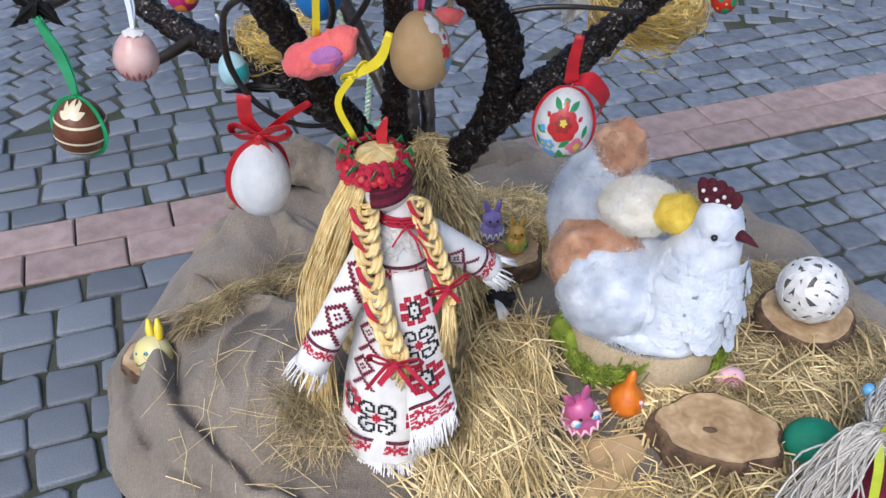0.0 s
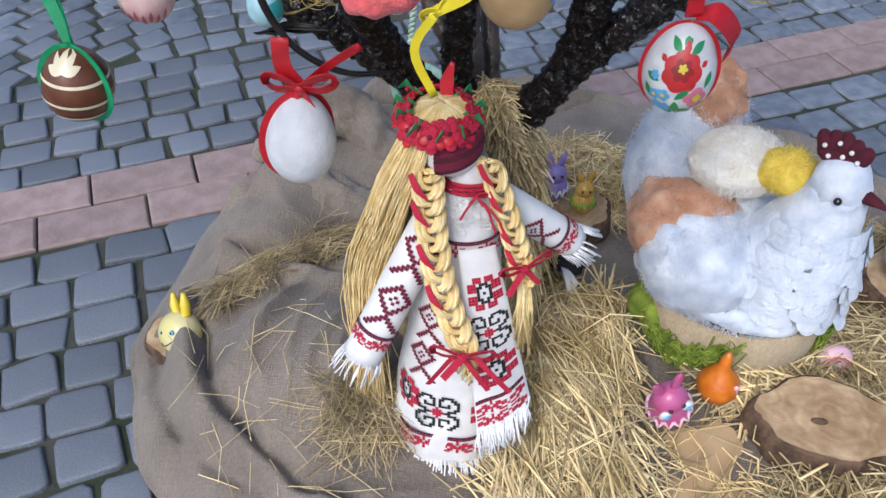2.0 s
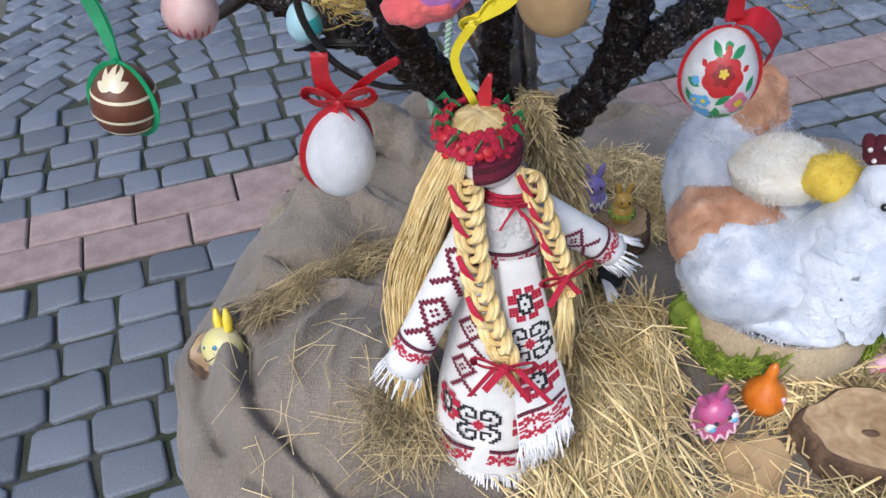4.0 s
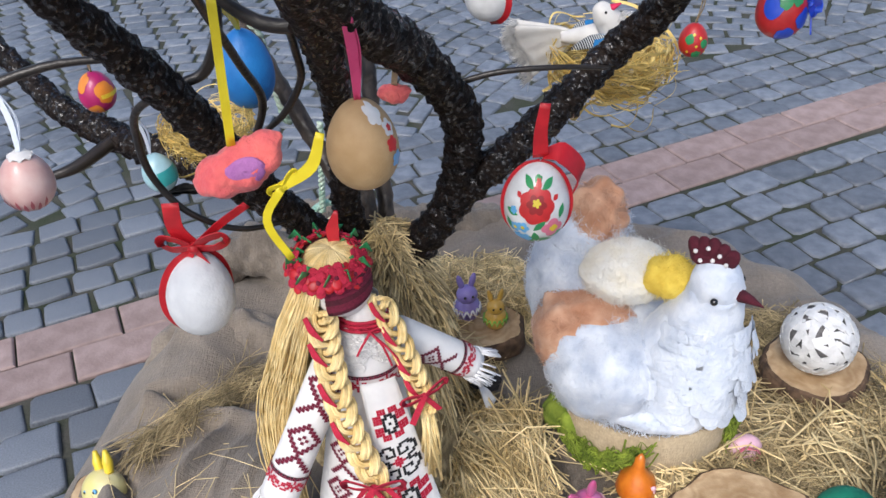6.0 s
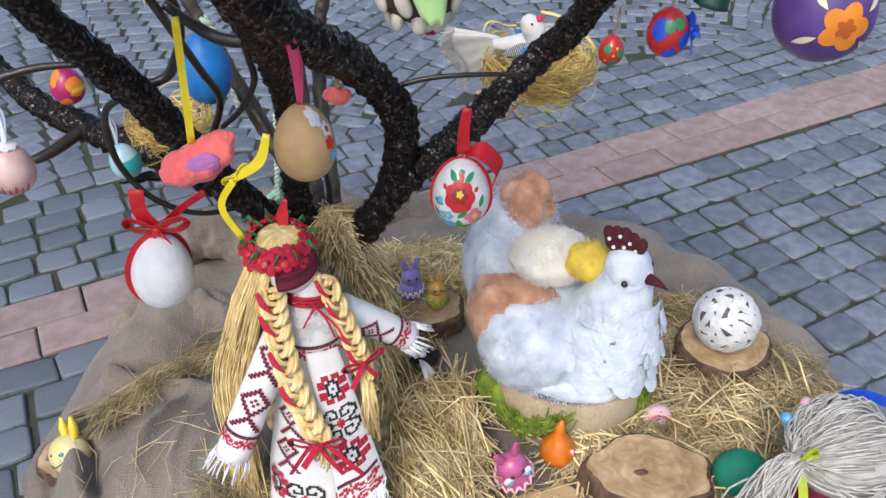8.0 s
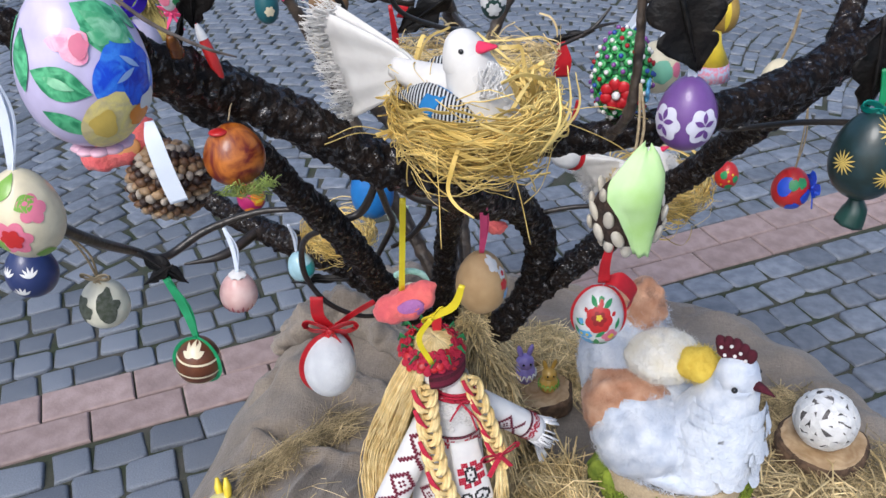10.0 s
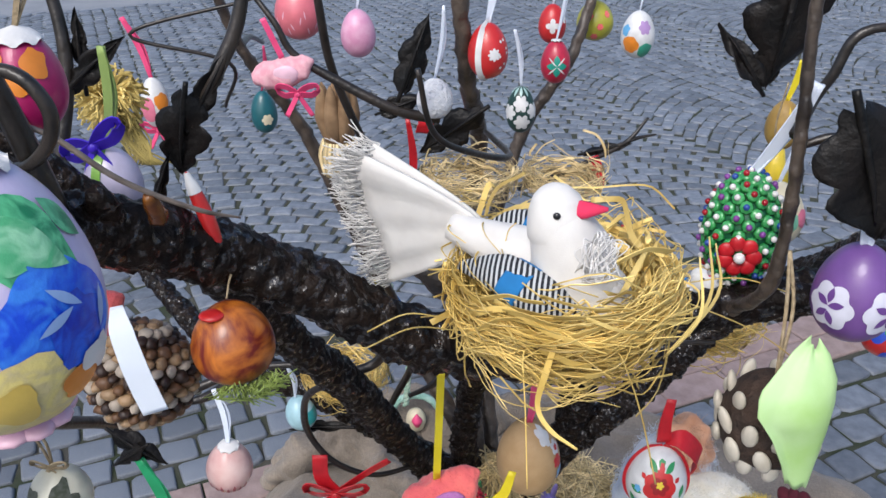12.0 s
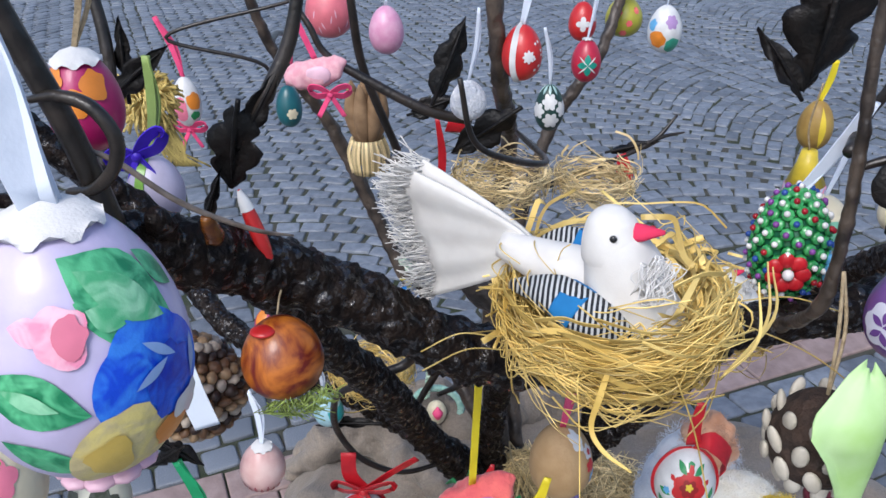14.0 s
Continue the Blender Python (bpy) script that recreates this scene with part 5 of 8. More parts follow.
    # green wool round the tub's rim
    for k, (a0, a1, n) in enumerate(((3.35, 4.25, 260), (5.55, 5.85, 120))):
        bm = bmesh.new()
        for j in range(n):
            a = r.uniform(a0, a1)
            pts = []
            for i in range(6):
                a += r.uniform(0.02, 0.10) * (1 if k == 0 else 0.3)
                pts.append((0.40 + (0.144 + r.gauss(0, 0.005)) * math.cos(a), 1.46 + (0.144 + r.gauss(0, 0.005)) * math.sin(a), (0.15 if k == 0 else 0.16 - 0.09 * i / 5) - 0.05 * (math.sin((a - a0) / (a1 - a0 + 0.3) * 3)) * (k == 0) + r.gauss(0, 0.010)))
            tube(bm, spline(pts, 4), r.uniform(0.0006, 0.0018), 4)
        for q, rr in ((0.05, 0.030), (0.18, 0.034), (0.34, 0.022)) if k == 0 else ():
            b = a0 + (a1 - a0) * q
            blob(bm, (0.40 + 0.140 * math.cos(b), 1.46 + 0.142 * math.sin(b), 0.128), (rr * 0.8, rr * 0.5, rr), 24, 14, 0, 0.45, 45)
        tagged(add("green_wool", bm, M_GREENWOOL, "wisp of bright green felting wool"), kind="stuff")
    # tub
    tub = new("canvas_tub")
    tub.location = (0.40, 1.46, 0.055)
    tagged(tub, "round tub covered in tan canvas with a rope foot", "tub")
    bm = bmesh.new()
    for (r0, z0), (r1, z1) in zip(((0.130, 0.0), (0.136, 0.04), (0.142, 0.112), (0.135, 0.116)), ((0.136, 0.04), (0.142, 0.112), (0.135, 0.116), (0.126, 0.05))):
        A = [bm.verts.new((r0 * math.cos(2 * math.pi * k / 64), r0 * math.sin(2 * math.pi * k / 64), z0)) for k in range(64)]
        B = [bm.verts.new((r1 * math.cos(2 * math.pi * k / 64), r1 * math.sin(2 * math.pi * k / 64), z1)) for k in range(64)]
        for k in range(64):
            bm.faces.new((A[k], A[(k + 1) % 64], B[(k + 1) % 64], B[k]))
    bmesh.ops.remove_doubles(bm, verts=bm.verts, dist=1e-5)
    part("wall", bm, M_CANVAS, tub)
    bm = bmesh.new()
    for k in range(2):
        q = [(0.133 * math.cos(t), 0.133 * math.sin(t), 0.006 + 0.0025 * math.sin(90 * t + k * math.pi)) for t in np.linspace(0, 2 * math.pi, 361)]
        q = [Vector(p) * 1.0 + Vector((0.0025 * math.cos(90 * t + k * math.pi) * math.cos(t), 0.0025 * math.cos(90 * t + k * math.pi) * math.sin(t), 0)) for p, t in zip(q, np.linspace(0, 2 * math.pi, 361))]
        tube(bm, q, 0.003, 5, cap=False)
    part("rope", bm, M_ROPE, tub, "twisted sisal rope round the foot")
    bm = bmesh.new()
    blob(bm, (-0.01, -0.137, 0.012), (0.004,) * 3, 8, 6)
    part("pearl", bm, M_PEARL, tub)
    # chick on the hen's back
    chick = new("felt_chick")
    chick.location = (0.36, 1.46, 0.30)
    tagged(chick, "cream felted chick with a yellow head on the hen's back", "toy chick")
    o2 = -Vector(chick.location)
    for nm, c, rr, m, f in (("body", (0.360, 1.478, 0.352), (0.066, 0.055, 0.046), M_BUFF, 0.12), ("head", (0.412, 1.432, 0.375), (0.037, 0.032, 0.031), M_YELLOW, 0.16)):
        bm = bmesh.new()
        blob(bm, Vector(c) + o2, rr, 28, 20, 0, f, 45)
        part(nm, bm, m, chick)
    bm = bmesh.new()
    blob(bm, Vector((0.438, 1.418, 0.374)) + o2, (0.021, 0.018, 0.013), 14, 10, 0, 0.05, 60)
    part("beak", bm, M_YELLOW, chick)
    for nm, cc, rr, m, nn in (("fluff", (0.360, 1.478, 0.352), (0.067, 0.056, 0.047), M_BUFF, 2200), ("fluff", (0.412, 1.432, 0.375), (0.037, 0.032, 0.031), M_YELLOW, 700)):
        V, Fc = [], []
        for k in range(nn):
            d = Vector((r.gauss(0, 1), r.gauss(-0.5, 1), r.gauss(0.5, 1))).normalized()
            p = Vector(cc) + Vector((d.x * rr[0], d.y * rr[1], d.z * rr[2])) + o2
            w = Vector((r.gauss(0, 1), r.gauss(0, 1), r.gauss(0, 1)))
            w = (w - d * w.dot(d)).normalized()
            l, b, i0 = r.uniform(0.008, 0.024), d.cross(w), len(V)
            for t, h, wd in ((0, -0.003, 0.0002), (0.5, 0.0008, 0.0004), (1.0, r.uniform(-0.001, 0.004), 0.0001)):
                q = p + w * l * t + d * h
                V += [q - b * wd, q + b * wd]
            Fc += [(i0 + i, i0 + i + 1, i0 + i + 3, i0 + i + 2) for i in (0, 2)]
        tagged(raw(nm, V, Fc, m, chick, True), kind="stuff")


build_hen()


# ---- sawn logs and the small things on the base ----
def log_slab(cx, cy, z, rx, ry, th, seed, label, notch=0.1):
    lg = new("log_slice")
    lg.location = (cx, cy, z - th)
    tagged(lg, label, "log slice", group="log slices")
    n = 56
    rr = []
    for k in range(n):
        a = 2 * math.pi * k / n
        rr.append(1 + notch * noise.noise(Vector((math.cos(a) * 1.6 + seed, math.sin(a) * 1.6, seed))) + 0.03 * noise.noise(Vector((math.cos(a) * 6, math.sin(a) * 6, seed))))
    bm = bmesh.new()
    rings = []
    for s in (0.0, 0.2, 0.4, 0.6, 0.8, 0.89, 0.91):
        rings.append([bm.verts.new((rx * s * rr[k] * math.cos(2 * math.pi * k / n), ry * s * rr[k] * math.sin(2 * math.pi * k / n), th + 0.0012 * noise.noise(Vector((s * 9, k * 0.3, seed))))) for k in range(n if s else 1)])
    for A, B in zip(rings, rings[1:]):
        for k in range(n):
            q = [A[k % len(A)], B[k], B[(k + 1) % n], A[(k + 1) % len(A)]]
            q = [v for j, v in enumerate(q) if v not in q[:j]]
            bm.faces.new(q)
    part("sawn_face", bm, M_RINGS, lg, "pale sawn face with growth rings")
    bm = bmesh.new()
    rg = []
    for z2, s in ((th + 0.0005, 0.905), (th - 0.003, 0.965), (th * 0.8, 1.0), (th * 0.5, 1.01), (th * 0.2, 1.0), (0, 0.97)):
        rg.append([bm.verts.new((rx * s * rr[k] * (1 + 0.035 * noise.noise(Vector((k * 0.9, z2 * 40, seed)))) * math.cos(2 * math.pi * k / n), ry * s * rr[k] * (1 + 0.035 * noise.noise(Vector((k * 0.9, z2 * 40, seed)))) * math.sin(2 * math.pi * k / n), z2)) for k in range(n)])
    for A, B in zip(rg, rg[1:]):
        for k in range(n):
            bm.faces.new((A[k], A[(k + 1) % n], B[(k + 1) % n], B[k]))
    bmesh.ops.recalc_face_normals(bm, faces=bm.faces)
    part("bark", bm, M_BARK, lg, "rough dark bark", smooth=False)
    return lg


def ring_wood():
    m = mat("ring_wood", (0.56, 0.41, 0.245), (0.36, 0.24, 0.125), 24, 0.82, bump=0.3, bscale=150)
    nt = m.node_tree
    w = nt.nodes.new("ShaderNodeTexWave")
    w.wave_type, w.rings_direction = "RINGS", "Z"
    w.inputs["Scale"].default_value, w.inputs["Distortion"].default_value, w.inputs["Detail Scale"].default_value = 16, 9.0, 2.0
    tc = nt.nodes.new("ShaderNodeTexCoord")
    nt.links.new(tc.outputs["Object"], w.inputs["Vector"])
    b = nt.nodes["Principled BSDF"]
    src = b.inputs["Base Color"].links[0].from_socket
    mx = nt.nodes.new("ShaderNodeMixRGB")
    mx.blend_type = "MULTIPLY"
    mx.inputs[2].default_value = (0.62, 0.50, 0.36, 1)
    mr = nt.nodes.new("ShaderNodeMapRange")
    mr.inputs[3].default_value, mr.inputs[4].default_value = 0.0, 0.40
    nt.links.new(w.outputs["Fac"], mr.inputs[0])
    nt.links.new(mr.outputs[0], mx.inputs[0])
    nt.links.new(src, mx.inputs[1])
    nt.links.new(mx.outputs[0], b.inputs["Base Color"])
    return m


M_RINGS = ring_wood()
slab = log_slab(0.502, 1.238, 0.122, 0.104, 0.070, 0.06, 2.3, "broad sawn log slice with dark bark lying in straw", 0.2)
bm = bmesh.new()
blob(bm, (-0.016, -0.008, 0.0605), (0.011, 0.006, 0.002), 12, 6, 0, 0.3, 90)
part("knot_hole", bm, M_BARK, slab, "dark knot hole")
log_slab(0.70, 1.535, 0.113, 0.088, 0.082, 0.055, 5.1, "round log slice under the white ball", 0.12)
log_slab(0.145, 1.643, 0.118, 0.082, 0.068, 0.04, 8.4, "small log slice carrying two bunny figures", 0.1)
log_slab(-0.445, 1.325, 0.06, 0.05, 0.05, 0.055, 3.7, "small log slice at the rim of the burlap", 0.15)


def white_ball():
    bm = bmesh.new()
    blob(bm, (0, 0, 0), (0.0550,) * 3, 40, 28)
    ob = part("decorated_ball", bm, mat("ball_groove", (0.16, 0.15, 0.15), (0.05, 0.05, 0.05), 60, 0.8))
    ob.location = (0.692, 1.532, 0.1690)
    tagged(ob, "white papier ball with dark crackled leaf relief", "ball")
    r = random.Random(4)
    for k in range(150):
        bm = bmesh.new()
        z = 1 - 2 * (k + 0.5) / 150
        a = k * 2.39996
        d = Vector((math.sqrt(1 - z * z) * math.cos(a), math.sqrt(1 - z * z) * math.sin(a), z))
        t = d.orthogonal().normalized()
        t.rotate(Matrix.Rotation(r.uniform(0, 6.28), 3, d))
        s = d.cross(t)
        l = r.uniform(0.017, 0.026)
        pts = []
        for i in range(5):
            q = (i - 2) / 2
            p = (d + t * q * l / 0.056 + s * 0.35 * l / 0.056 * (q * q - 0.3)).normalized() * (0.0554 + 0.0016 * (1 - q * q) + 0.0008 * (k % 3))
            pts.append(p)
        strip(bm, pts, [0.004, 0.010, 0.0125, 0.010, 0.004], pts[2].cross(pts[3] - pts[1]), 0, 0.0006)
        part("relief_leaf", bm, P_WHITE, ob, smooth=False)


white_ball()


def bunny(x, y, z, s, m, turn, label, trim=None, ears=True):
    bm = bmesh.new()
    blob(bm, (0, 0, s * 0.42), (s * 0.36, s * 0.33, s * 0.42), 18, 12, 0, 0.05, 40)
    ob = part("bunny_figure", bm, m)
    ob.matrix_world = pose(x, y, z, 0, 0, turn)
    tagged(ob, label, "bunny figure", group="small bunny figures")
    bm = bmesh.new()
    blob(bm, (0, -s * 0.04, s * 0.92), (s * 0.29, s * 0.27, s * 0.27), 16, 12)
    head = part("head", bm, m, ob)
    for sx in (-1, 1):
        bm = bmesh.new()
        blob(bm, (sx * s * 0.16, 0, s * 1.30), (s * 0.09, s * 0.06, s * 0.27), 10, 8, 0, rot=Euler((0, sx * 0.25, 0)).to_matrix())
        part("ear", bm, m, ob)
        bm = bmesh.new()
        blob(bm, (sx * s * 0.11, -s * 0.28, s * 0.98), (s * 0.04,) * 3, 8, 6)
        part("eye", bm, M_DARK, head)
    if trim:
        bm = bmesh.new()
        for k in range(14):
            a = k * 2 * math.pi / 14
            tube(bm, [(s * 0.36 * math.cos(a), s * 0.33 * math.sin(a), s * 0.55), (s * 0.385 * math.cos(a + 0.2), s * 0.355 * math.sin(a + 0.2), s * 0.35), (s * 0.36 * math.cos(a + 0.4), s * 0.33 * math.sin(a + 0.4), s * 0.55)], s * 0.03, 5)
        part("lace_trim", bm, trim, ob)
    return ob


bunny(0.122, 1.652, 0.118, 0.066, paint("violet_glaze", (0.26, 0.20, 0.50)), 15, "violet bunny figure with a white lace skirt", P_WHITE)
bunny(0.172, 1.628, 0.118, 0.056, paint("mustard_glaze", (0.55, 0.33, 0.06)), 10, "mustard-yellow bunny figure with a green leafy collar", P_LGREEN)
ob = bunny(0.300, 1.240, 0.080, 0.064, paint("rose_glaze", (0.50, 0.07, 0.20), c2=(0.42, 0.12, 0.28)), 25, "pink bunny figure with blue eyes leaning in the straw", P_LPINK)
ob.matrix_world = pose(0.300, 1.245, 0.082, 10, -18, 25)
ob.scale = (1.28,) * 3
for sx in (-1, 1):
    bm = bmesh.new()
    blob(bm, (sx * 0.012, -0.0155, 0.053), (0.0075, 0.004, 0.0075), 10, 8)
    part("eye_white", bm, P_WHITE, ob)
    bm = bmesh.new()
    blob(bm, (sx * 0.012, -0.0192, 0.053), (0.004, 0.002, 0.004), 10, 8)
    part("iris", bm, P_SKY, ob)

# orange pear-shaped figure
bm = bmesh.new()
P = [(0, 0, 0), (0, 0, 0.006), (0, 0, 0.022), (0, 0, 0.040), (0, 0, 0.052), (0, 0, 0.066), (0.001, 0, 0.082), (0.002, 0, 0.092)]
tube(bm, P, [0.012, 0.024, 0.030, 0.026, 0.015, 0.0085, 0.007, 0.002], 20)
ob = part("orange_figure", bm, paint("orange_glaze", (0.68, 0.20, 0.015), c2=(0.55, 0.13, 0.01)))
ob.location = (0.368, 1.296, 0.074)
tagged(ob, "glossy orange pear-shaped figure standing in straw", "figurine")
for k in range(3):
    bm = bmesh.new()
    blob(bm, (0.020, -0.014 - 0.002 * k, 0.022 + 0.009 * k), (0.0045, 0.003, 0.0045), 8, 6)
    part("painted_dot", bm, P_LPINK, ob)

# cream bunny egg at the rim
bm = bmesh.new()
blob(bm, (0, 0, 0.032), (0.036, 0.030, 0.034), 22, 14)
ob = part("bunny_egg", bm, paint("cream_yellow", (0.66, 0.60, 0.36), c2=(0.62, 0.56, 0.20), scale=18))
ob.matrix_world = pose(-0.415, 1.285, 0.062, -20, -25, -20)
tagged(ob, "cream and yellow painted bunny egg resting on burlap", "painted egg")
for sx in (-1, 1):
    bm = bmesh.new()
    tube(bm, spline([(0.010 + sx * 0.010, 0.004, 0.058), (0.012 + sx * 0.012, 0.004, 0.076), (0.014 + sx * 0.012, 0.004, 0.094)], 4), [0.007, 0.008, 0.003], 8)
    part("ear", bm, P_YEL, ob, "yellow ear")
    bm = bmesh.new()
    blob(bm, (0.006 + sx * 0.011, -0.026, 0.042), (0.004, 0.003, 0.004), 8, 6)
    part("eye", bm, P_SKY, ob)
    bm = bmesh.new()
    blob(bm, (0.006 + sx * 0.011, -0.0285, 0.042), (0.002, 0.0015, 0.002), 8, 6)
    part("pupil", bm, M_DARK, ob)
bm = bmesh.new()
tube(bm, spline([(-0.020, -0.022, 0.030), (-0.004, -0.031, 0.022), (0.014, -0.028, 0.028)], 5), 0.0008, 5)
part("mouth", bm, M_DARK, ob)

# rose-painted egg by the tub
bm = bmesh.new()
blob(bm, (0, 0, 0.020), (0.026, 0.020, 0.020), 18, 12)
ob = part("rose_egg", bm, P_LPINK)
ob.location = (0.545, 1.375, 0.072)
tagged(ob, "small pale pink egg wrapped like a rosebud", "egg")
for k in range(5):
    bm = bmesh.new()
    a = k * 1.25
    strip(bm, spline([(0.018 * math.cos(a + q), -0.0185 + 0.004 * abs(q), 0.020 + 0.015 * math.sin(a + q)) for q in (-0.6, 0, 0.6)], 3), 0.006, (0, -1, 0.3), 0, 0.0008)
    part("petal_line", bm, P_PINK, ob)

# dark bird figure by the doll's hand
bm = bmesh.new()
blob(bm, (0, 0, 0.016), (0.028, 0.018, 0.016), 16, 10, 0, 0.1, 60)
tube(bm, [(0.015, 0, 0.024), (0.026, 0, 0.034), (0.034, -0.002, 0.036)], [0.009, 0.009, 0.001], 8)
ob = part("stork_figure", bm, M_BTHREAD)
ob.matrix_world = pose(0.150, 1.49, 0.105, 0, 0, -30)
tagged(ob, "small black and white bird figure lying on burlap", "bird figure")
bm = bmesh.new()
for k in range(9):
    tube(bm, spline([(0.0, -0.016, 0.022), (0.018, -0.020 - 0.002 * k, 0.024), (0.034, -0.022 - 0.003 * k, 0.010 - 0.001 * k)], 4), 0.0016, 5)
part("wing_fringe", bm, P_WHITE, ob)

# grey-haired yarn doll at the front corner
bm = bmesh.new()
r = random.Random(9)
HB = Vector((0.742, 1.175, 0.235))
blob(bm, HB, (0.072, 0.07, 0.066), 24, 16, 0, 0.06, 30)
for k in range(170):
    a = r.uniform(0, 6.283)
    e = r.uniform(-0.3, 1.4)
    d0 = Vector((math.cos(a) * math.cos(e), math.sin(a) * math.cos(e), math.sin(e)))
    q = [HB + d0 * 0.073, HB + (d0 + Vector((-0.6, -0.1, 0))).normalized() * 0.076, HB + Vector((-0.068, -0.02, 0.0)) + Vector((r.gauss(0, 0.008), r.gauss(0, 0.008), r.gauss(0, 0.010)))]
    tube(bm, spline(q, 4), r.uniform(0.0012, 0.002), 4, mi=0)
for k in range(160):
    s = HB + Vector((-0.068, -0.02, 0.0)) + Vector((r.gauss(0, 0.006), r.gauss(0, 0.006), r.gauss(0, 0.006)))
    q = [s, s + Vector((-0.03 + r.gauss(0, 0.010), -0.02, 0.006 + r.gauss(0, 0.008))), s + Vector((-0.055 + r.gauss(0, 0.016), -0.04 + r.gauss(0, 0.012), -0.05)), s + Vector((-0.075 + r.gauss(0, 0.022), -0.055 + r.gauss(0, 0.016), -0.125 + r.gauss(0, 0.012)))]
    tube(bm, spline(q, 4), r.uniform(0.0012, 0.002), 4, mi=0)
bow(bm, HB + Vector((-0.070, -0.030, 0.004)), 0.028, 1, (0.3, -0.3, 1))
strip(bm, spline([HB + Vector((-0.07, -0.035, 0.0)), HB + Vector((-0.066, -0.055, -0.03)), HB + Vector((-0.060, -0.07, -0.085))], 5), 0.012, (1, -0.3, 0), 1)
tube(bm, spline([HB + Vector((-0.01, 0.0, -0.03)), HB + Vector((-0.01, 0.01, -0.10)), (0.735, 1.185, 0.07)], 5), [0.05, 0.06, 0.075], 20, mi=2)
blob(bm, (0.645, 1.238, 0.105), (0.045, 0.04, 0.042), 22, 14, 3)
strip(bm, spline([HB + Vector((-0.02, 0.05, 0.045)), HB + Vector((0.03, 0.06, 0.05)), HB + Vector((0.08, 0.05, 0.04))], 5), 0.018, (0, 0, 1), 4)
blob(bm, HB + Vector((-0.035, 0.06, 0.03)), (0.010,) * 3, 10, 8, 5)
blob(bm, HB + Vector((-0.062, 0.05, 0.01)), (0.010,) * 3, 10, 8, 6)
ob = part("yarn_doll", bm, [mat("grey_yarn", (0.52, 0.50, 0.46), (0.40, 0.38, 0.35), 60, 0.9, bump=0.3, rnd=0.15), mat("lime_ribbon", (0.45, 0.55, 0.03), rough=0.5), M_WINE, mat("green_cloth", (0.01, 0.22, 0.13), (0.008, 0.17, 0.10), 40, 0.75), P_BLUE, P_LPINK, P_SKY])
tagged(ob, "yarn doll with a grey ponytail, lime ribbon and green sleeve", "doll")


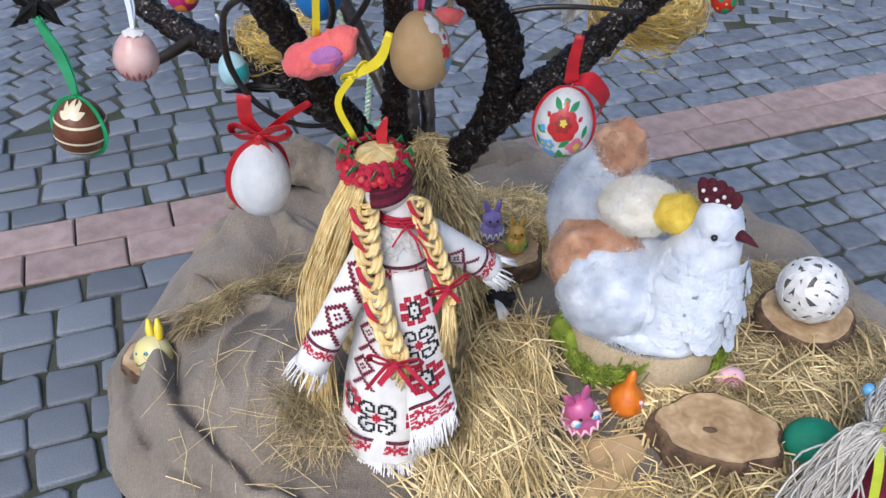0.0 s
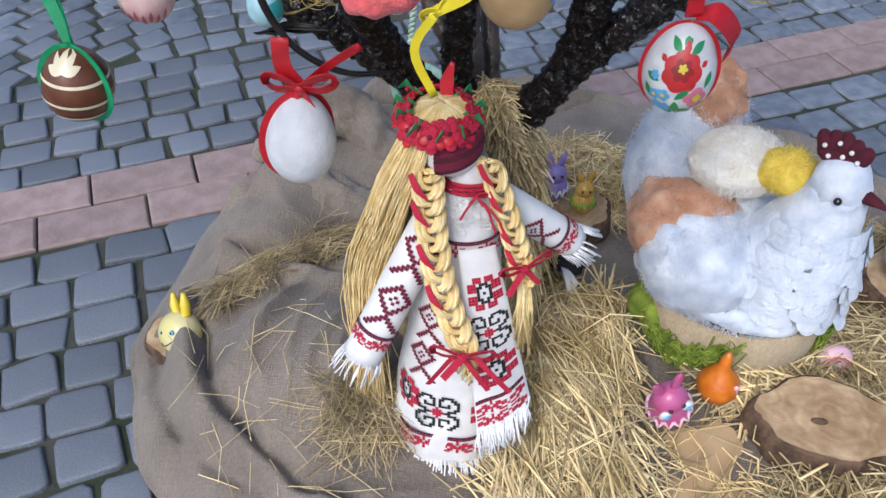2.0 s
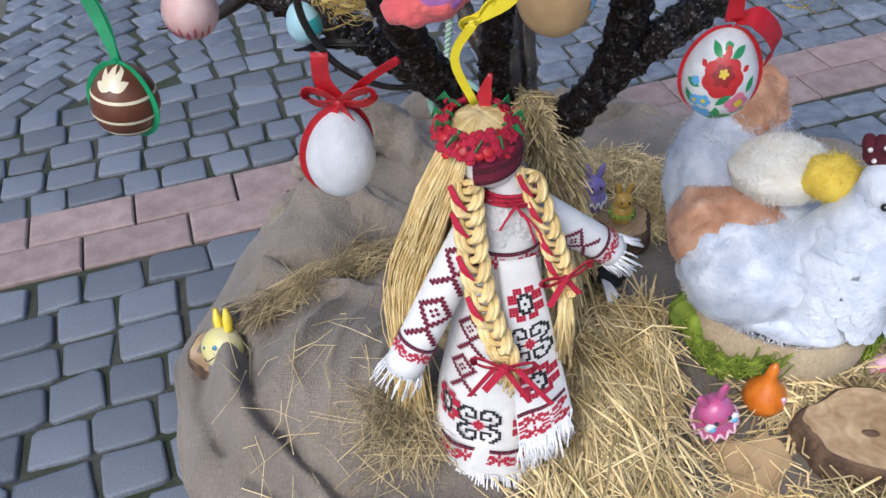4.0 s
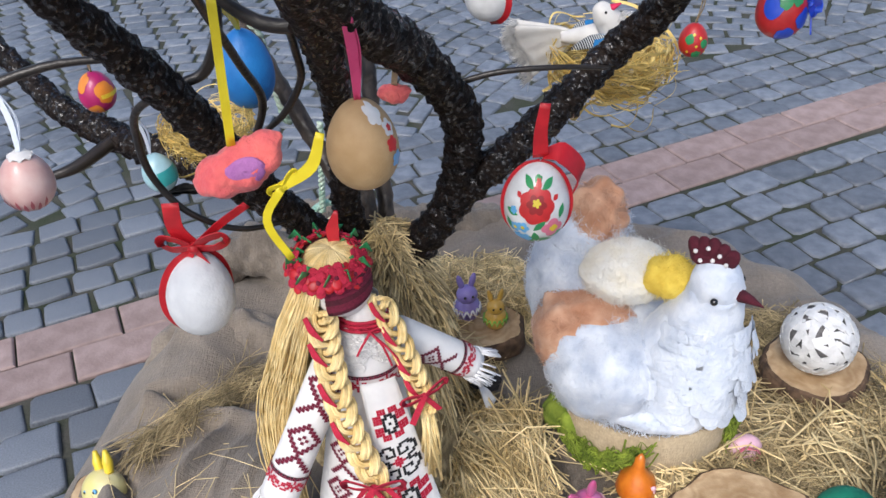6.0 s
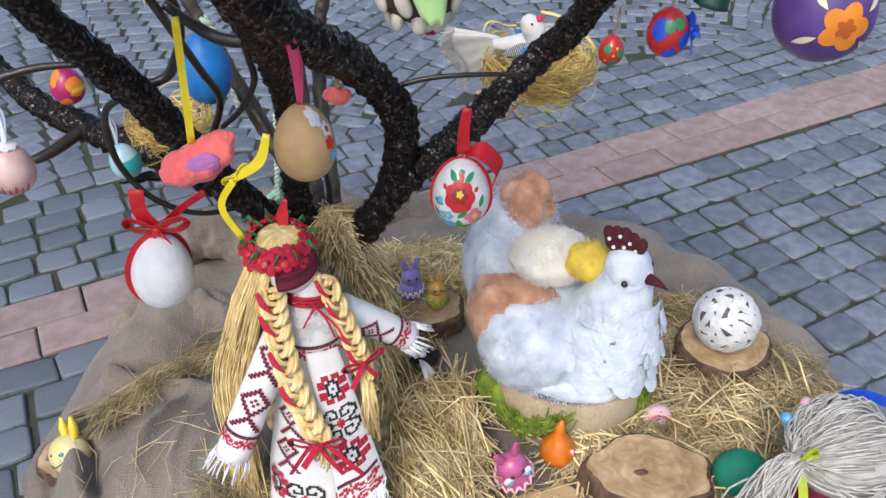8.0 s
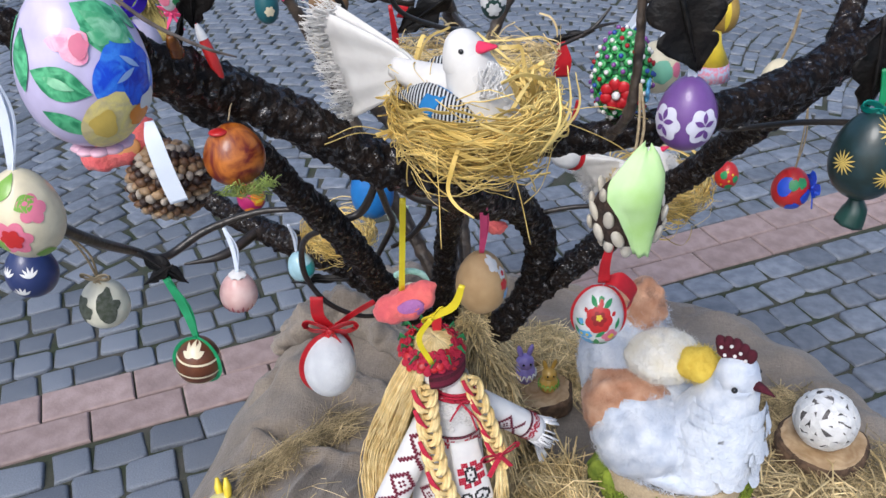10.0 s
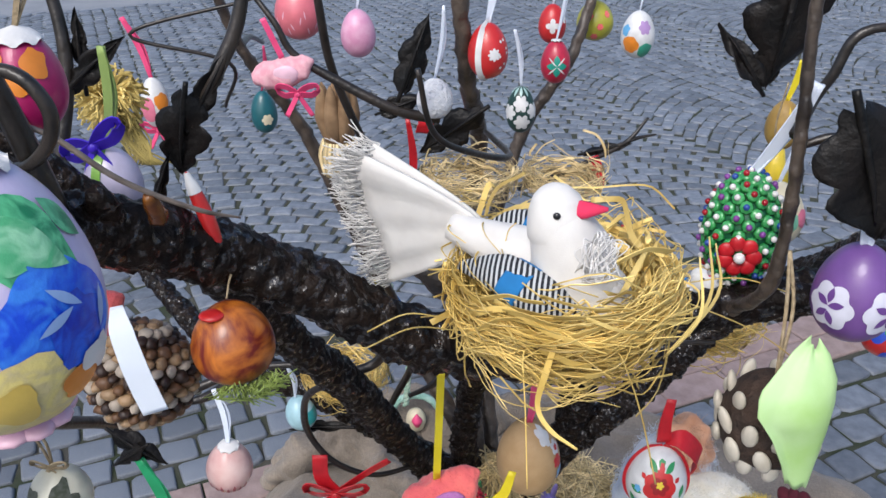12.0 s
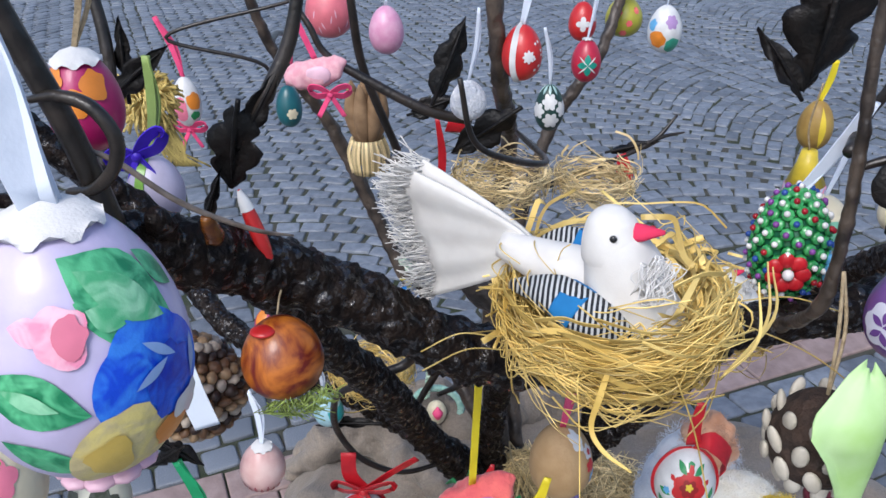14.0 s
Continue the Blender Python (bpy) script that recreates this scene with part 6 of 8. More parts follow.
# ---- painted eggs hung in the tree ----
class Egg:
    def __init__(self, name, c, w, h, m, label, turn=0.0, lean=(0, 0), up=0.12, ribbon=None, rw=0.006, top=None, cat="painted egg", group="eggs hung in the tree", seg=36):
        self.w, self.h = w, h = 0.95 * w, 0.95 * h
        bm = bmesh.new()
        rows = []
        n = 24
        for i in range(n + 1):
            p = math.pi * i / n
            rows.append([bm.verts.new(self.at(2 * math.pi * k / seg, h / 2 * math.cos(p))) for k in range(seg if 0 < i < n else 1)])
        for A, B in zip(rows, rows[1:]):
            for k in range(seg):
                q = [A[k % len(A)], B[k % len(B)], B[(k + 1) % len(B)], A[(k + 1) % len(A)]]
                q = [v for j, v in enumerate(q) if v not in q[:j]]
                bm.faces.new(q)
        bmesh.ops.recalc_face_normals(bm, faces=bm.faces)
        self.ob = part(name, bm, m)
        self.ob.matrix_world = pose(*c, lean[0], lean[1], turn)
        tagged(self.ob, label, cat, group)
        if ribbon:
            self.hang(ribbon, up, rw, top)

    def at(self, lon, z, off=0.0):
        z = max(-self.h / 2, min(self.h / 2, z))
        c = 2 * z / self.h
        s = math.sqrt(max(0, 1 - c * c))
        r = self.w / 2 * s * (1 - 0.13 * c) / 1.01 + off * (0.35 + 0.65 * s)
        return Vector((r * math.sin(lon), -r * math.cos(lon), z + off * c))

    def hang(self, m, up, rw, top=None):
        """A ribbon loop from the egg's top to the twig; top: its upper end in the world."""
        bm = bmesh.new()
        t = Vector((0, 0, self.h / 2 - 0.001))
        e = self.ob.matrix_world.inverted() @ Vector(top) if top else t + Vector((0.01, 0, up))
        mid = (t + e) / 2 + Vector((0.002, 0.002, 0))
        if rw < 0.003:
            tube(bm, spline([t, mid, e], 6), rw / 2, 5)
            tube(bm, spline([t, mid + Vector((0.004, 0.002, 0)), e], 6), rw / 2, 5)
        else:
            strip(bm, spline([t, mid, e], 6), [rw * 0.7, rw, rw * 0.9], (1, 0.25, 0))
            strip(bm, spline([t, mid + Vector((0.003, 0.004, 0)), e], 6), [rw * 0.6, rw * 0.8, rw * 0.8], (0.8, -0.5, 0))
        return part("ribbon", bm, m, self.ob)

    def patch(self, shapes, m, name="painted_shape", off=0.0005):
        """Flat painted shapes: (outline of (x, y) metres, longitude, height)."""
        rad = self.w / 2
        for out, lon, z0 in shapes:
            bm = bmesh.new()

            def q(x, y):
                c = 2 * max(-0.49 * self.h, min(0.49 * self.h, z0 + y)) / self.h
                r = max(0.35 * rad, rad * math.sqrt(1 - c * c))
                return self.at(lon + x / r, z0 + y, off)
            cx, cy = sum(p[0] for p in out) / len(out), sum(p[1] for p in out) / len(out)
            rings = [[bm.verts.new(q(cx + (x - cx) * s, cy + (y - cy) * s)) for x, y in out] for s in (0.35, 0.7, 1.0)]
            bm.faces.new(rings[0])
            n = len(out)
            for A, B in zip(rings, rings[1:]):
                for k in range(n):
                    bm.faces.new((B[k], B[(k + 1) % n], A[(k + 1) % n], A[k]))
            part(name, bm, m, self.ob)

    def band(self, z0, z1, m, name="painted_band", off=0.0005, l0=0.0, l1=2 * math.pi, wave=0.0, n=48):
        bm = bmesh.new()
        A = [bm.verts.new(self.at(l0 + (l1 - l0) * k / n, z0 + wave * math.sin(k * 1.3), off)) for k in range(n + 1)]
        C = [bm.verts.new(self.at(l0 + (l1 - l0) * k / n, (z0 + z1) / 2 + wave * math.sin(k * 1.3), off)) for k in range(n + 1)]
        B = [bm.verts.new(self.at(l0 + (l1 - l0) * k / n, z1 + wave * math.sin(k * 1.3), off)) for k in range(n + 1)]
        for k in range(n):
            bm.faces.new((A[k], A[k + 1], C[k + 1], C[k]))
            bm.faces.new((C[k], C[k + 1], B[k + 1], B[k]))
        return part(name, bm, m, self.ob)

    def lace(self, m=None, drop=0.16):
        """A scalloped cloth cap on the egg's top."""
        bm = bmesh.new()
        n = 40
        rows = []
        for j in range(5):
            z = self.h / 2 * (1 - drop * j / 4)
            rows.append([bm.verts.new(self.at(2 * math.pi * k / n, z + (0.026 * self.h * abs(math.cos(k * math.pi / 5)) if j == 4 else 0), 0.0014 + (0.0010 if j == 4 else 0) * math.cos(k * 2 * math.pi / 5))) for k in range(n)])
        for A, B in zip(rows, rows[1:]):
            for k in range(n):
                bm.faces.new((A[k], A[(k + 1) % n], B[(k + 1) % n], B[k]))
        return part("lace_cap", bm, m or M_WHITE, self.ob, "white lace cap")


def flower(r, n=5, depth=0.28, k=40):
    return [(r * (1 - depth + depth * abs(math.cos(n * t / 2))) * math.cos(t), r * (1 - depth + depth * abs(math.cos(n * t / 2))) * math.sin(t)) for t in (2 * math.pi * i / k for i in range(k))]


def leaf(l, w, a, x=0.0, y=0.0):
    ca, sa = math.cos(a), math.sin(a)
    pts = [(l * t, w * math.sin(math.pi * t) * s) for s, ts in ((1, (0, 0.08, 0.17, 0.28, 0.4, 0.52, 0.64, 0.76, 0.87, 0.95)), (-1, (1, 0.95, 0.87, 0.76, 0.64, 0.52, 0.4, 0.28, 0.17, 0.08))) for t in ts]
    return [(x + u * ca - v * sa, y + u * sa + v * ca) for u, v in pts]


def brush(r, seed, k=24, rough=0.35):
    """An uneven brush dab."""
    return [(r * (1 + rough * noise.noise(Vector((math.cos(t) * 1.4 + seed, math.sin(t) * 1.4, seed)))) * math.cos(t), r * (1 + rough * noise.noise(Vector((math.cos(t) * 1.4 + seed, math.sin(t) * 1.4, seed)))) * math.sin(t)) for t in (2 * math.pi * i / k for i in range(k))]


def brushed(name, c, c2):
    """Paint laid on in streaky strokes of two tones."""
    m = mat(name, c, c2, 110, 0.42, bump=0.15, bscale=260, coat=0.15, detail=2.0)
    for n in m.node_tree.nodes:
        if n.bl_idname == "ShaderNodeTexNoise" and n.inputs["Scale"].default_value == 110:
            n.inputs["Distortion"].default_value = 1.6
    return m


# white egg with red ribbon
e = Egg("egg", (-0.170, 1.236, 0.512), 0.081, 0.113, mat("chalk_white", (0.72, 0.73, 0.73), (0.62, 0.63, 0.64), 30, 0.75, bump=0.5, bscale=90), "large chalk-white egg tied with red satin ribbon", 0, (0, 6))
bm = bmesh.new()
strip(bm, [e.at(-1.25, z, 0.0012) for z in np.linspace(0.056, -0.056, 22)], 0.012, None, 0)
strip(bm, [e.at(2.5, z, 0.0012) for z in np.linspace(0.056, -0.056, 22)], 0.012, None, 0)
part("ribbon_band", bm, M_RED, e.ob, "red satin ribbon glued round the egg")
bm = bmesh.new()
bow(bm, (0, -0.004, 0.064), 0.032, 0, (1, 0, 0.15))
strip(bm, spline([(0, 0, 0.062), (-0.018, 0.0, 0.085), (-0.022, 0.004, 0.115)], 5), 0.018, (1, 0.1, 0))
strip(bm, spline([(0, 0, 0.062), (0.030, 0.0, 0.095), (0.060, 0.004, 0.120)], 5), 0.010, (0.5, 0.4, -1))
part("bow", bm, M_RED, e.ob, "red satin bow")

# white egg with folk flowers
e = Egg("egg", (0.207, 1.214, 0.640), 0.070, 0.092, P_WHITE, "white egg painted with folk flowers, on red satin ribbon", -6, (0, 3))
bm = bmesh.new()
for lo in (-1.45, 1.5):
    strip(bm, [e.at(lo * 1.1, z, 0.001) for z in np.linspace(0.045, -0.044, 18)], 0.005, None, 0)
part("ribbon_band", bm, M_RED, e.ob, "red ribbon glued round the egg")
bm = bmesh.new()
strip(bm, spline([(0, 0, 0.049), (-0.002, 0.0, 0.075), (0.0, 0.002, 0.105)], 5), [0.016, 0.013, 0.010], (1, 0.2, 0))
strip(bm, spline([(0.002, 0.004, 0.05), (0.020, 0.002, 0.054), (0.040, 0.004, 0.034), (0.036, 0.006, 0.012)], 5), [0.012, 0.024, 0.022, 0.016], (0.3, 0.9, 0.5))
part("bow", bm, M_RED, e.ob, "red satin bow")
e.patch([(flower(0.0190, 7, 0.14), 0.0, 0.010)], P_RED, "painted_flower", 0.0006)
e.patch([(flower(0.0105, 6, 0.3), 0.0, 0.012)], paint("dark_red", (0.30, 0.008, 0.01)), "painted_flower", 0.001)
e.patch([(flower(0.0045, 5, 0.4), 0.0, 0.014)], P_YEL, "painted_flower", 0.0014)
e.patch([(leaf(0.016, 0.0016, 1.9), 0.05, -0.040), (leaf(0.016, 0.0012, 2.5), 0.0, -0.038), (leaf(0.014, 0.0012, 0.9), 0.1, -0.038)] + [(leaf(0.016, 0.0036, a), lo, z) for a, lo, z in ((2.5, -0.16, 0.026), (0.6, 0.16, 0.026), (3.5, 0.0, -0.026), (-0.3, 0.12, -0.028), (4.0, 0.30, -0.004), (3.0, -0.55, -0.002), (0.4, 0.5, -0.026), (1.2, 0.75, -0.004), (2.2, -0.7, -0.022), (-1.4, 0.0, -0.018))], P_GREEN, "painted_leaf", 0.0006)
e.patch([(flower(0.0066, 5), -0.36, -0.014), (flower(0.0058, 5), -0.62, -0.016), (flower(0.0062, 5), -0.30, -0.028), (flower(0.0045, 5), -0.72, 0.002), (flower(0.0050, 5), -0.56, -0.027)], P_SKY, "painted_flower", 0.0009)
e.patch([(flower(0.0022, 5), -0.36, -0.014), (flower(0.0020, 5), -0.62, -0.016)], P_YEL, "painted_flower", 0.0013)
e.patch([(flower(0.0112, 4), 0.55, -0.013)], P_PINK, "painted_flower", 0.0009)
e.patch([(flower(0.0045, 4), 0.58, -0.013)], P_YEL, "painted_flower", 0.0013)
e.patch([(leaf(0.010, 0.0028, 1.9), 0.10, 0.026), (leaf(0.010, 0.0025, 1.2), -0.08, 0.026), (leaf(0.008, 0.0025, 0.6), 0.55, 0.016), (leaf(0.008, 0.0025, 2.5), -0.55, 0.016)], P_RED, "painted_leaf", 0.0008)
e.patch([(brush(0.004, 3), 0.0, 0.034)], P_GREEN, "painted_bud", 0.0006)

# kraft-brown egg with flowers on its side
e = Egg("egg", (0.058, 1.080, 0.778), 0.061, 0.081, P_TAN, "matt brown egg with flowers painted down one side", 6, (0, 0), ribbon=R_PINK, rw=0.008, top=(0.060, 1.04, 0.911))
e.patch([(flower(0.008, 5), 0.75, 0.030), (flower(0.007, 5), 1.1, 0.018)], P_WHITE, "painted_flower")
e.patch([(flower(0.0065, 5), 1.0, 0.006), (flower(0.003, 5), 1.1, 0.018)], P_RED, "painted_flower", 0.0009)
e.patch([(flower(0.007, 5), 1.15, -0.008)], P_SKY, "painted_flower")
e.patch([(leaf(0.01, 0.003, -1.2), 1.3, -0.014)], P_GREEN, "painted_leaf")

# brown striped egg on a green ribbon
e = Egg("egg", (-0.250, 1.000, 0.716), 0.052, 0.060, paint("varnished_brown", (0.13, 0.04, 0.012), c2=(0.09, 0.025, 0.008)), "varnished brown egg with cream wax bands and star", 0, (0, 8), ribbon=R_GREEN, rw=0.009, top=(-0.272, 1.013, 0.815))
for z in (-0.018, -0.007, 0.008):
    e.band(z, z + 0.0022, P_CREAM, off=0.0005)
e.patch([(leaf(0.014, 0.003, a), 0.0, 0.017) for a in (0.3, 1.0, 1.7, 2.4, 3.0)], P_CREAM, "wax_star")
bm = bmesh.new()
strip(bm, [e.at(1.35, z, 0.001) for z in np.linspace(0.030, -0.030, 14)], 0.006, None)
strip(bm, [e.at(-1.5, z, 0.001) for z in np.linspace(0.030, -0.030, 14)], 0.006, None)
part("ribbon_band", bm, R_GREEN, e.ob)

# pale egg with pink scratches
e = Egg("egg", (-0.224, 1.082, 0.750), 0.046, 0.054, paint("blush", (0.72, 0.52, 0.48), c2=(0.60, 0.34, 0.32), scale=40), "blush-pink egg with scratched pattern and lace cap", 0, (0, 5), ribbon=R_WHITE, rw=0.005, top=(-0.235, 1.10, 0.825))
e.lace()
e.patch([(leaf(0.012, 0.0014, 1.57), -0.9 + 0.28 * k, -0.022 + 0.003 * (k % 2)) for k in range(8)], paint("scratch_red", (0.45, 0.10, 0.12)), "scratched_line")

# cream egg with dark leaves
e = Egg("egg", (-0.324, 0.976, 0.808), 0.052, 0.058, paint("pale_cream", (0.68, 0.66, 0.52)), "cream egg with dark pressed leaves on twine", 0, (0, 0), ribbon=R_TWINE, rw=0.0025, top=(-0.330, 0.955, 0.905))
e.patch([(brush(0.013, 2, 30, 0.8), -0.75, 0.004), (brush(0.012, 5, 30, 0.9), 0.55, 0.006)], mat("pressed_leaf", (0.09, 0.10, 0.08), (0.04, 0.05, 0.03), 200, 0.8), "pressed_leaf")
bm = bmesh.new()
bow(bm, (0, -0.004, 0.031), 0.012)
part("twine_bow", bm, R_TWINE, e.ob)

# big lilac egg with flowers
e = Egg("egg", (-0.101, 0.662, 1.183), 0.0600, 0.080, P_LILAC, "large lilac egg painted with bold blue and yellow flowers", 33, (0, 0), ribbon=R_WHITE, rw=0.014, top=(-0.122, 0.66, 1.30))
e.lace(None, 0.17)
e.patch([(leaf(0.037, 0.0098, -0.72), 0.0, 0.0305), (leaf(0.017, 0.0058, -0.45), 0.05, 0.0215), (leaf(0.027, 0.0072, -0.42), -0.90, 0.0065), (leaf(0.022, 0.0050, -0.62), -0.85, -0.0110), (leaf(0.026, 0.0060, -1.45), -1.20, 0.0220), (leaf(0.03, 0.006, 1.3), -1.9, -0.0030), (leaf(0.014, 0.004, -1.1), 1.05, 0.0260), (brush(0.011, 8), 2.4, 0.0170)], brushed("brushed_green", (0.015, 0.20, 0.08), (0.12, 0.50, 0.24)), "painted_leaf")
e.patch([(leaf(0.026, 0.0045, -0.70), 0.14, 0.0275), (leaf(0.010, 0.003, -0.6), 0.14, 0.0195), (leaf(0.014, 0.0022, -0.45), -0.70, 0.0045)], brushed("mint", (0.30, 0.62, 0.38), (0.08, 0.38, 0.17)), "painted_leaf", 0.0009)
e.patch([(brush(0.0068, 3), -0.12, 0.0155), (leaf(0.010, 0.0032, 2.9), -0.20, 0.0160)], brushed("rose_pink", (0.80, 0.26, 0.40), (0.80, 0.52, 0.62)), "painted_flower", 0.0007)
e.patch([(brush(0.0040, 5, 24, 0.5), -0.06, 0.0150)], P_PINK, "painted_flower", 0.0011)
e.patch([(flower(0.0172, 4, 0.10), 0.60, -0.0020)], brushed("brushed_blue", (0.01, 0.07, 0.66), (0.05, 0.24, 0.82)), "painted_flower", 0.0007)
e.patch([(brush(0.0090, 7, 24, 0.8), 0.72, -0.0050)], brushed("deep_blue", (0.01, 0.03, 0.42), (0.02, 0.12, 0.72)), "painted_flower", 0.0011)
e.patch([(leaf(0.011, 0.0013, a), lo, z) for a, lo, z in ((0.35, 0.34, -0.002), (2.4, 0.80, 0.001), (1.2, 0.95, -0.008))], paint("pale_blue", (0.30, 0.45, 0.75)), "painted_flower", 0.0014)
e.patch([(brush(0.0128, 5), 0.16, -0.0200)], brushed("pale_yellow", (0.76, 0.64, 0.22), (0.62, 0.52, 0.26)), "painted_flower", 0.0009)
e.patch([(brush(0.006, 4, 24, 0.5), 0.05, -0.0190)], paint("warm_yellow", (0.70, 0.50, 0.10)), "painted_flower", 0.0013)
e.patch([(brush(0.0050, 2), 0.66, -0.0190)], P_ORANGE, "painted_flower", 0.0013)
e.patch([(brush(0.0045, 11, 24, 0.7), 0.88, -0.0140)], P_WHITE, "painted_flower", 0.0016)
e.patch([(brush(0.008, 12), 2.2, 0.0070), (brush(0.008, 13), 3.4, 0.0170)], P_PINK, "painted_flower")
for k in range(10):
    a = k * 0.63
    bm = bmesh.new()
    blob(bm, (0.010 * math.cos(a), 0.010 * math.sin(a), -0.039), (0.005, 0.005, 0.002), 8, 5)
    part("frill_petal", bm, P_LPINK, e.ob, "pink cloth frill")

# amber apple-like egg
e = Egg("egg", (-0.112, 0.852, 1.044), 0.047, 0.049, P_AMBER, "marbled amber and red egg with a fringe of green sisal", 0, (0, 0))
bm = bmesh.new()
blob(bm, (-0.006, -0.008, 0.0205), (0.007, 0.006, 0.0022), 14, 8)
part("dotted_cap", bm, P_RED, e.ob, "red dotted cloth tip")
bm = bmesh.new()
r = random.Random(21)
for k in range(120):
    a = r.uniform(-0.2, 1.5)
    p = e.at(a, -0.018 + r.uniform(-0.006, 0.004), 0.001)
    d = Vector((p.x, p.y, 0)).normalized()
    tube(bm, [p, p + d * 0.006 + Vector((r.gauss(0, 0.005), 0, -0.004)), p + d * 0.008 + Vector((0.006 + r.gauss(0, 0.004), 0, r.uniform(-0.008, 0.010)))], 0.0003, 3)
part("sisal_fringe", bm, mat("lime_sisal", (0.34, 0.45, 0.10), rough=0.7, rnd=0.2), e.ob, "pale green sisal")
bm = bmesh.new()
tube(bm, spline([(0.0, 0, 0.026), (0.0, 0.012, 0.034), (0.004, 0.03, 0.036)], 5), 0.0006, 4)
part("thread", bm, R_TWINE, e.ob)

# egg covered with cone scales and beans, with a paper tag
e = Egg("egg", (-0.166, 0.852, 1.022), 0.056, 0.056, M_BARK, "egg covered in brown cone scales and dried beans", cat="decorated egg")
r = random.Random(8)
BROWNS = [mat("bean_dark", (0.035, 0.018, 0.012), rough=0.5), mat("bean_mid", (0.15, 0.075, 0.034), rough=0.5), mat("bean_tan", (0.36, 0.235, 0.125), rough=0.5), mat("bean_pale", (0.44, 0.375, 0.30), rough=0.6)]
for g, m in enumerate(BROWNS):
    for k in range(g, 230, 4):
        bm = bmesh.new()
        z = 1 - 2 * (k + 0.5) / 230
        p = e.at(k * 2.39996, z * 0.028, 0.001)
        blob(bm, p, (0.0044 * r.uniform(0.6, 1.2), 0.0042, 0.0030 * r.uniform(0.7, 1.4)), 7, 5, 0, 0.25, 300)
        part("bean", bm, m, e.ob)
bm = bmesh.new()
strip(bm, spline([(0.010, -0.030, 0.060), (0.013, -0.036, 0.050), (0.0165, -0.038, 0.032), (0.019, -0.037, 0.016), (0.022, -0.036, 0.001)], 6), [0.006, 0.0115, 0.0125, 0.013, 0.013], (1, 0.25, 0.1), 0, 0.0004)
part("paper_tag", bm, mat("white_paper", (0.74, 0.80, 0.88), (0.68, 0.74, 0.84), 20, 0.7, bump=0), e.ob, "blank white paper tag")

# egg covered with pumpkin seeds, carrying a green paper calla
e = Egg("egg", (0.174, 0.852, 1.006), 0.054, 0.058, mat("dark_seed_ground", (0.045, 0.025, 0.016), (0.02, 0.012, 0.008), 120, 0.8, bump=0.8), "dark egg covered with rows of pale pumpkin seeds", ribbon=R_TWINE, rw=0.0022, top=(0.176, 0.872, 1.095), cat="decorated egg")
M_PSEED = mat("pumpkin_seed", (0.58, 0.54, 0.46), (0.46, 0.42, 0.34), 60, 0.6)
for j, z in enumerate((-0.022, -0.010, 0.003, 0.015)):
    n = (8, 10, 10, 8)[j]
    for k in range(n):
        a = 2 * math.pi * (k + 0.5 * (j % 2)) / n
        bm = bmesh.new()
        blob(bm, e.at(a, z, 0.001), (0.0046, 0.0026, 0.0078), 10, 7, rot=Euler((0.2, 0.5 * math.sin(k * 1.9 + j), a)).to_matrix())
        part("pumpkin_seed", bm, M_PSEED, e.ob)
bm = bmesh.new()
n = 20
rows = []
for j in range(21):
    t = j / 20
    z = -0.018 + 0.084 * t
    xl = float(np.interp(t, (0, 0.2, 0.4, 0.55, 0.68, 0.85, 1), (0.003, -0.003, -0.011, -0.020, -0.020, -0.008, 0.003)))
    xr = float(np.interp(t, (0, 0.2, 0.4, 0.6, 0.75, 0.9, 1), (0.014, 0.016, 0.018, 0.019, 0.018, 0.013, 0.007)))
    row = []
    for k in range(n + 1):
        s = 2 * k / n - 1
        curl = max(0, -s - 0.4) * 0.020 * math.sin(math.pi * min(1, t * 1.1))
        row.append(bm.verts.new(((xl + xr) / 2 + (xr - xl) / 2 * math.sin(s * 1.45) / math.sin(1.45), -0.030 - (xr - xl) * 0.38 * math.cos(s * 1.5) - curl + 0.006 * t, z - 0.006 * (1 - abs(s)) * t + 0.0012 * math.sin(7 * s + 3 * t))))
    rows.append(row)
for A, B in zip(rows, rows[1:]):
    for k in range(n):
        bm.faces.new((A[k], A[k + 1], B[k + 1], B[k]))
c = part("paper_calla", bm, mat("pale_green_paper", (0.36, 0.58, 0.18), (0.48, 0.68, 0.34), 25, 0.55, bump=0.05), e.ob, "pale green paper calla lily")
sm = c.modifiers.new("thickness", "SOLIDIFY")
sm.thickness = 0.0006

# beaded green egg with a red flower
e = Egg("egg", (0.172, 0.942, 1.075), 0.043, 0.070, paint("dark_green_core", (0.01, 0.12, 0.05)), "green egg covered in sequins and beads with a red flower", -10, ribbon=R_WHITE, rw=0.008, top=(0.196, 0.93, 1.165), cat="beaded egg")
r = random.Random(6)
M_SEQUIN = mat("green_sequin", (0.06, 0.34, 0.10), (0.03, 0.24, 0.06), 90, 0.25, coat=0.5, bump=0)
M_BEADS = [M_PEARL, mat("red_bead", (0.40, 0.01, 0.02), rough=0.15, bump=0), mat("blue_bead", (0.03, 0.08, 0.35), rough=0.15, bump=0), mat("violet_bead", (0.22, 0.06, 0.30), rough=0.15, bump=0)]
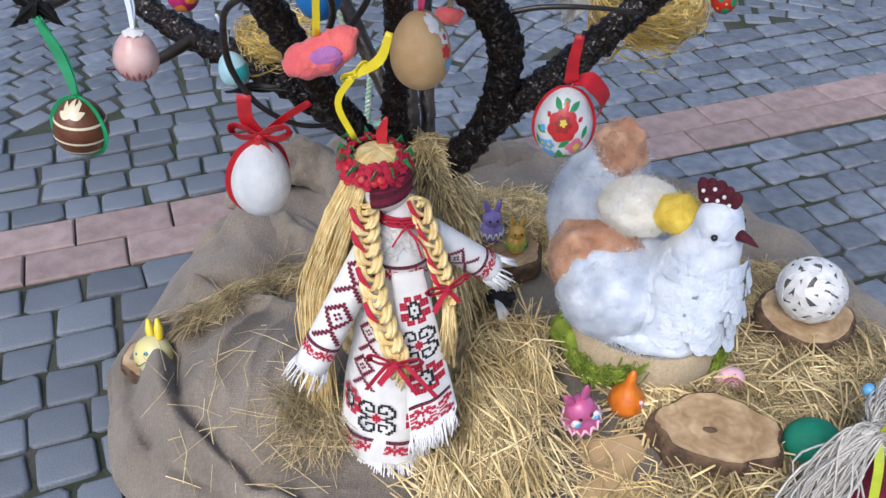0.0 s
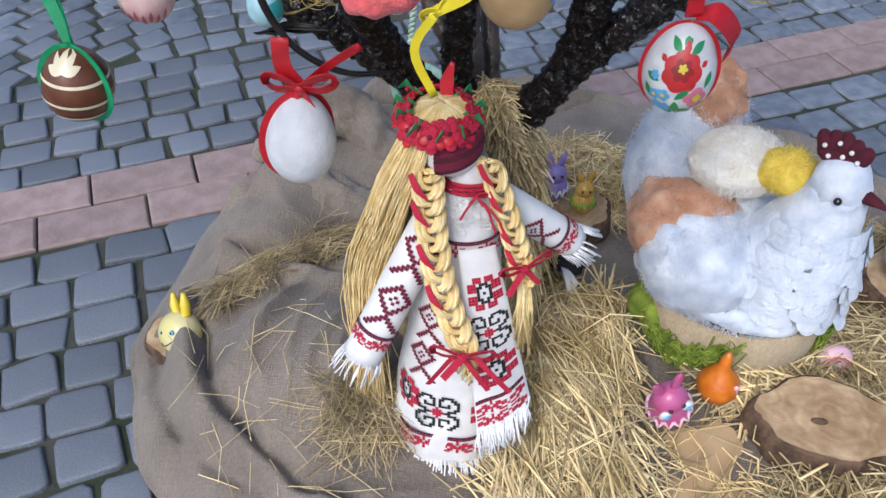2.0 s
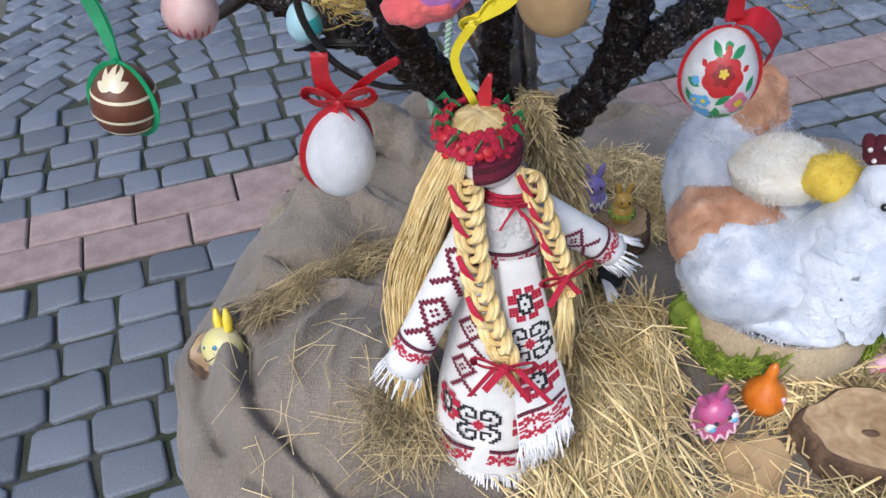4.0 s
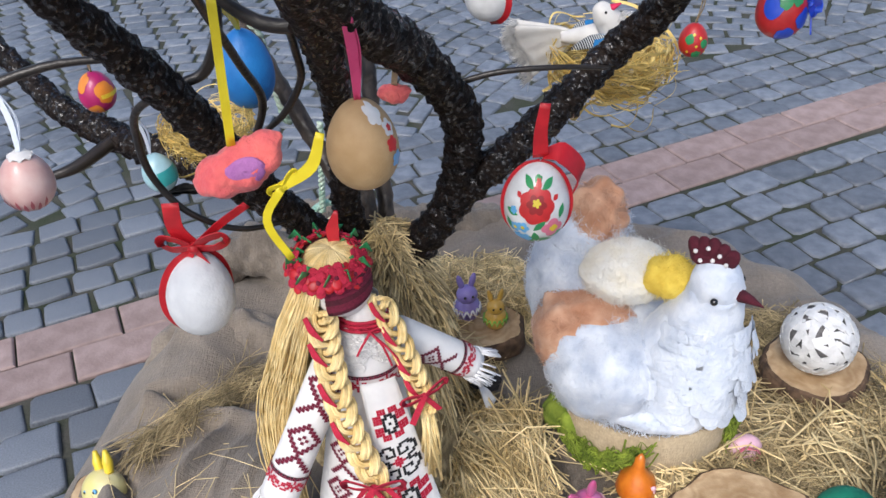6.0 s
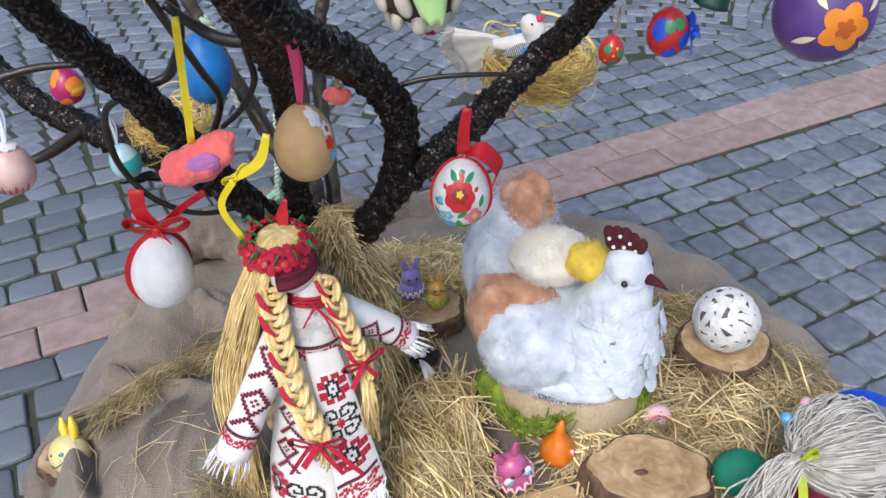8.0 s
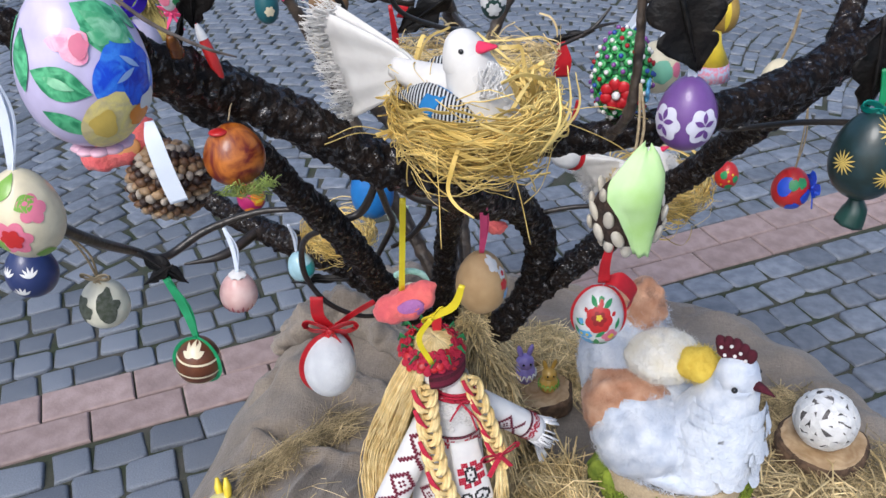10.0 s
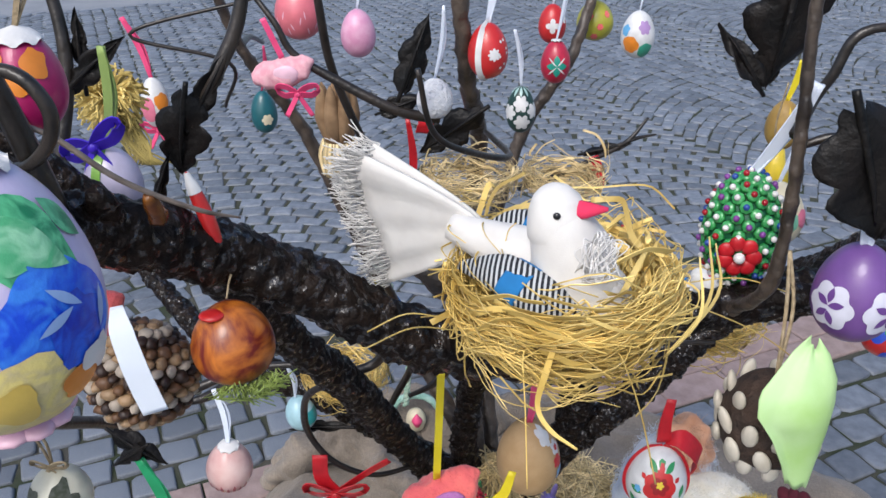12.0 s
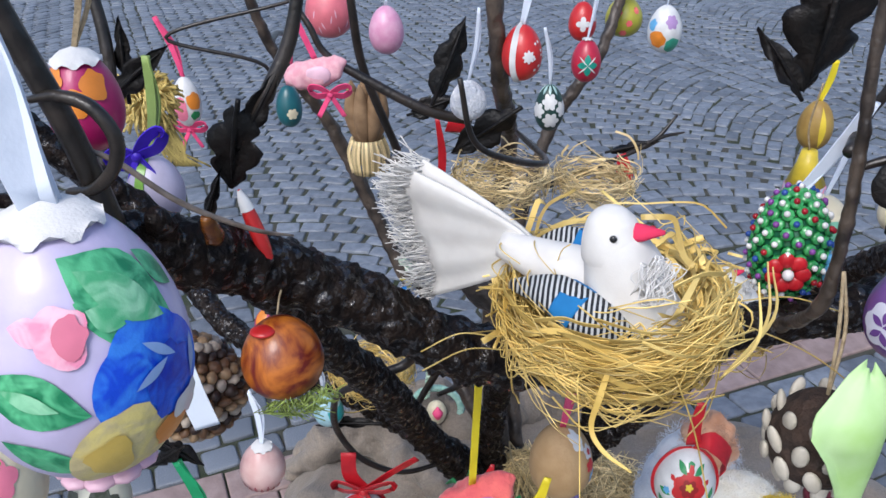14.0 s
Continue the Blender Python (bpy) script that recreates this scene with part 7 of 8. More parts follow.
for k in range(150):
    z = 1 - 2 * (k + 0.5) / 150
    p = e.at(k * 2.39996, z * 0.035, 0.0012)
    d = Vector((p.x, p.y, p.z * 0.4)).normalized()
    s = d.orthogonal().normalized()
    t = d.cross(s)
    bm = bmesh.new()
    tube(bm, [p - d * 0.0008, p + d * 0.0012], [0.0043, 0.0034], 8)
    sequin = part("sequin", bm, M_SEQUIN, e.ob)
    bm = bmesh.new()
    blob(bm, p + d * 0.0022, (0.0019,) * 3, 8, 6)
    part("bead", bm, M_BEADS[k % 4 if r.random() < 0.8 else 0], sequin)
bm = bmesh.new()
for k in range(7):
    a = k * 2 * math.pi / 7
    blob(bm, (0.008 * math.cos(a) - 0.002, -0.0235, 0.008 * math.sin(a) - 0.008), (0.0048, 0.002, 0.0048), 10, 6)
fl = part("cloth_flower", bm, M_RED, e.ob, "red flower with a pearl")
bm = bmesh.new()
blob(bm, (-0.002, -0.026, -0.008), (0.0034,) * 3, 10, 8)
part("pearl", bm, M_PEARL, fl)
bm = bmesh.new()
for k in range(6):
    a = k * 2 * math.pi / 6
    blob(bm, (0.0205, -0.008 + 0.006 * math.cos(a), -0.008 + 0.006 * math.sin(a)), (0.002, 0.004, 0.004), 8, 6)
part("cloth_flower", bm, P_SKY, e.ob, "blue flower")

# purple egg with white lace roses
e = Egg("egg", (0.208, 0.862, 1.078), 0.043, 0.056, paint("plum", (0.16, 0.07, 0.27)), "plum-purple egg with white lacework roses", -12, ribbon=R_WHITE, rw=0.009, top=(0.205, 0.87, 1.14))
for lo in (-0.75, 0.65, 2.1, 3.6):
    e.patch([(flower(0.0125, 6, 0.2), lo, -0.002)], paint("lace_white", (0.66, 0.66, 0.76)), "lace_rose", 0.0005)
    e.patch([(leaf(0.008, 0.0018, a), lo, -0.002 + 0.002 * math.sin(a)) for a in (0.3, 1.5, 2.7, 3.9, 5.1)], paint("plum_line", (0.13, 0.05, 0.24)), "lace_gap", 0.0009)

# dark egg with straw stars
e = Egg("egg", (0.357, 0.915, 1.024), 0.056, 0.076, paint("dark_teal", (0.012, 0.035, 0.04), c2=(0.008, 0.02, 0.018)), "dark teal egg with golden straw stars and green bow", ribbon=R_GREEN, rw=0.006, top=(0.355, 0.92, 1.09))
for lo, z in ((0.25, -0.006), (-1.0, 0.0), (0.3, 0.026), (1.6, -0.004)):
    e.patch([(leaf(0.010, 0.0007, a), lo, z) for a in np.linspace(0, 6.283, 15)[:-1]], paint("straw_gold", (0.62, 0.46, 0.12)), "straw_star")
bm = bmesh.new()
bow(bm, (0, -0.004, 0.038), 0.012)
part("bow", bm, mat("teal_ribbon", (0.0, 0.20, 0.16), rough=0.45), e.ob)
bm = bmesh.new()
tube(bm, spline([(0, 0, -0.036), (0.002, 0, -0.048), (0.0, 0, -0.060)], 4), [0.004, 0.010, 0.012], 8)
part("tassel", bm, P_DKGREEN, e.ob, "dark green tassel")

# purple egg with an orange flower
e = Egg("egg", (0.408, 0.868, 0.981), 0.060, 0.070, paint("violet", (0.10, 0.05, 0.22), c2=(0.07, 0.03, 0.16)), "violet egg with an orange straw flower and white bow", ribbon=R_WHITE, rw=0.011, top=(0.420, 0.885, 1.065))
e.patch([(flower(0.0145, 5, 0.3), 0.05, -0.004)], P_ORANGE, "painted_flower")
e.patch([(flower(0.006, 5, 0.4), 0.05, -0.004)], paint("dark_orange", (0.45, 0.10, 0.01)), "painted_flower", 0.0009)
e.patch([(leaf(0.014, 0.002, a), 0.05 + 0.55 * math.cos(a), -0.004 + 0.014 * math.sin(a)) for a in (0.6, 2.4, 3.6, 5.6)], P_CREAM, "straw_leaf")
bm = bmesh.new()
bow(bm, (0, -0.004, 0.036), 0.010)
part("bow", bm, R_WHITE, e.ob)

# smaller eggs, one by one
e = Egg("egg", (-0.127, 1.427, 0.700), 0.070, 0.104, mat("blue_foil", (0.02, 0.20, 0.55), (0.015, 0.15, 0.45), 30, 0.5), "plain bright blue egg hung on a yellow ribbon", ribbon=R_YEL, rw=0.007, top=(-0.125, 1.36, 0.80))
e = Egg("egg", (-0.332, 1.460, 0.662), 0.048, 0.056, P_MAGENTA, "magenta and yellow egg on a wire loop", ribbon=R_TWINE, rw=0.0025, top=(-0.33, 1.42, 0.76))
e.patch([(brush(0.013, 2), 0.9, 0.004), (brush(0.010, 3), -0.6, 0.016), (brush(0.010, 4), 0.1, -0.020)], P_ORANGE)
e.band(-0.003, 0.002, P_YEL, l0=0.6, l1=2.4)
e = Egg("egg", (-0.229, 1.345, 0.608), 0.042, 0.052, paint("powder_blue", (0.38, 0.60, 0.66)), "powder-blue egg with a teal band", ribbon=R_WHITE, rw=0.004, top=(-0.235, 1.33, 0.69), lean=(0, -12))
e.band(-0.012, 0.006, paint("aqua", (0.05, 0.38, 0.38)), l0=0.3, l1=2.2)
e = Egg("egg", (0.437, 1.575, 0.662), 0.040, 0.049, P_RED, "small red egg with green leaves and yellow dots", ribbon=R_TWINE, rw=0.002, top=(0.437, 1.55, 0.74))
e.patch([(brush(0.006, k), lo, z) for k, lo, z in ((1, -0.5, 0.006), (2, 0.6, 0.0), (3, 0.1, -0.014))], P_GREEN)
e.patch([(flower(0.002, 4), lo, z) for lo, z in ((-0.2, 0.012), (0.3, 0.008), (0.0, -0.002), (-0.6, -0.010), (0.8, -0.012))], P_YEL, off=0.0009)
e = Egg("egg", (0.425, 1.245, 0.818), 0.047, 0.056, P_RED, "red egg mottled with blue and green, tied with blue ribbon", ribbon=R_TWINE, rw=0.002, top=(0.425, 1.25, 0.92))
e.patch([(brush(0.010, 5), -0.7, 0.008), (brush(0.009, 6), 0.75, -0.004), (brush(0.008, 7), 0.0, -0.018)], P_BLUE)
e.patch([(brush(0.006, 8), -0.2, 0.012), (brush(0.006, 9), 0.4, 0.014)], P_GREEN, off=0.0008)
bm = bmesh.new()
bow(bm, (0.022, -0.01, 0.006), 0.016, 0, (0, 1, 0.2))
part("bow", bm, P_BLUE, e.ob)
e = Egg("egg", (0.476, 1.135, 0.988), 0.047, 0.055, paint("brick_red", (0.40, 0.05, 0.03)), "brick-red egg with fine white scratchwork", ribbon=R_TWINE, rw=0.002, top=(0.472, 1.11, 1.06))
e.patch([(leaf(0.009, 0.0008, a), lo, 0.004) for lo in (-0.6, 0.4) for a in np.linspace(0, 6.283, 9)[:-1]], P_CREAM, "scratched_star")
e = Egg("egg", (-0.206, 0.738, 1.058), 0.046, 0.062, P_CREAM, "cream egg painted with red and green posies", ribbon=R_WHITE, rw=0.006, top=(-0.21, 0.75, 1.15))
e.patch([(flower(0.012, 6), 0.05, -0.006), (flower(0.009, 5), 0.8, 0.010)], P_PINK)
e.patch([(flower(0.007, 6), 0.05, -0.006)], P_RED, off=0.0009)
e.patch([(leaf(0.014, 0.005, a), lo, z) for a, lo, z in ((0.3, 0.3, 0.012), (2.4, -0.2, -0.016), (-0.4, 0.5, -0.020), (1.2, -0.2, 0.016))], P_LGREEN)
e = Egg("egg", (-0.352, 0.922, 0.884), 0.049, 0.056, P_NAVY, "navy blue egg with white wax ornaments", ribbon=R_WHITE, rw=0.003, top=(-0.350, 0.915, 0.965))
e.patch([(leaf(0.010, 0.0012, a), lo, z) for lo, z in ((0.0, -0.014), (0.5, 0.004), (-0.5, 0.004)) for a in (0.6, 1.1, 1.6, 2.1, 2.6)], P_WHITE, "wax_line")
e = Egg("egg", (-0.381, 1.832, 0.860), 0.047, 0.078, P_TEAL, "dark teal pointed egg with golden flower", ribbon=R_PINK, rw=0.004, top=(-0.36, 1.80, 0.98))
e.patch([(flower(0.010, 6), 0.5, -0.008)], P_CREAM)
e = Egg("egg", (0.050, 1.560, 0.953), 0.041, 0.066, P_DKGREEN, "dark green egg with white lace flowers", ribbon=R_WHITE, rw=0.004, top=(0.040, 1.55, 1.06))
e.patch([(flower(0.011, 6, 0.35), lo, z) for lo, z in ((0.0, 0.012), (0.1, -0.012), (-0.9, 0.0), (1.0, 0.002))], P_WHITE)
e.patch([(leaf(0.012, 0.002, 1.57), k * 0.7, 0.020) for k in range(9)], paint("pale_mint", (0.40, 0.58, 0.55)))
e = Egg("egg", (-0.213, 1.464, 1.100), 0.060, 0.070, paint("raspberry", (0.66, 0.16, 0.20)), "raspberry egg with fine white scratches", ribbon=R_WHITE, rw=0.004, up=0.08)
e.patch([(leaf(0.010, 0.0008, 1.4 + 0.3 * (k % 3)), -1.2 + 0.24 * k, -0.024 + 0.006 * (k % 4)) for k in range(11)], P_LPINK, "scratch")
e = Egg("egg", (-0.170, 1.605, 1.043), 0.050, 0.068, paint("soft_pink", (0.70, 0.38, 0.52), c2=(0.64, 0.28, 0.44), scale=90), "soft pink glittered egg", ribbon=R_WHITE, rw=0.004, up=0.09)
e = Egg("egg", (0.012, 1.305, 1.092), 0.042, 0.058, P_RED, "red egg with white bands and dotted rosette", ribbon=R_WHITE, rw=0.008, up=0.09)
bm = bmesh.new()
strip(bm, [e.at(-0.45, z, 0.0008) for z in np.linspace(0.028, -0.028, 14)], 0.006, None)
part("white_band", bm, P_WHITE, e.ob)
e.patch([(flower(0.0065, 8, 0.4), 0.35, 0.0)], P_WHITE)
e.patch([(flower(0.0015, 5), 0.9 + 0.25 * math.cos(k), 0.014 * math.sin(k * 1.1)) for k in range(7)], P_WHITE)
e = Egg("egg", (0.090, 1.505, 1.031), 0.038, 0.056, paint("crimson", (0.48, 0.015, 0.05)), "crimson egg with green cross and white lines", ribbon=R_WHITE, rw=0.003, up=0.09)
e.patch([(leaf(0.013, 0.004, a), 0.05, -0.002) for a in (0, 1.57, 3.14, 4.71)], paint("emerald", (0.02, 0.30, 0.22)))
e.patch([(leaf(0.015, 0.0009, a), 0.05, -0.002) for a in (0.78, 2.36, 3.93, 5.5)], P_WHITE, off=0.0009)
e.lace(P_WHITE, 0.1)
e = Egg("egg", (0.087, 1.567, 1.064), 0.037, 0.052, P_RED, "red egg with white pressed leaf shapes", ribbon=R_WHITE, rw=0.003, up=0.08)
e.patch([(flower(0.009, 4, 0.5), 0.0, 0.0), (flower(0.006, 4, 0.5), 1.0, 0.008)], P_WHITE)
e = Egg("egg", (0.156, 1.720, 1.037), 0.056, 0.060, paint("olive", (0.42, 0.40, 0.04)), "olive-yellow egg with coral dots", ribbon=R_TWINE, rw=0.003, up=0.09)
e.patch([(flower(0.005, 6), lo, z) for lo, z in ((-0.4, 0.010), (0.2, -0.004), (-0.1, -0.018), (0.7, 0.012))], P_CORAL)
e = Egg("egg", (0.257, 1.972, 0.962), 0.062, 0.086, P_WHITE, "white egg with coloured panels", ribbon=R_WHITE, rw=0.003, up=0.12)
e.patch([(brush(0.014, 2), -0.6, -0.012)], P_ORANGE)
e.patch([(brush(0.013, 3), 0.45, -0.022)], paint("sea_green", (0.05, 0.34, 0.22)))
e.patch([(flower(0.012, 6), 0.3, 0.016)], paint("mauve", (0.42, 0.26, 0.52)))
e.patch([(brush(0.009, 6), -1.0, 0.010)], P_SKY)
e = Egg("egg", (-0.355, 1.352, 1.022), 0.033, 0.060, P_WHITE, "white egg with red ribbon lattice and frill foot", ribbon=R_PINK, rw=0.006, top=(-0.375, 1.35, 1.115))
e.patch([(brush(0.012, 4), -0.3, -0.004)], P_PINK)
e.patch([(brush(0.009, 7), 0.9, 0.004)], P_ORANGE)
e.patch([(brush(0.005, 9), 0.9, -0.012)], P_GREEN)
bm = bmesh.new()
bow(bm, (0, -0.004, -0.031), 0.016)
part("bow", bm, R_PINK, e.ob)
e = Egg("egg", (-0.240, 1.005, 1.072), 0.042, 0.052, paint("pale_lilac", (0.50, 0.46, 0.60)), "pale lilac egg with lime band and violet bow", ribbon=mat("lime_band", (0.30, 0.42, 0.12), rough=0.5), rw=0.006, up=0.07)
bm = bmesh.new()
strip(bm, [e.at(-0.15, z, 0.0008) for z in np.linspace(0.026, -0.026, 14)], 0.006, None)
part("lime_band", bm, P_LGREEN, e.ob)
bm = bmesh.new()
bow(bm, (-0.004, -0.010, 0.028), 0.020, 0, (0.9, 0, 0.45))
part("bow", bm, R_BLUE, e.ob, "violet satin bow")
e = Egg("egg", (-0.039, 1.280, 1.051), 0.038, 0.042, mat("white_yarn", (0.80, 0.80, 0.80), (0.66, 0.68, 0.72), 120, 0.95, bump=0.8, bscale=300), "white yarn egg with pink edge", ribbon=R_WHITE, rw=0.003, up=0.07)
e = Egg("egg", (-0.186, 0.842, 1.188), 0.036, 0.050, P_MAGENTA, "magenta egg with golden leaf spots", ribbon=R_TWINE, rw=0.003, up=0.05)
e.patch([(brush(0.006, k), lo, z) for k, lo, z in ((2, -0.5, 0.012), (3, 0.3, 0.004), (4, 0.0, -0.014), (6, 0.9, 0.010))], P_ORANGE)
e.lace(mat("fluffy_white", (0.80, 0.80, 0.80), rough=0.9), 0.3)
e = Egg("egg", (0.163, 1.395, 0.793), 0.056, 0.066, P_WHITE, "white egg with a red ribbon band", ribbon=M_RED, rw=0.006, up=0.04)
bm = bmesh.new()
strip(bm, [e.at(0.8, z, 0.0008) for z in np.linspace(0.033, -0.033, 14)], 0.010, None)
part("ribbon_band", bm, M_RED, e.ob)
e = Egg("egg", (0.400, 1.30, 0.935), 0.042, 0.052, P_CREAM, "cream egg wrapped in woven straw", ribbon=R_TWINE, rw=0.003, up=0.06)
e = Egg("egg", (0.372, 1.500, 0.955), 0.044, 0.066, mat("golden_straw", (0.42, 0.28, 0.07), (0.30, 0.18, 0.04), 40, 0.5), "golden straw egg with a yellow band", ribbon=R_YEL, rw=0.008, up=0.05)
e.patch([(leaf(0.05, 0.004, -1.57), 0.1, 0.026)], P_YEL)
e = Egg("egg", (0.205, 0.99, 1.063), 0.040, 0.046, P_CREAM, "cream egg with sea-green and red dabs", up=0.05, ribbon=R_WHITE, rw=0.003)
e.patch([(brush(0.009, 2), 0.1, 0.002), (brush(0.006, 5), -0.8, 0.006)], paint("jade", (0.20, 0.50, 0.34)))
e.patch([(brush(0.006, 3), 0.9, 0.002)], P_PINK)
e = Egg("egg", (-0.121, 0.862, 1.116), 0.0085, 0.046, P_RED, "slim red and white capsule ornament", lean=(0, -16), cat="ornament")
e.band(0.010, 0.021, P_WHITE, off=0.0004)


# ---- raffia nests and stuffed doves ----
def nest(c, R, seed, n=700, m=None, label="loose nest of golden raffia resting on a branch"):
    r = random.Random(seed)
    bm = bmesh.new()
    for k in range(n):
        t = r.random()
        q = R * (0.45 + 0.55 * math.sin(min(1, t * 1.1) * 1.57)) * r.uniform(0.92, 1.05)
        z0 = R * (-0.46 + 0.54 * t)
        if k % 5 == 0:
            q, z0 = R * r.uniform(0.60, 0.85), R * r.uniform(-0.25, 0.05)
        a = r.uniform(0, 6.283)
        da = r.uniform(0.5, 1.9)
        tilt, ph = r.gauss(0, 0.34 if k % 3 == 0 else 0.16) * R, r.uniform(0, 6.283)
        w1, w2 = r.gauss(0, 0.06) * R, r.gauss(0, 0.07) * R
        pts = []
        for i in range(6):
            b = a + da * i / 5
            rr = q + w1 * math.sin(i * 1.3)
            pts.append((rr * math.cos(b), rr * math.sin(b), z0 + tilt * math.sin(b + ph) + w2 * math.sin(i * 1.7)))
        if r.random() < 0.16:
            tg = Vector((-math.sin(b), math.cos(b), r.uniform(-0.3, 0.5))) + Vector((math.cos(b), math.sin(b), 0)) * r.uniform(0.1, 0.6)
            pts.append(tuple(Vector(pts[-1]) + tg * R * r.uniform(0.2, 0.55)))
        strip(bm, spline(pts, 3), r.choice((0.0004, 0.0005, 0.0006, 0.0008, 0.0012, 0.0022, 0.0038)) * R / 0.07, Vector((math.cos(b) * 0.6, math.sin(b) * 0.6, r.uniform(0.3, 1.2))), 0, 0.0002)
    ob = new("nest")
    ob.location = c
    tagged(part("raffia_weave", bm, m or M_RAFFIA, ob), kind="stuff")
    return tagged(ob, label, "nest", group="nests in the tree")


main = nest((0.063, 0.866, 1.076), 0.058, 3, 1500)
bm = bmesh.new()
strip(bm, spline([(-0.006, -0.056, 0.002), (-0.011, -0.064, -0.012), (-0.014, -0.067, -0.028), (-0.008, -0.074, -0.036), (0.004, -0.082, -0.040)], 6), [0.0022, 0.0034, 0.0024, 0.0022, 0.0010], (1, 0.3, 0), 0, 0.0003)
part("hanging_strand", bm, M_RAFFIA, main, "long pale raffia strand")
for x, y, zz in ((0.060, -0.04, 0.048), (0.066, -0.03, 0.040), (0.054, -0.052, 0.044)):
    bm = bmesh.new()
    strip(bm, spline([(0.045, -0.05, -0.01), (x * 1.04, y - 0.006, zz * 0.4), (x, y, zz)], 6), [0.0012, 0.0016, 0.0006], (1, 0.2, 0), 0, 0.0002)
    part("stray_strand", bm, M_RAFFIA, main)
for k, (a, l, dz) in enumerate(((-0.15, 0.06, -0.04), (0.2, 0.05, -0.01), (-2.7, 0.05, 0.004), (-2.5, 0.06, 0.012), (-1.9, 0.02, -0.06), (-1.2, 0.02, -0.055))):
    p = Vector((0.066 * math.cos(a), 0.066 * math.sin(a), -0.005))
    e = Vector((math.cos(a), math.sin(a), 0)) * l + Vector((0.01, 0, dz))
    bm = bmesh.new()
    tube(bm, spline([p * 0.9, p, p + e * 0.5 + Vector((0, 0, 0.006)), p + e], 6), 0.0004, 4)
    part("stray_strand", bm, M_RAFFIA, main)


def striped_cloth():
    m = mat("striped_weave", (0.05, 0.06, 0.09), (0.03, 0.035, 0.05), 60, 0.9, bump=0.3, bscale=900)
    nt = m.node_tree
    w = nt.nodes.new("ShaderNodeTexWave")
    w.bands_direction = "X"
    w.inputs["Scale"].default_value, w.inputs["Distortion"].default_value = 120, 1.2
    tc = nt.nodes.new("ShaderNodeTexCoord")
    nt.links.new(tc.outputs["Object"], w.inputs["Vector"])
    rp = nt.nodes.new("ShaderNodeValToRGB")
    rp.color_ramp.interpolation = "CONSTANT"
    rp.color_ramp.elements[0].color = (0.012, 0.014, 0.02, 1)
    rp.color_ramp.elements[1].position, rp.color_ramp.elements[1].color = 0.55, (0.50, 0.52, 0.52, 1)
    nt.links.new(w.outputs["Fac"], rp.inputs[0])
    nt.links.new(rp.outputs[0], nt.nodes["Principled BSDF"].inputs["Base Color"])
    return m


M_STRIPE = striped_cloth()
M_LINEN = mat("white_linen", (0.70, 0.685, 0.65), (0.62, 0.60, 0.57), 50, 0.9, bump=0.10, bscale=1300, sheen=0.1)


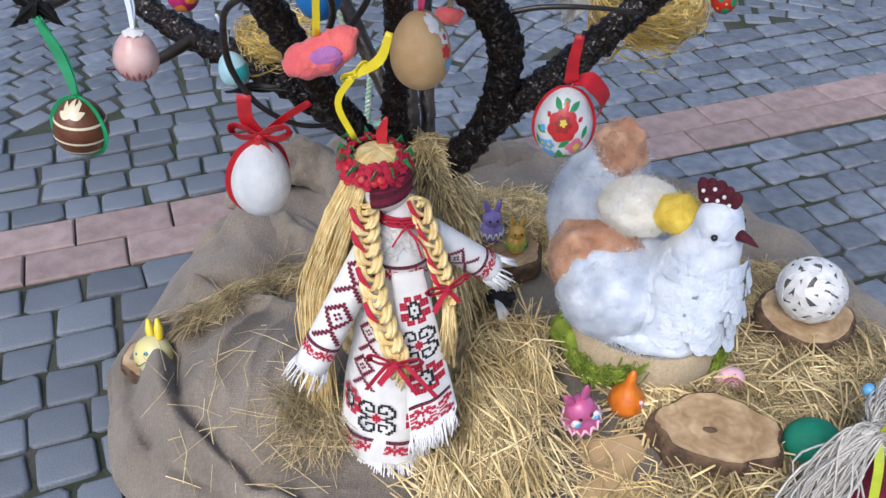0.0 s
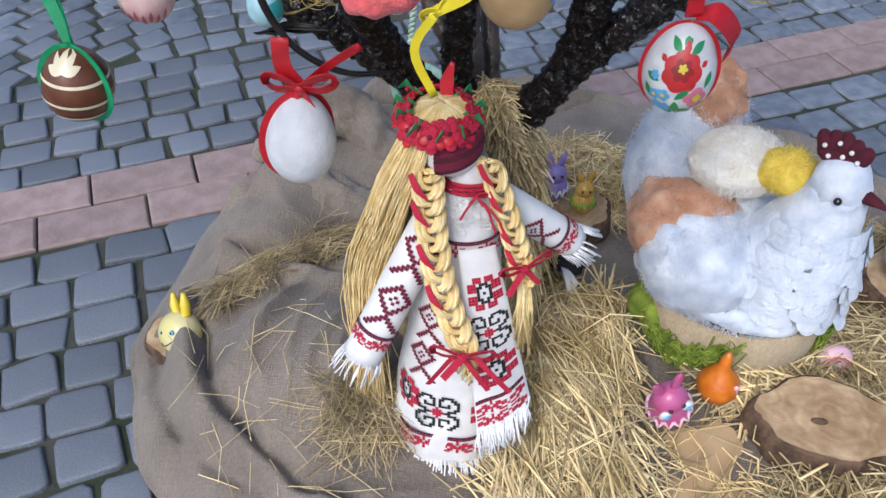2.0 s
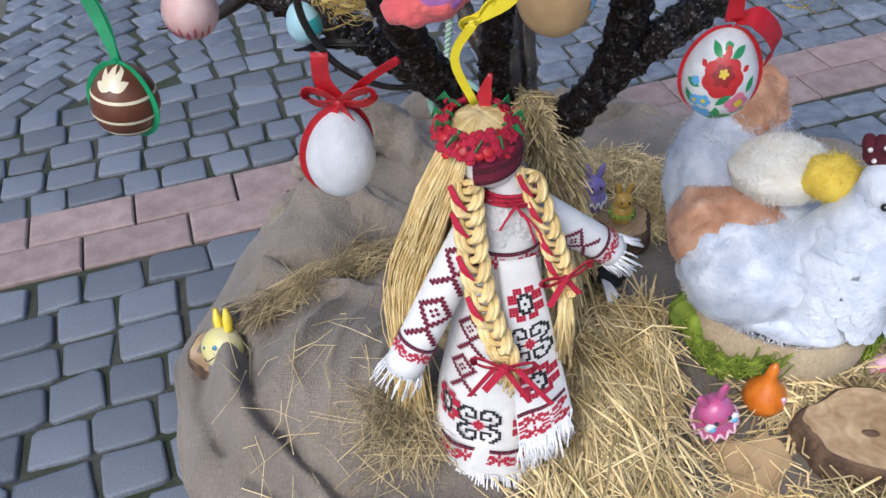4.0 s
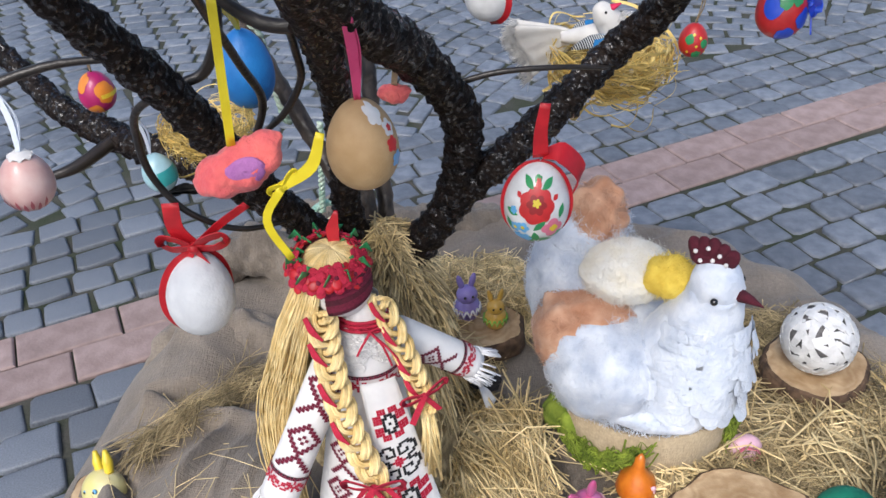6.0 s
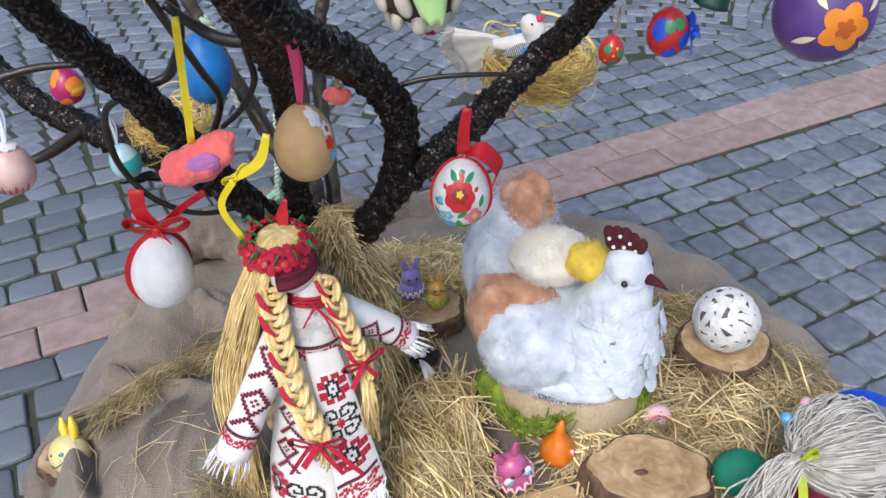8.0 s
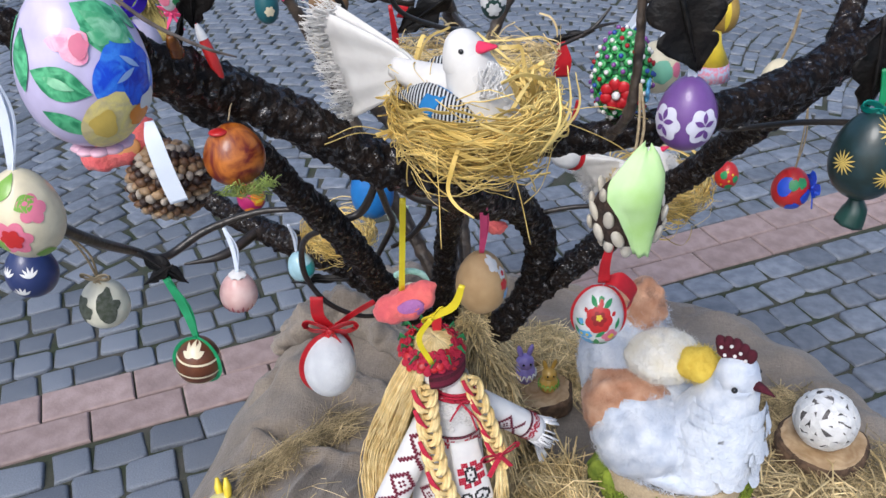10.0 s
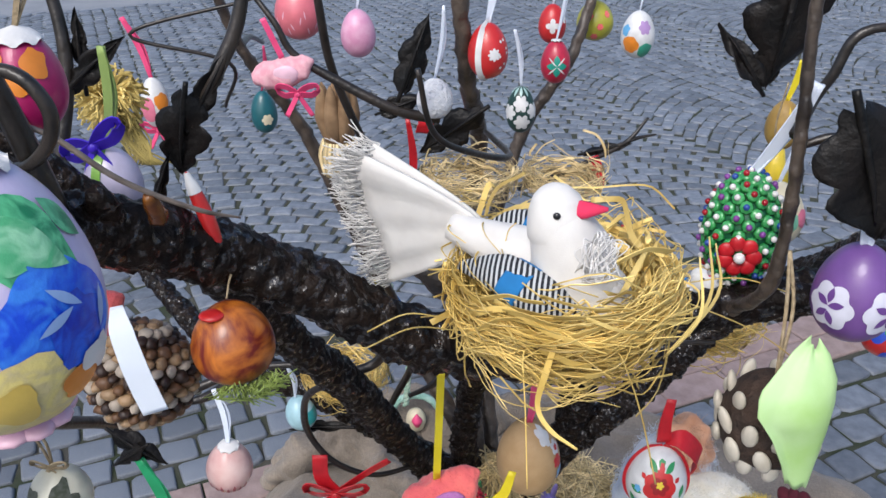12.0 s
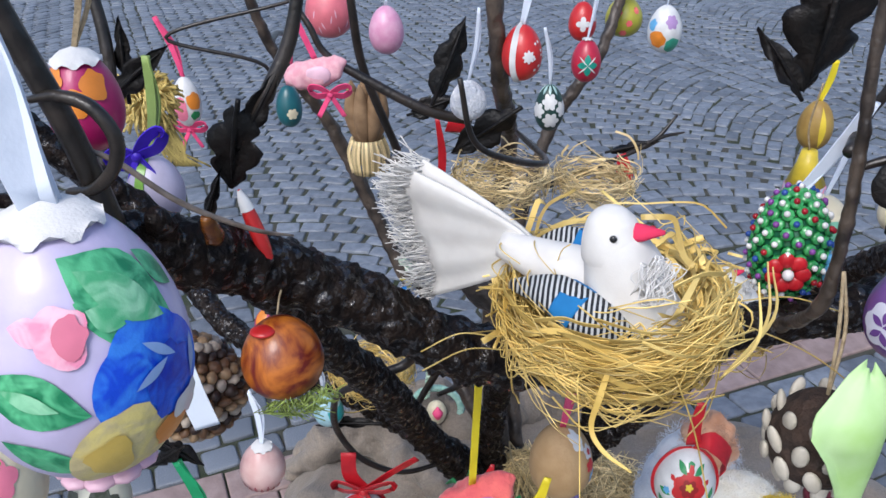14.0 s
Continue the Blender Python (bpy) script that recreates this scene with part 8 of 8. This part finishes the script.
def dove():
    """Stuffed linen dove looking along +x; origin in the middle of its nest."""
    r = random.Random(14)
    bm = bmesh.new()
    tube(bm, spline([(-0.048, 0.012, 0.038), (-0.025, 0.006, 0.033), (0.0, 0.0, 0.026), (0.022, -0.008, 0.020), (0.034, -0.012, 0.020), (0.042, -0.014, 0.024)], 6), [0.007, 0.012, 0.019, 0.025, 0.022, 0.010], 24)
    tube(bm, spline([(0.016, -0.010, 0.018), (0.017, -0.012, 0.036), (0.012, -0.014, 0.052), (0.008, -0.014, 0.062)], 6), [0.026, 0.0215, 0.0165, 0.0135], 28)
    ob = part("stuffed_dove", bm, M_LINEN)
    tagged(ob, "stuffed white linen dove with fringed tail sitting in a nest", "stuffed bird", group="stuffed doves")
    bm = bmesh.new()
    tube(bm, spline([(0.013, -0.013, 0.044), (0.010, -0.014, 0.054), (0.0085, -0.014, 0.063), (0.008, -0.014, 0.070), (0.008, -0.014, 0.0745), (0.008, -0.014, 0.0765)], 5), [0.0120, 0.0156, 0.0138, 0.0112, 0.0066, 0.0010], 28)
    head = part("head", bm, M_LINEN, ob)
    bm = bmesh.new()
    tube(bm, [(0.015, -0.018, 0.066), (0.023, -0.020, 0.067), (0.032, -0.022, 0.069)], [0.0055, 0.0042, 0.0010], 8, flat=0.6)
    part("beak", bm, mat("pink_felt", (0.70, 0.03, 0.10), rough=0.85), head, "pink felt beak")
    for y in (-0.0272, -0.0008):
        bm = bmesh.new()
        blob(bm, (0.0095, y, 0.066), (0.0019, 0.0013, 0.0019), 8, 6)
        part("eye", bm, M_DARK, head, "black bead eye")
    # fan tail of two folded layers
    for j, (dz, sp) in enumerate(((0.0, 1.0), (0.016, 0.75))):
        bm = bmesh.new()
        n = 14
        rows = []
        for i in range(9):
            t = i / 8
            row = []
            for k in range(n + 1):
                q = (k / n - 0.5) * 2
                wv = (0.0020 * math.sin(q * 4.5 + j * 2) + 0.0012 * math.sin(q * 11 + 1 + t * 2)) * t
                row.append(bm.verts.new((-0.030 - (0.070 + 0.006 * math.sin(q * 3 + j)) * t, 0.010 + 0.030 * t + wv + j * 0.004 - 0.010 * q * t, 0.036 + dz * t + q * 0.046 * sp * t ** 0.8 + 0.004 * (1 - t) * q - 0.014 * t)))
            rows.append(row)
        for A, B in zip(rows, rows[1:]):
            for k in range(n):
                bm.faces.new((A[k], A[k + 1], B[k + 1], B[k]))
        ends = [v.co.copy() for v in rows[-1]]
        tl = part("tail", bm, M_LINEN, ob, "folded linen tail")
        s = tl.modifiers.new("thickness", "SOLIDIFY")
        s.thickness = 0.0018
        bm = bmesh.new()
        for k in range(260):
            f = r.random() * n
            i0 = min(n - 1, int(f))
            p = ends[i0].lerp(ends[i0 + 1], f - i0)
            e = p + Vector((-r.uniform(0.006, 0.020), r.gauss(0, 0.003), r.gauss(0, 0.004) + 0.008 * (f / n - 0.5)))
            tube(bm, [p + Vector((0.004, 0, 0)), (p + e) / 2 + Vector((0, r.gauss(0, 0.002), r.gauss(0, 0.003))), e], 0.00035, 3)
        part("fringe", bm, M_LINEN, tl, "frayed threads")
    # patterned wings
    for sg in (-1, 1):
        bm = bmesh.new()
        P = [(-0.040, 0.010 + sg * 0.014, 0.024), (-0.016, 0.0 + sg * 0.026, 0.034), (0.008, -0.008 + sg * 0.030, 0.026), (0.028, -0.010 + sg * 0.030, 0.006)]
        tube(bm, spline(P, 6), [0.003, 0.010, 0.011, 0.006], 16, flat=0.45)
        w = part("wing", bm, M_STRIPE, ob, "black and white striped woven wing")
        bm = bmesh.new()
        tube(bm, spline([(-0.012, -0.001 + sg * 0.0268, 0.0335), (-0.007, -0.003 + sg * 0.028, 0.0322), (-0.002, -0.005 + sg * 0.029, 0.0305)], 4), [0.0108, 0.0114, 0.0116], 16, flat=0.5)
        part("blue_stripe", bm, mat("blue_weave", (0.02, 0.20, 0.50), rough=0.9), w)
    bm = bmesh.new()
    for k in range(44):
        a = r.uniform(0, 6.283)
        p = Vector((0.026, -0.027, 0.054))
        d = Vector((math.cos(a) * 0.6 + 0.4, -0.4, math.sin(a) - 0.2)) * 0.012
        tube(bm, spline([p, p + d + Vector((r.gauss(0, 0.003), -0.003, 0)), p + d * 0.3 + Vector((r.gauss(0, 0.004), -0.003, -0.014))], 4), 0.00028, 4)
    part("thread_tuft", bm, M_WHITE, ob, "tuft of loose white threads")
    return ob


d1 = dove()
d1.matrix_world = pose(0.050, 0.860, 1.064, 0, 0, -8)
nest((0.332, 1.58, 0.640), 0.084, 5, 520)
copy_thing(d1, pose(0.318, 1.565, 0.650, 0, -16, 8))
nest((-0.178, 1.40, 0.640), 0.055, 8, 380)
nest((-0.005, 1.300, 0.965), 0.050, 9, 300, M_HAY, "small nest of dull straw among the twigs")
nest((0.095, 1.320, 0.955), 0.045, 10, 260, M_HAY, "small nest of dull straw among the twigs")


# ---- felt birds and other ornaments ----
def felt_bird(c, s, turn, m, m2, label, ribbon=None, top=None, tilt=0):
    bm = bmesh.new()
    tube(bm, spline([(-0.55 * s, 0, -0.10 * s), (-0.35 * s, 0, -0.05 * s), (0, 0, 0.0), (0.25 * s, 0, 0.06 * s), (0.42 * s, 0, 0.16 * s), (0.56 * s, 0, 0.20 * s)], 6), [0.11 * s, 0.24 * s, 0.29 * s, 0.25 * s, 0.18 * s, 0.03 * s], 24, 0.22, 85, flat=0.8)
    ob = part("felt_bird", bm, m)
    ob.matrix_world = pose(*c, 0, tilt, turn)
    tagged(ob, label, "felt bird", group="felt birds")
    for sg in (-1, 1):
        bm = bmesh.new()
        blob(bm, (0.08 * s, sg * 0.20 * s, 0.02 * s), (0.24 * s, 0.06 * s, 0.17 * s), 16, 10, 0, 0.2, 70)
        part("wing", bm, m2, ob)
    if ribbon:
        bm = bmesh.new()
        e = ob.matrix_world.inverted() @ Vector(top)
        strip(bm, spline([(0.0, 0, 0.26 * s), Vector((0, 0, 0.26 * s)).lerp(e, 0.5), e], 6), 0.006, (1, 0.3, 0))
        part("ribbon", bm, ribbon, ob)
    return ob


b = felt_bird((-0.014, 0.995, 0.808), 0.062, 10, P_CORAL, P_MAUVE, "coral felt bird with mauve wings on yellow ribbon", R_YEL, (-0.013, 1.0, 0.927), -14)
bm = bmesh.new()
bow(bm, (0.022, -0.004, -0.024), 0.011, 0, (1, 0, 0.4), (0, 0, 1), 0)
strip(bm, spline([(0.02, -0.004, -0.024), (0.0, -0.006, -0.045), (0.004, -0.006, -0.082)], 5), [0.006, 0.006, 0.0055], (1, 0.1, 0))
strip(bm, spline([(0.018, -0.004, -0.024), (0.045, -0.006, -0.015), (0.060, -0.004, 0.006)], 5), [0.007, 0.009, 0.006], (0.2, 0.1, 1))
part("bow", bm, R_YEL, b, "yellow satin bow")
felt_bird((0.066, 1.270, 0.734), 0.036, -30, P_CORAL, P_CORAL, "small coral felt bird", R_TWINE, (0.07, 1.26, 0.77))
b = felt_bird((-0.196, 0.850, 1.050), 0.052, 20, P_CORAL, paint("apricot", (0.78, 0.36, 0.12)), "coral and apricot felt bird hung on a yellow bow", R_YEL, (-0.19, 0.85, 1.10), -12)
b = felt_bird((-0.200, 1.324, 1.064), 0.058, 5, mat("dotted_pink", (0.74, 0.42, 0.46), (0.66, 0.30, 0.36), 160, 0.9), P_LPINK, "pale pink cloth bird with dark specks and pink bow", R_PINK, (-0.215, 1.32, 1.12))
bm = bmesh.new()
bow(bm, (0.015, -0.012, -0.020), 0.018)
part("bow", bm, R_PINK, b)

# straw puff
bm = bmesh.new()
r = random.Random(31)
for k in range(320):
    d = Vector((r.gauss(0, 1), r.gauss(0, 1), r.gauss(0, 1))).normalized()
    q = [d * 0.006, d * 0.022 + Vector((r.gauss(0, 0.004), 0, r.gauss(0, 0.004))), d * r.uniform(0.026, 0.036) + Vector((0, 0, -0.006))]
    strip(bm, spline(q, 2), 0.0022, None, 0, 0.0003)
ob = part("straw_puff", bm, mat("pale_straw", (0.66, 0.52, 0.18), (0.55, 0.40, 0.11), 25, 0.7, bump=0, rnd=0.25))
ob.location = (-0.336, 1.215, 1.072)
tagged(ob, "fluffy ball of pale straw with a long tail", "ornament")
bm = bmesh.new()
for k in range(40):
    strip(bm, spline([(r.gauss(0.012, 0.006), r.gauss(0, 0.005), -0.02), (r.gauss(0.018, 0.008), 0, -0.045), (r.gauss(0.024, 0.010), 0, -0.07)], 3), 0.002, None, 0, 0.0003)
tagged(part("tail", bm, mat("dull_straw", (0.42, 0.33, 0.10), rough=0.8, rnd=0.3), ob), kind="stuff")

# dried onion bundle
ob = new("dried_bundle")
ob.location = (-0.178, 1.470, 0.95)
tagged(ob, "bundle of dried brown seed heads wrapped in straw", "dried flowers")
for k in range(7):
    bm = bmesh.new()
    a = k * 0.9
    x, y = 0.018 * math.cos(a), 0.012 * math.sin(a)
    tube(bm, spline([(x * 0.2, y * 0.2, -0.03), (x * 0.7, y, 0.0), (x, y, 0.022), (x * 1.05, y, 0.05), (x * 1.1, y, 0.062)], 5), [0.003, 0.009, 0.011, 0.006, 0.001], 10)
    part("seed_head", bm, mat("dry_brown", (0.30, 0.19, 0.10), (0.20, 0.12, 0.06), 60, 0.85), ob)
bm = bmesh.new()
for k in range(90):
    a = r.uniform(0, 6.283)
    strip(bm, spline([(0.02 * math.cos(a), 0.018 * math.sin(a), -0.01), (0.026 * math.cos(a), 0.022 * math.sin(a), -0.03), (0.022 * math.cos(a), 0.02 * math.sin(a), -0.055)], 3), 0.003, None, 0, 0.0003)
part("straw_wrap", bm, M_HAY, ob)

# red and white hanging ribbons
for x, y, z0, z1, w, m in ((-0.088, 1.45, 0.975, 0.885, 0.010, M_RED), (-0.070, 1.44, 0.985, 0.960, 0.022, M_RED), (-0.052, 1.40, 0.930, 0.880, 0.010, R_WHITE), (0.155, 1.605, 0.872, 0.815, 0.026, M_RED)):
    bm = bmesh.new()
    strip(bm, spline([(x, y, z0), (x + 0.006, y - 0.003, (z0 + z1) / 2), (x + 0.003, y, z1)], 6), [w * 0.5, w, w], (1, 0.3, 0))
    tagged(part("hanging_ribbon", bm, m), "short satin ribbon end hanging from a twig", "ribbon", group="loose ribbons")

# yellow cloth figure with a dotted skirt
bm = bmesh.new()
tube(bm, [(0, 0, 0.030), (0, 0, 0.014), (0.002, 0, -0.012)], [0.009, 0.012, 0.023], 16)
ob = part("cloth_bell", bm, P_YEL)
ob.location = (0.350, 1.44, 0.915)
tagged(ob, "yellow cloth bell with a dotted pink hem", "ornament")
bm = bmesh.new()
tube(bm, [(0.002, 0, -0.012), (0.003, 0, -0.034)], [0.0235, 0.027], 16)
part("hem", bm, mat("dotted_cloth", (0.62, 0.24, 0.32), (0.40, 0.46, 0.60), 260, 0.9, detail=0), ob)
bm = bmesh.new()
tube(bm, spline([(0, 0, 0.028), (-0.006, 0, 0.06), (0.0, 0, 0.11)], 5), 0.0012, 5)
part("thread", bm, R_TWINE, ob)

# green and white rope hoop with a tulip bud behind the trunk
ob = new("rope_wreath")
ob.location = (-0.15, 1.93, 0.09)
tagged(ob, "aqua rope wreath with a pink bud standing on burlap", "wreath")
bm = bmesh.new()
for k in range(3):
    q = [(0.052 * math.cos(t) + 0.004 * math.cos(24 * t + k * 2.1) * math.cos(t), 0.004 * math.sin(24 * t + k * 2.1), 0.06 + 0.052 * math.sin(t) + 0.004 * math.cos(24 * t + k * 2.1) * math.sin(t)) for t in np.linspace(0, 2 * math.pi, 160)]
    tube(bm, q, 0.0045, 6, cap=False)
part("rope", bm, mat("aqua_rope", (0.42, 0.60, 0.52), (0.22, 0.42, 0.34), 60, 0.9, bump=0.4), ob)
bm = bmesh.new()
blob(bm, (0.0, -0.01, 0.055), (0.022, 0.018, 0.03), 18, 12, 0, 0.06, 50)
part("cream_egg", bm, P_CREAM, ob)
bm = bmesh.new()
tube(bm, spline([(0.004, -0.024, 0.05), (0.004, -0.028, 0.066), (0.004, -0.028, 0.082)], 5), [0.006, 0.012, 0.002], 10)
part("bud", bm, R_PINK, ob, "pink cloth bud")
bm = bmesh.new()
for k in range(2):
    q = [(0.003 * math.cos(60 * t + k * 3.14), 0.003 * math.sin(60 * t + k * 3.14), 0) for t in np.linspace(0, 1, 60)]
    q = [(-0.02 + 0.02 * t + a, -0.02 + b_, 0.10 + 0.20 * t) for (a, b_, _), t in zip(q, np.linspace(0, 1, 60))]
    tube(bm, q, 0.0045, 6)
part("rope_tail", bm, mat("green_rope", (0.30, 0.46, 0.34), (0.50, 0.58, 0.48), 70, 0.9, bump=0.4), ob)

# twisted cord hanging behind the blue egg
bm = bmesh.new()
for k in range(2):
    q = [(-0.158 + 0.040 * math.sqrt(t) + 0.0042 * math.cos(50 * t + k * 3.14), 1.548 + 0.0042 * math.sin(50 * t + k * 3.14), 0.725 - 0.155 * t) for t in np.linspace(0, 1, 80)]
    tube(bm, q, 0.0048, 7)
tagged(part("twisted_cord", bm, mat("pale_green_cord", (0.34, 0.48, 0.36), (0.50, 0.58, 0.48), 70, 0.9, bump=0.4)), "pale green twisted cord hanging in the tree", "cord")

# ---- stones told apart one by one: the setts and pavers nearest the base ----
sett_shapes = []
for V, Fs in SHAPES:
    me = bpy.data.meshes.new("sett")
    me.from_pydata(V, [], Fs)
    me.materials.append(M_SETT)
    me.polygons.foreach_set("use_smooth", [True] * len(me.polygons))
    sett_shapes.append(me)
for n, (u, v, turn, lx, ly) in enumerate(STONES[:300]):
    ob = new("sett", sett_shapes[n % 12])
    ob.parent = pavement
    c = gpt(u, v, rng.uniform(-0.004, 0.003))
    ob.matrix_basis = Matrix.LocRotScale(c, Euler((rng.uniform(-0.03, 0.03), rng.uniform(-0.03, 0.03), math.atan2(AX.y, AX.x) + turn)), (lx, ly, 1))
paver_mesh = bpy.data.meshes.new("paver")


def paver_data():
    """A rectangular clinker with a small chamfer."""
    verts, faces = [], []
    for s, z in ((0.0, -0.02), (0.0, -0.004), (0.003, -0.0005), (0.006, 0.0)):
        for x, y in ((-1, -1), (1, -1), (1, 1), (-1, 1)):
            verts.append((x * (0.0998 - s), y * (0.0492 - s), z))
    for k in range(3):
        for i in range(4):
            faces.append((4 * k + i, 4 * k + (i + 1) % 4, 4 * k + 4 + (i + 1) % 4, 4 * k + 4 + i))
    faces.append((12, 13, 14, 15))
    return verts, faces


paver_mesh.from_pydata(*paver_data()[:1], [], paver_data()[1])
paver_mesh.materials.append(M_PAVER)
for k in range(-14, 24):
    for row in (0, 1):
        ob = new("paver", paver_mesh)
        ob.parent = pavement
        c = gpt(0.204 * (k + 0.5 + 0.5 * row), 0.051 - 0.102 * row, 0.001 + rng.uniform(-0.002, 0.002))
        ob.matrix_basis = Matrix.LocRotScale(c, Euler((rng.uniform(-0.012, 0.012), rng.uniform(-0.008, 0.008), math.atan2(AX.y, AX.x) + rng.uniform(-0.006, 0.006))), None)
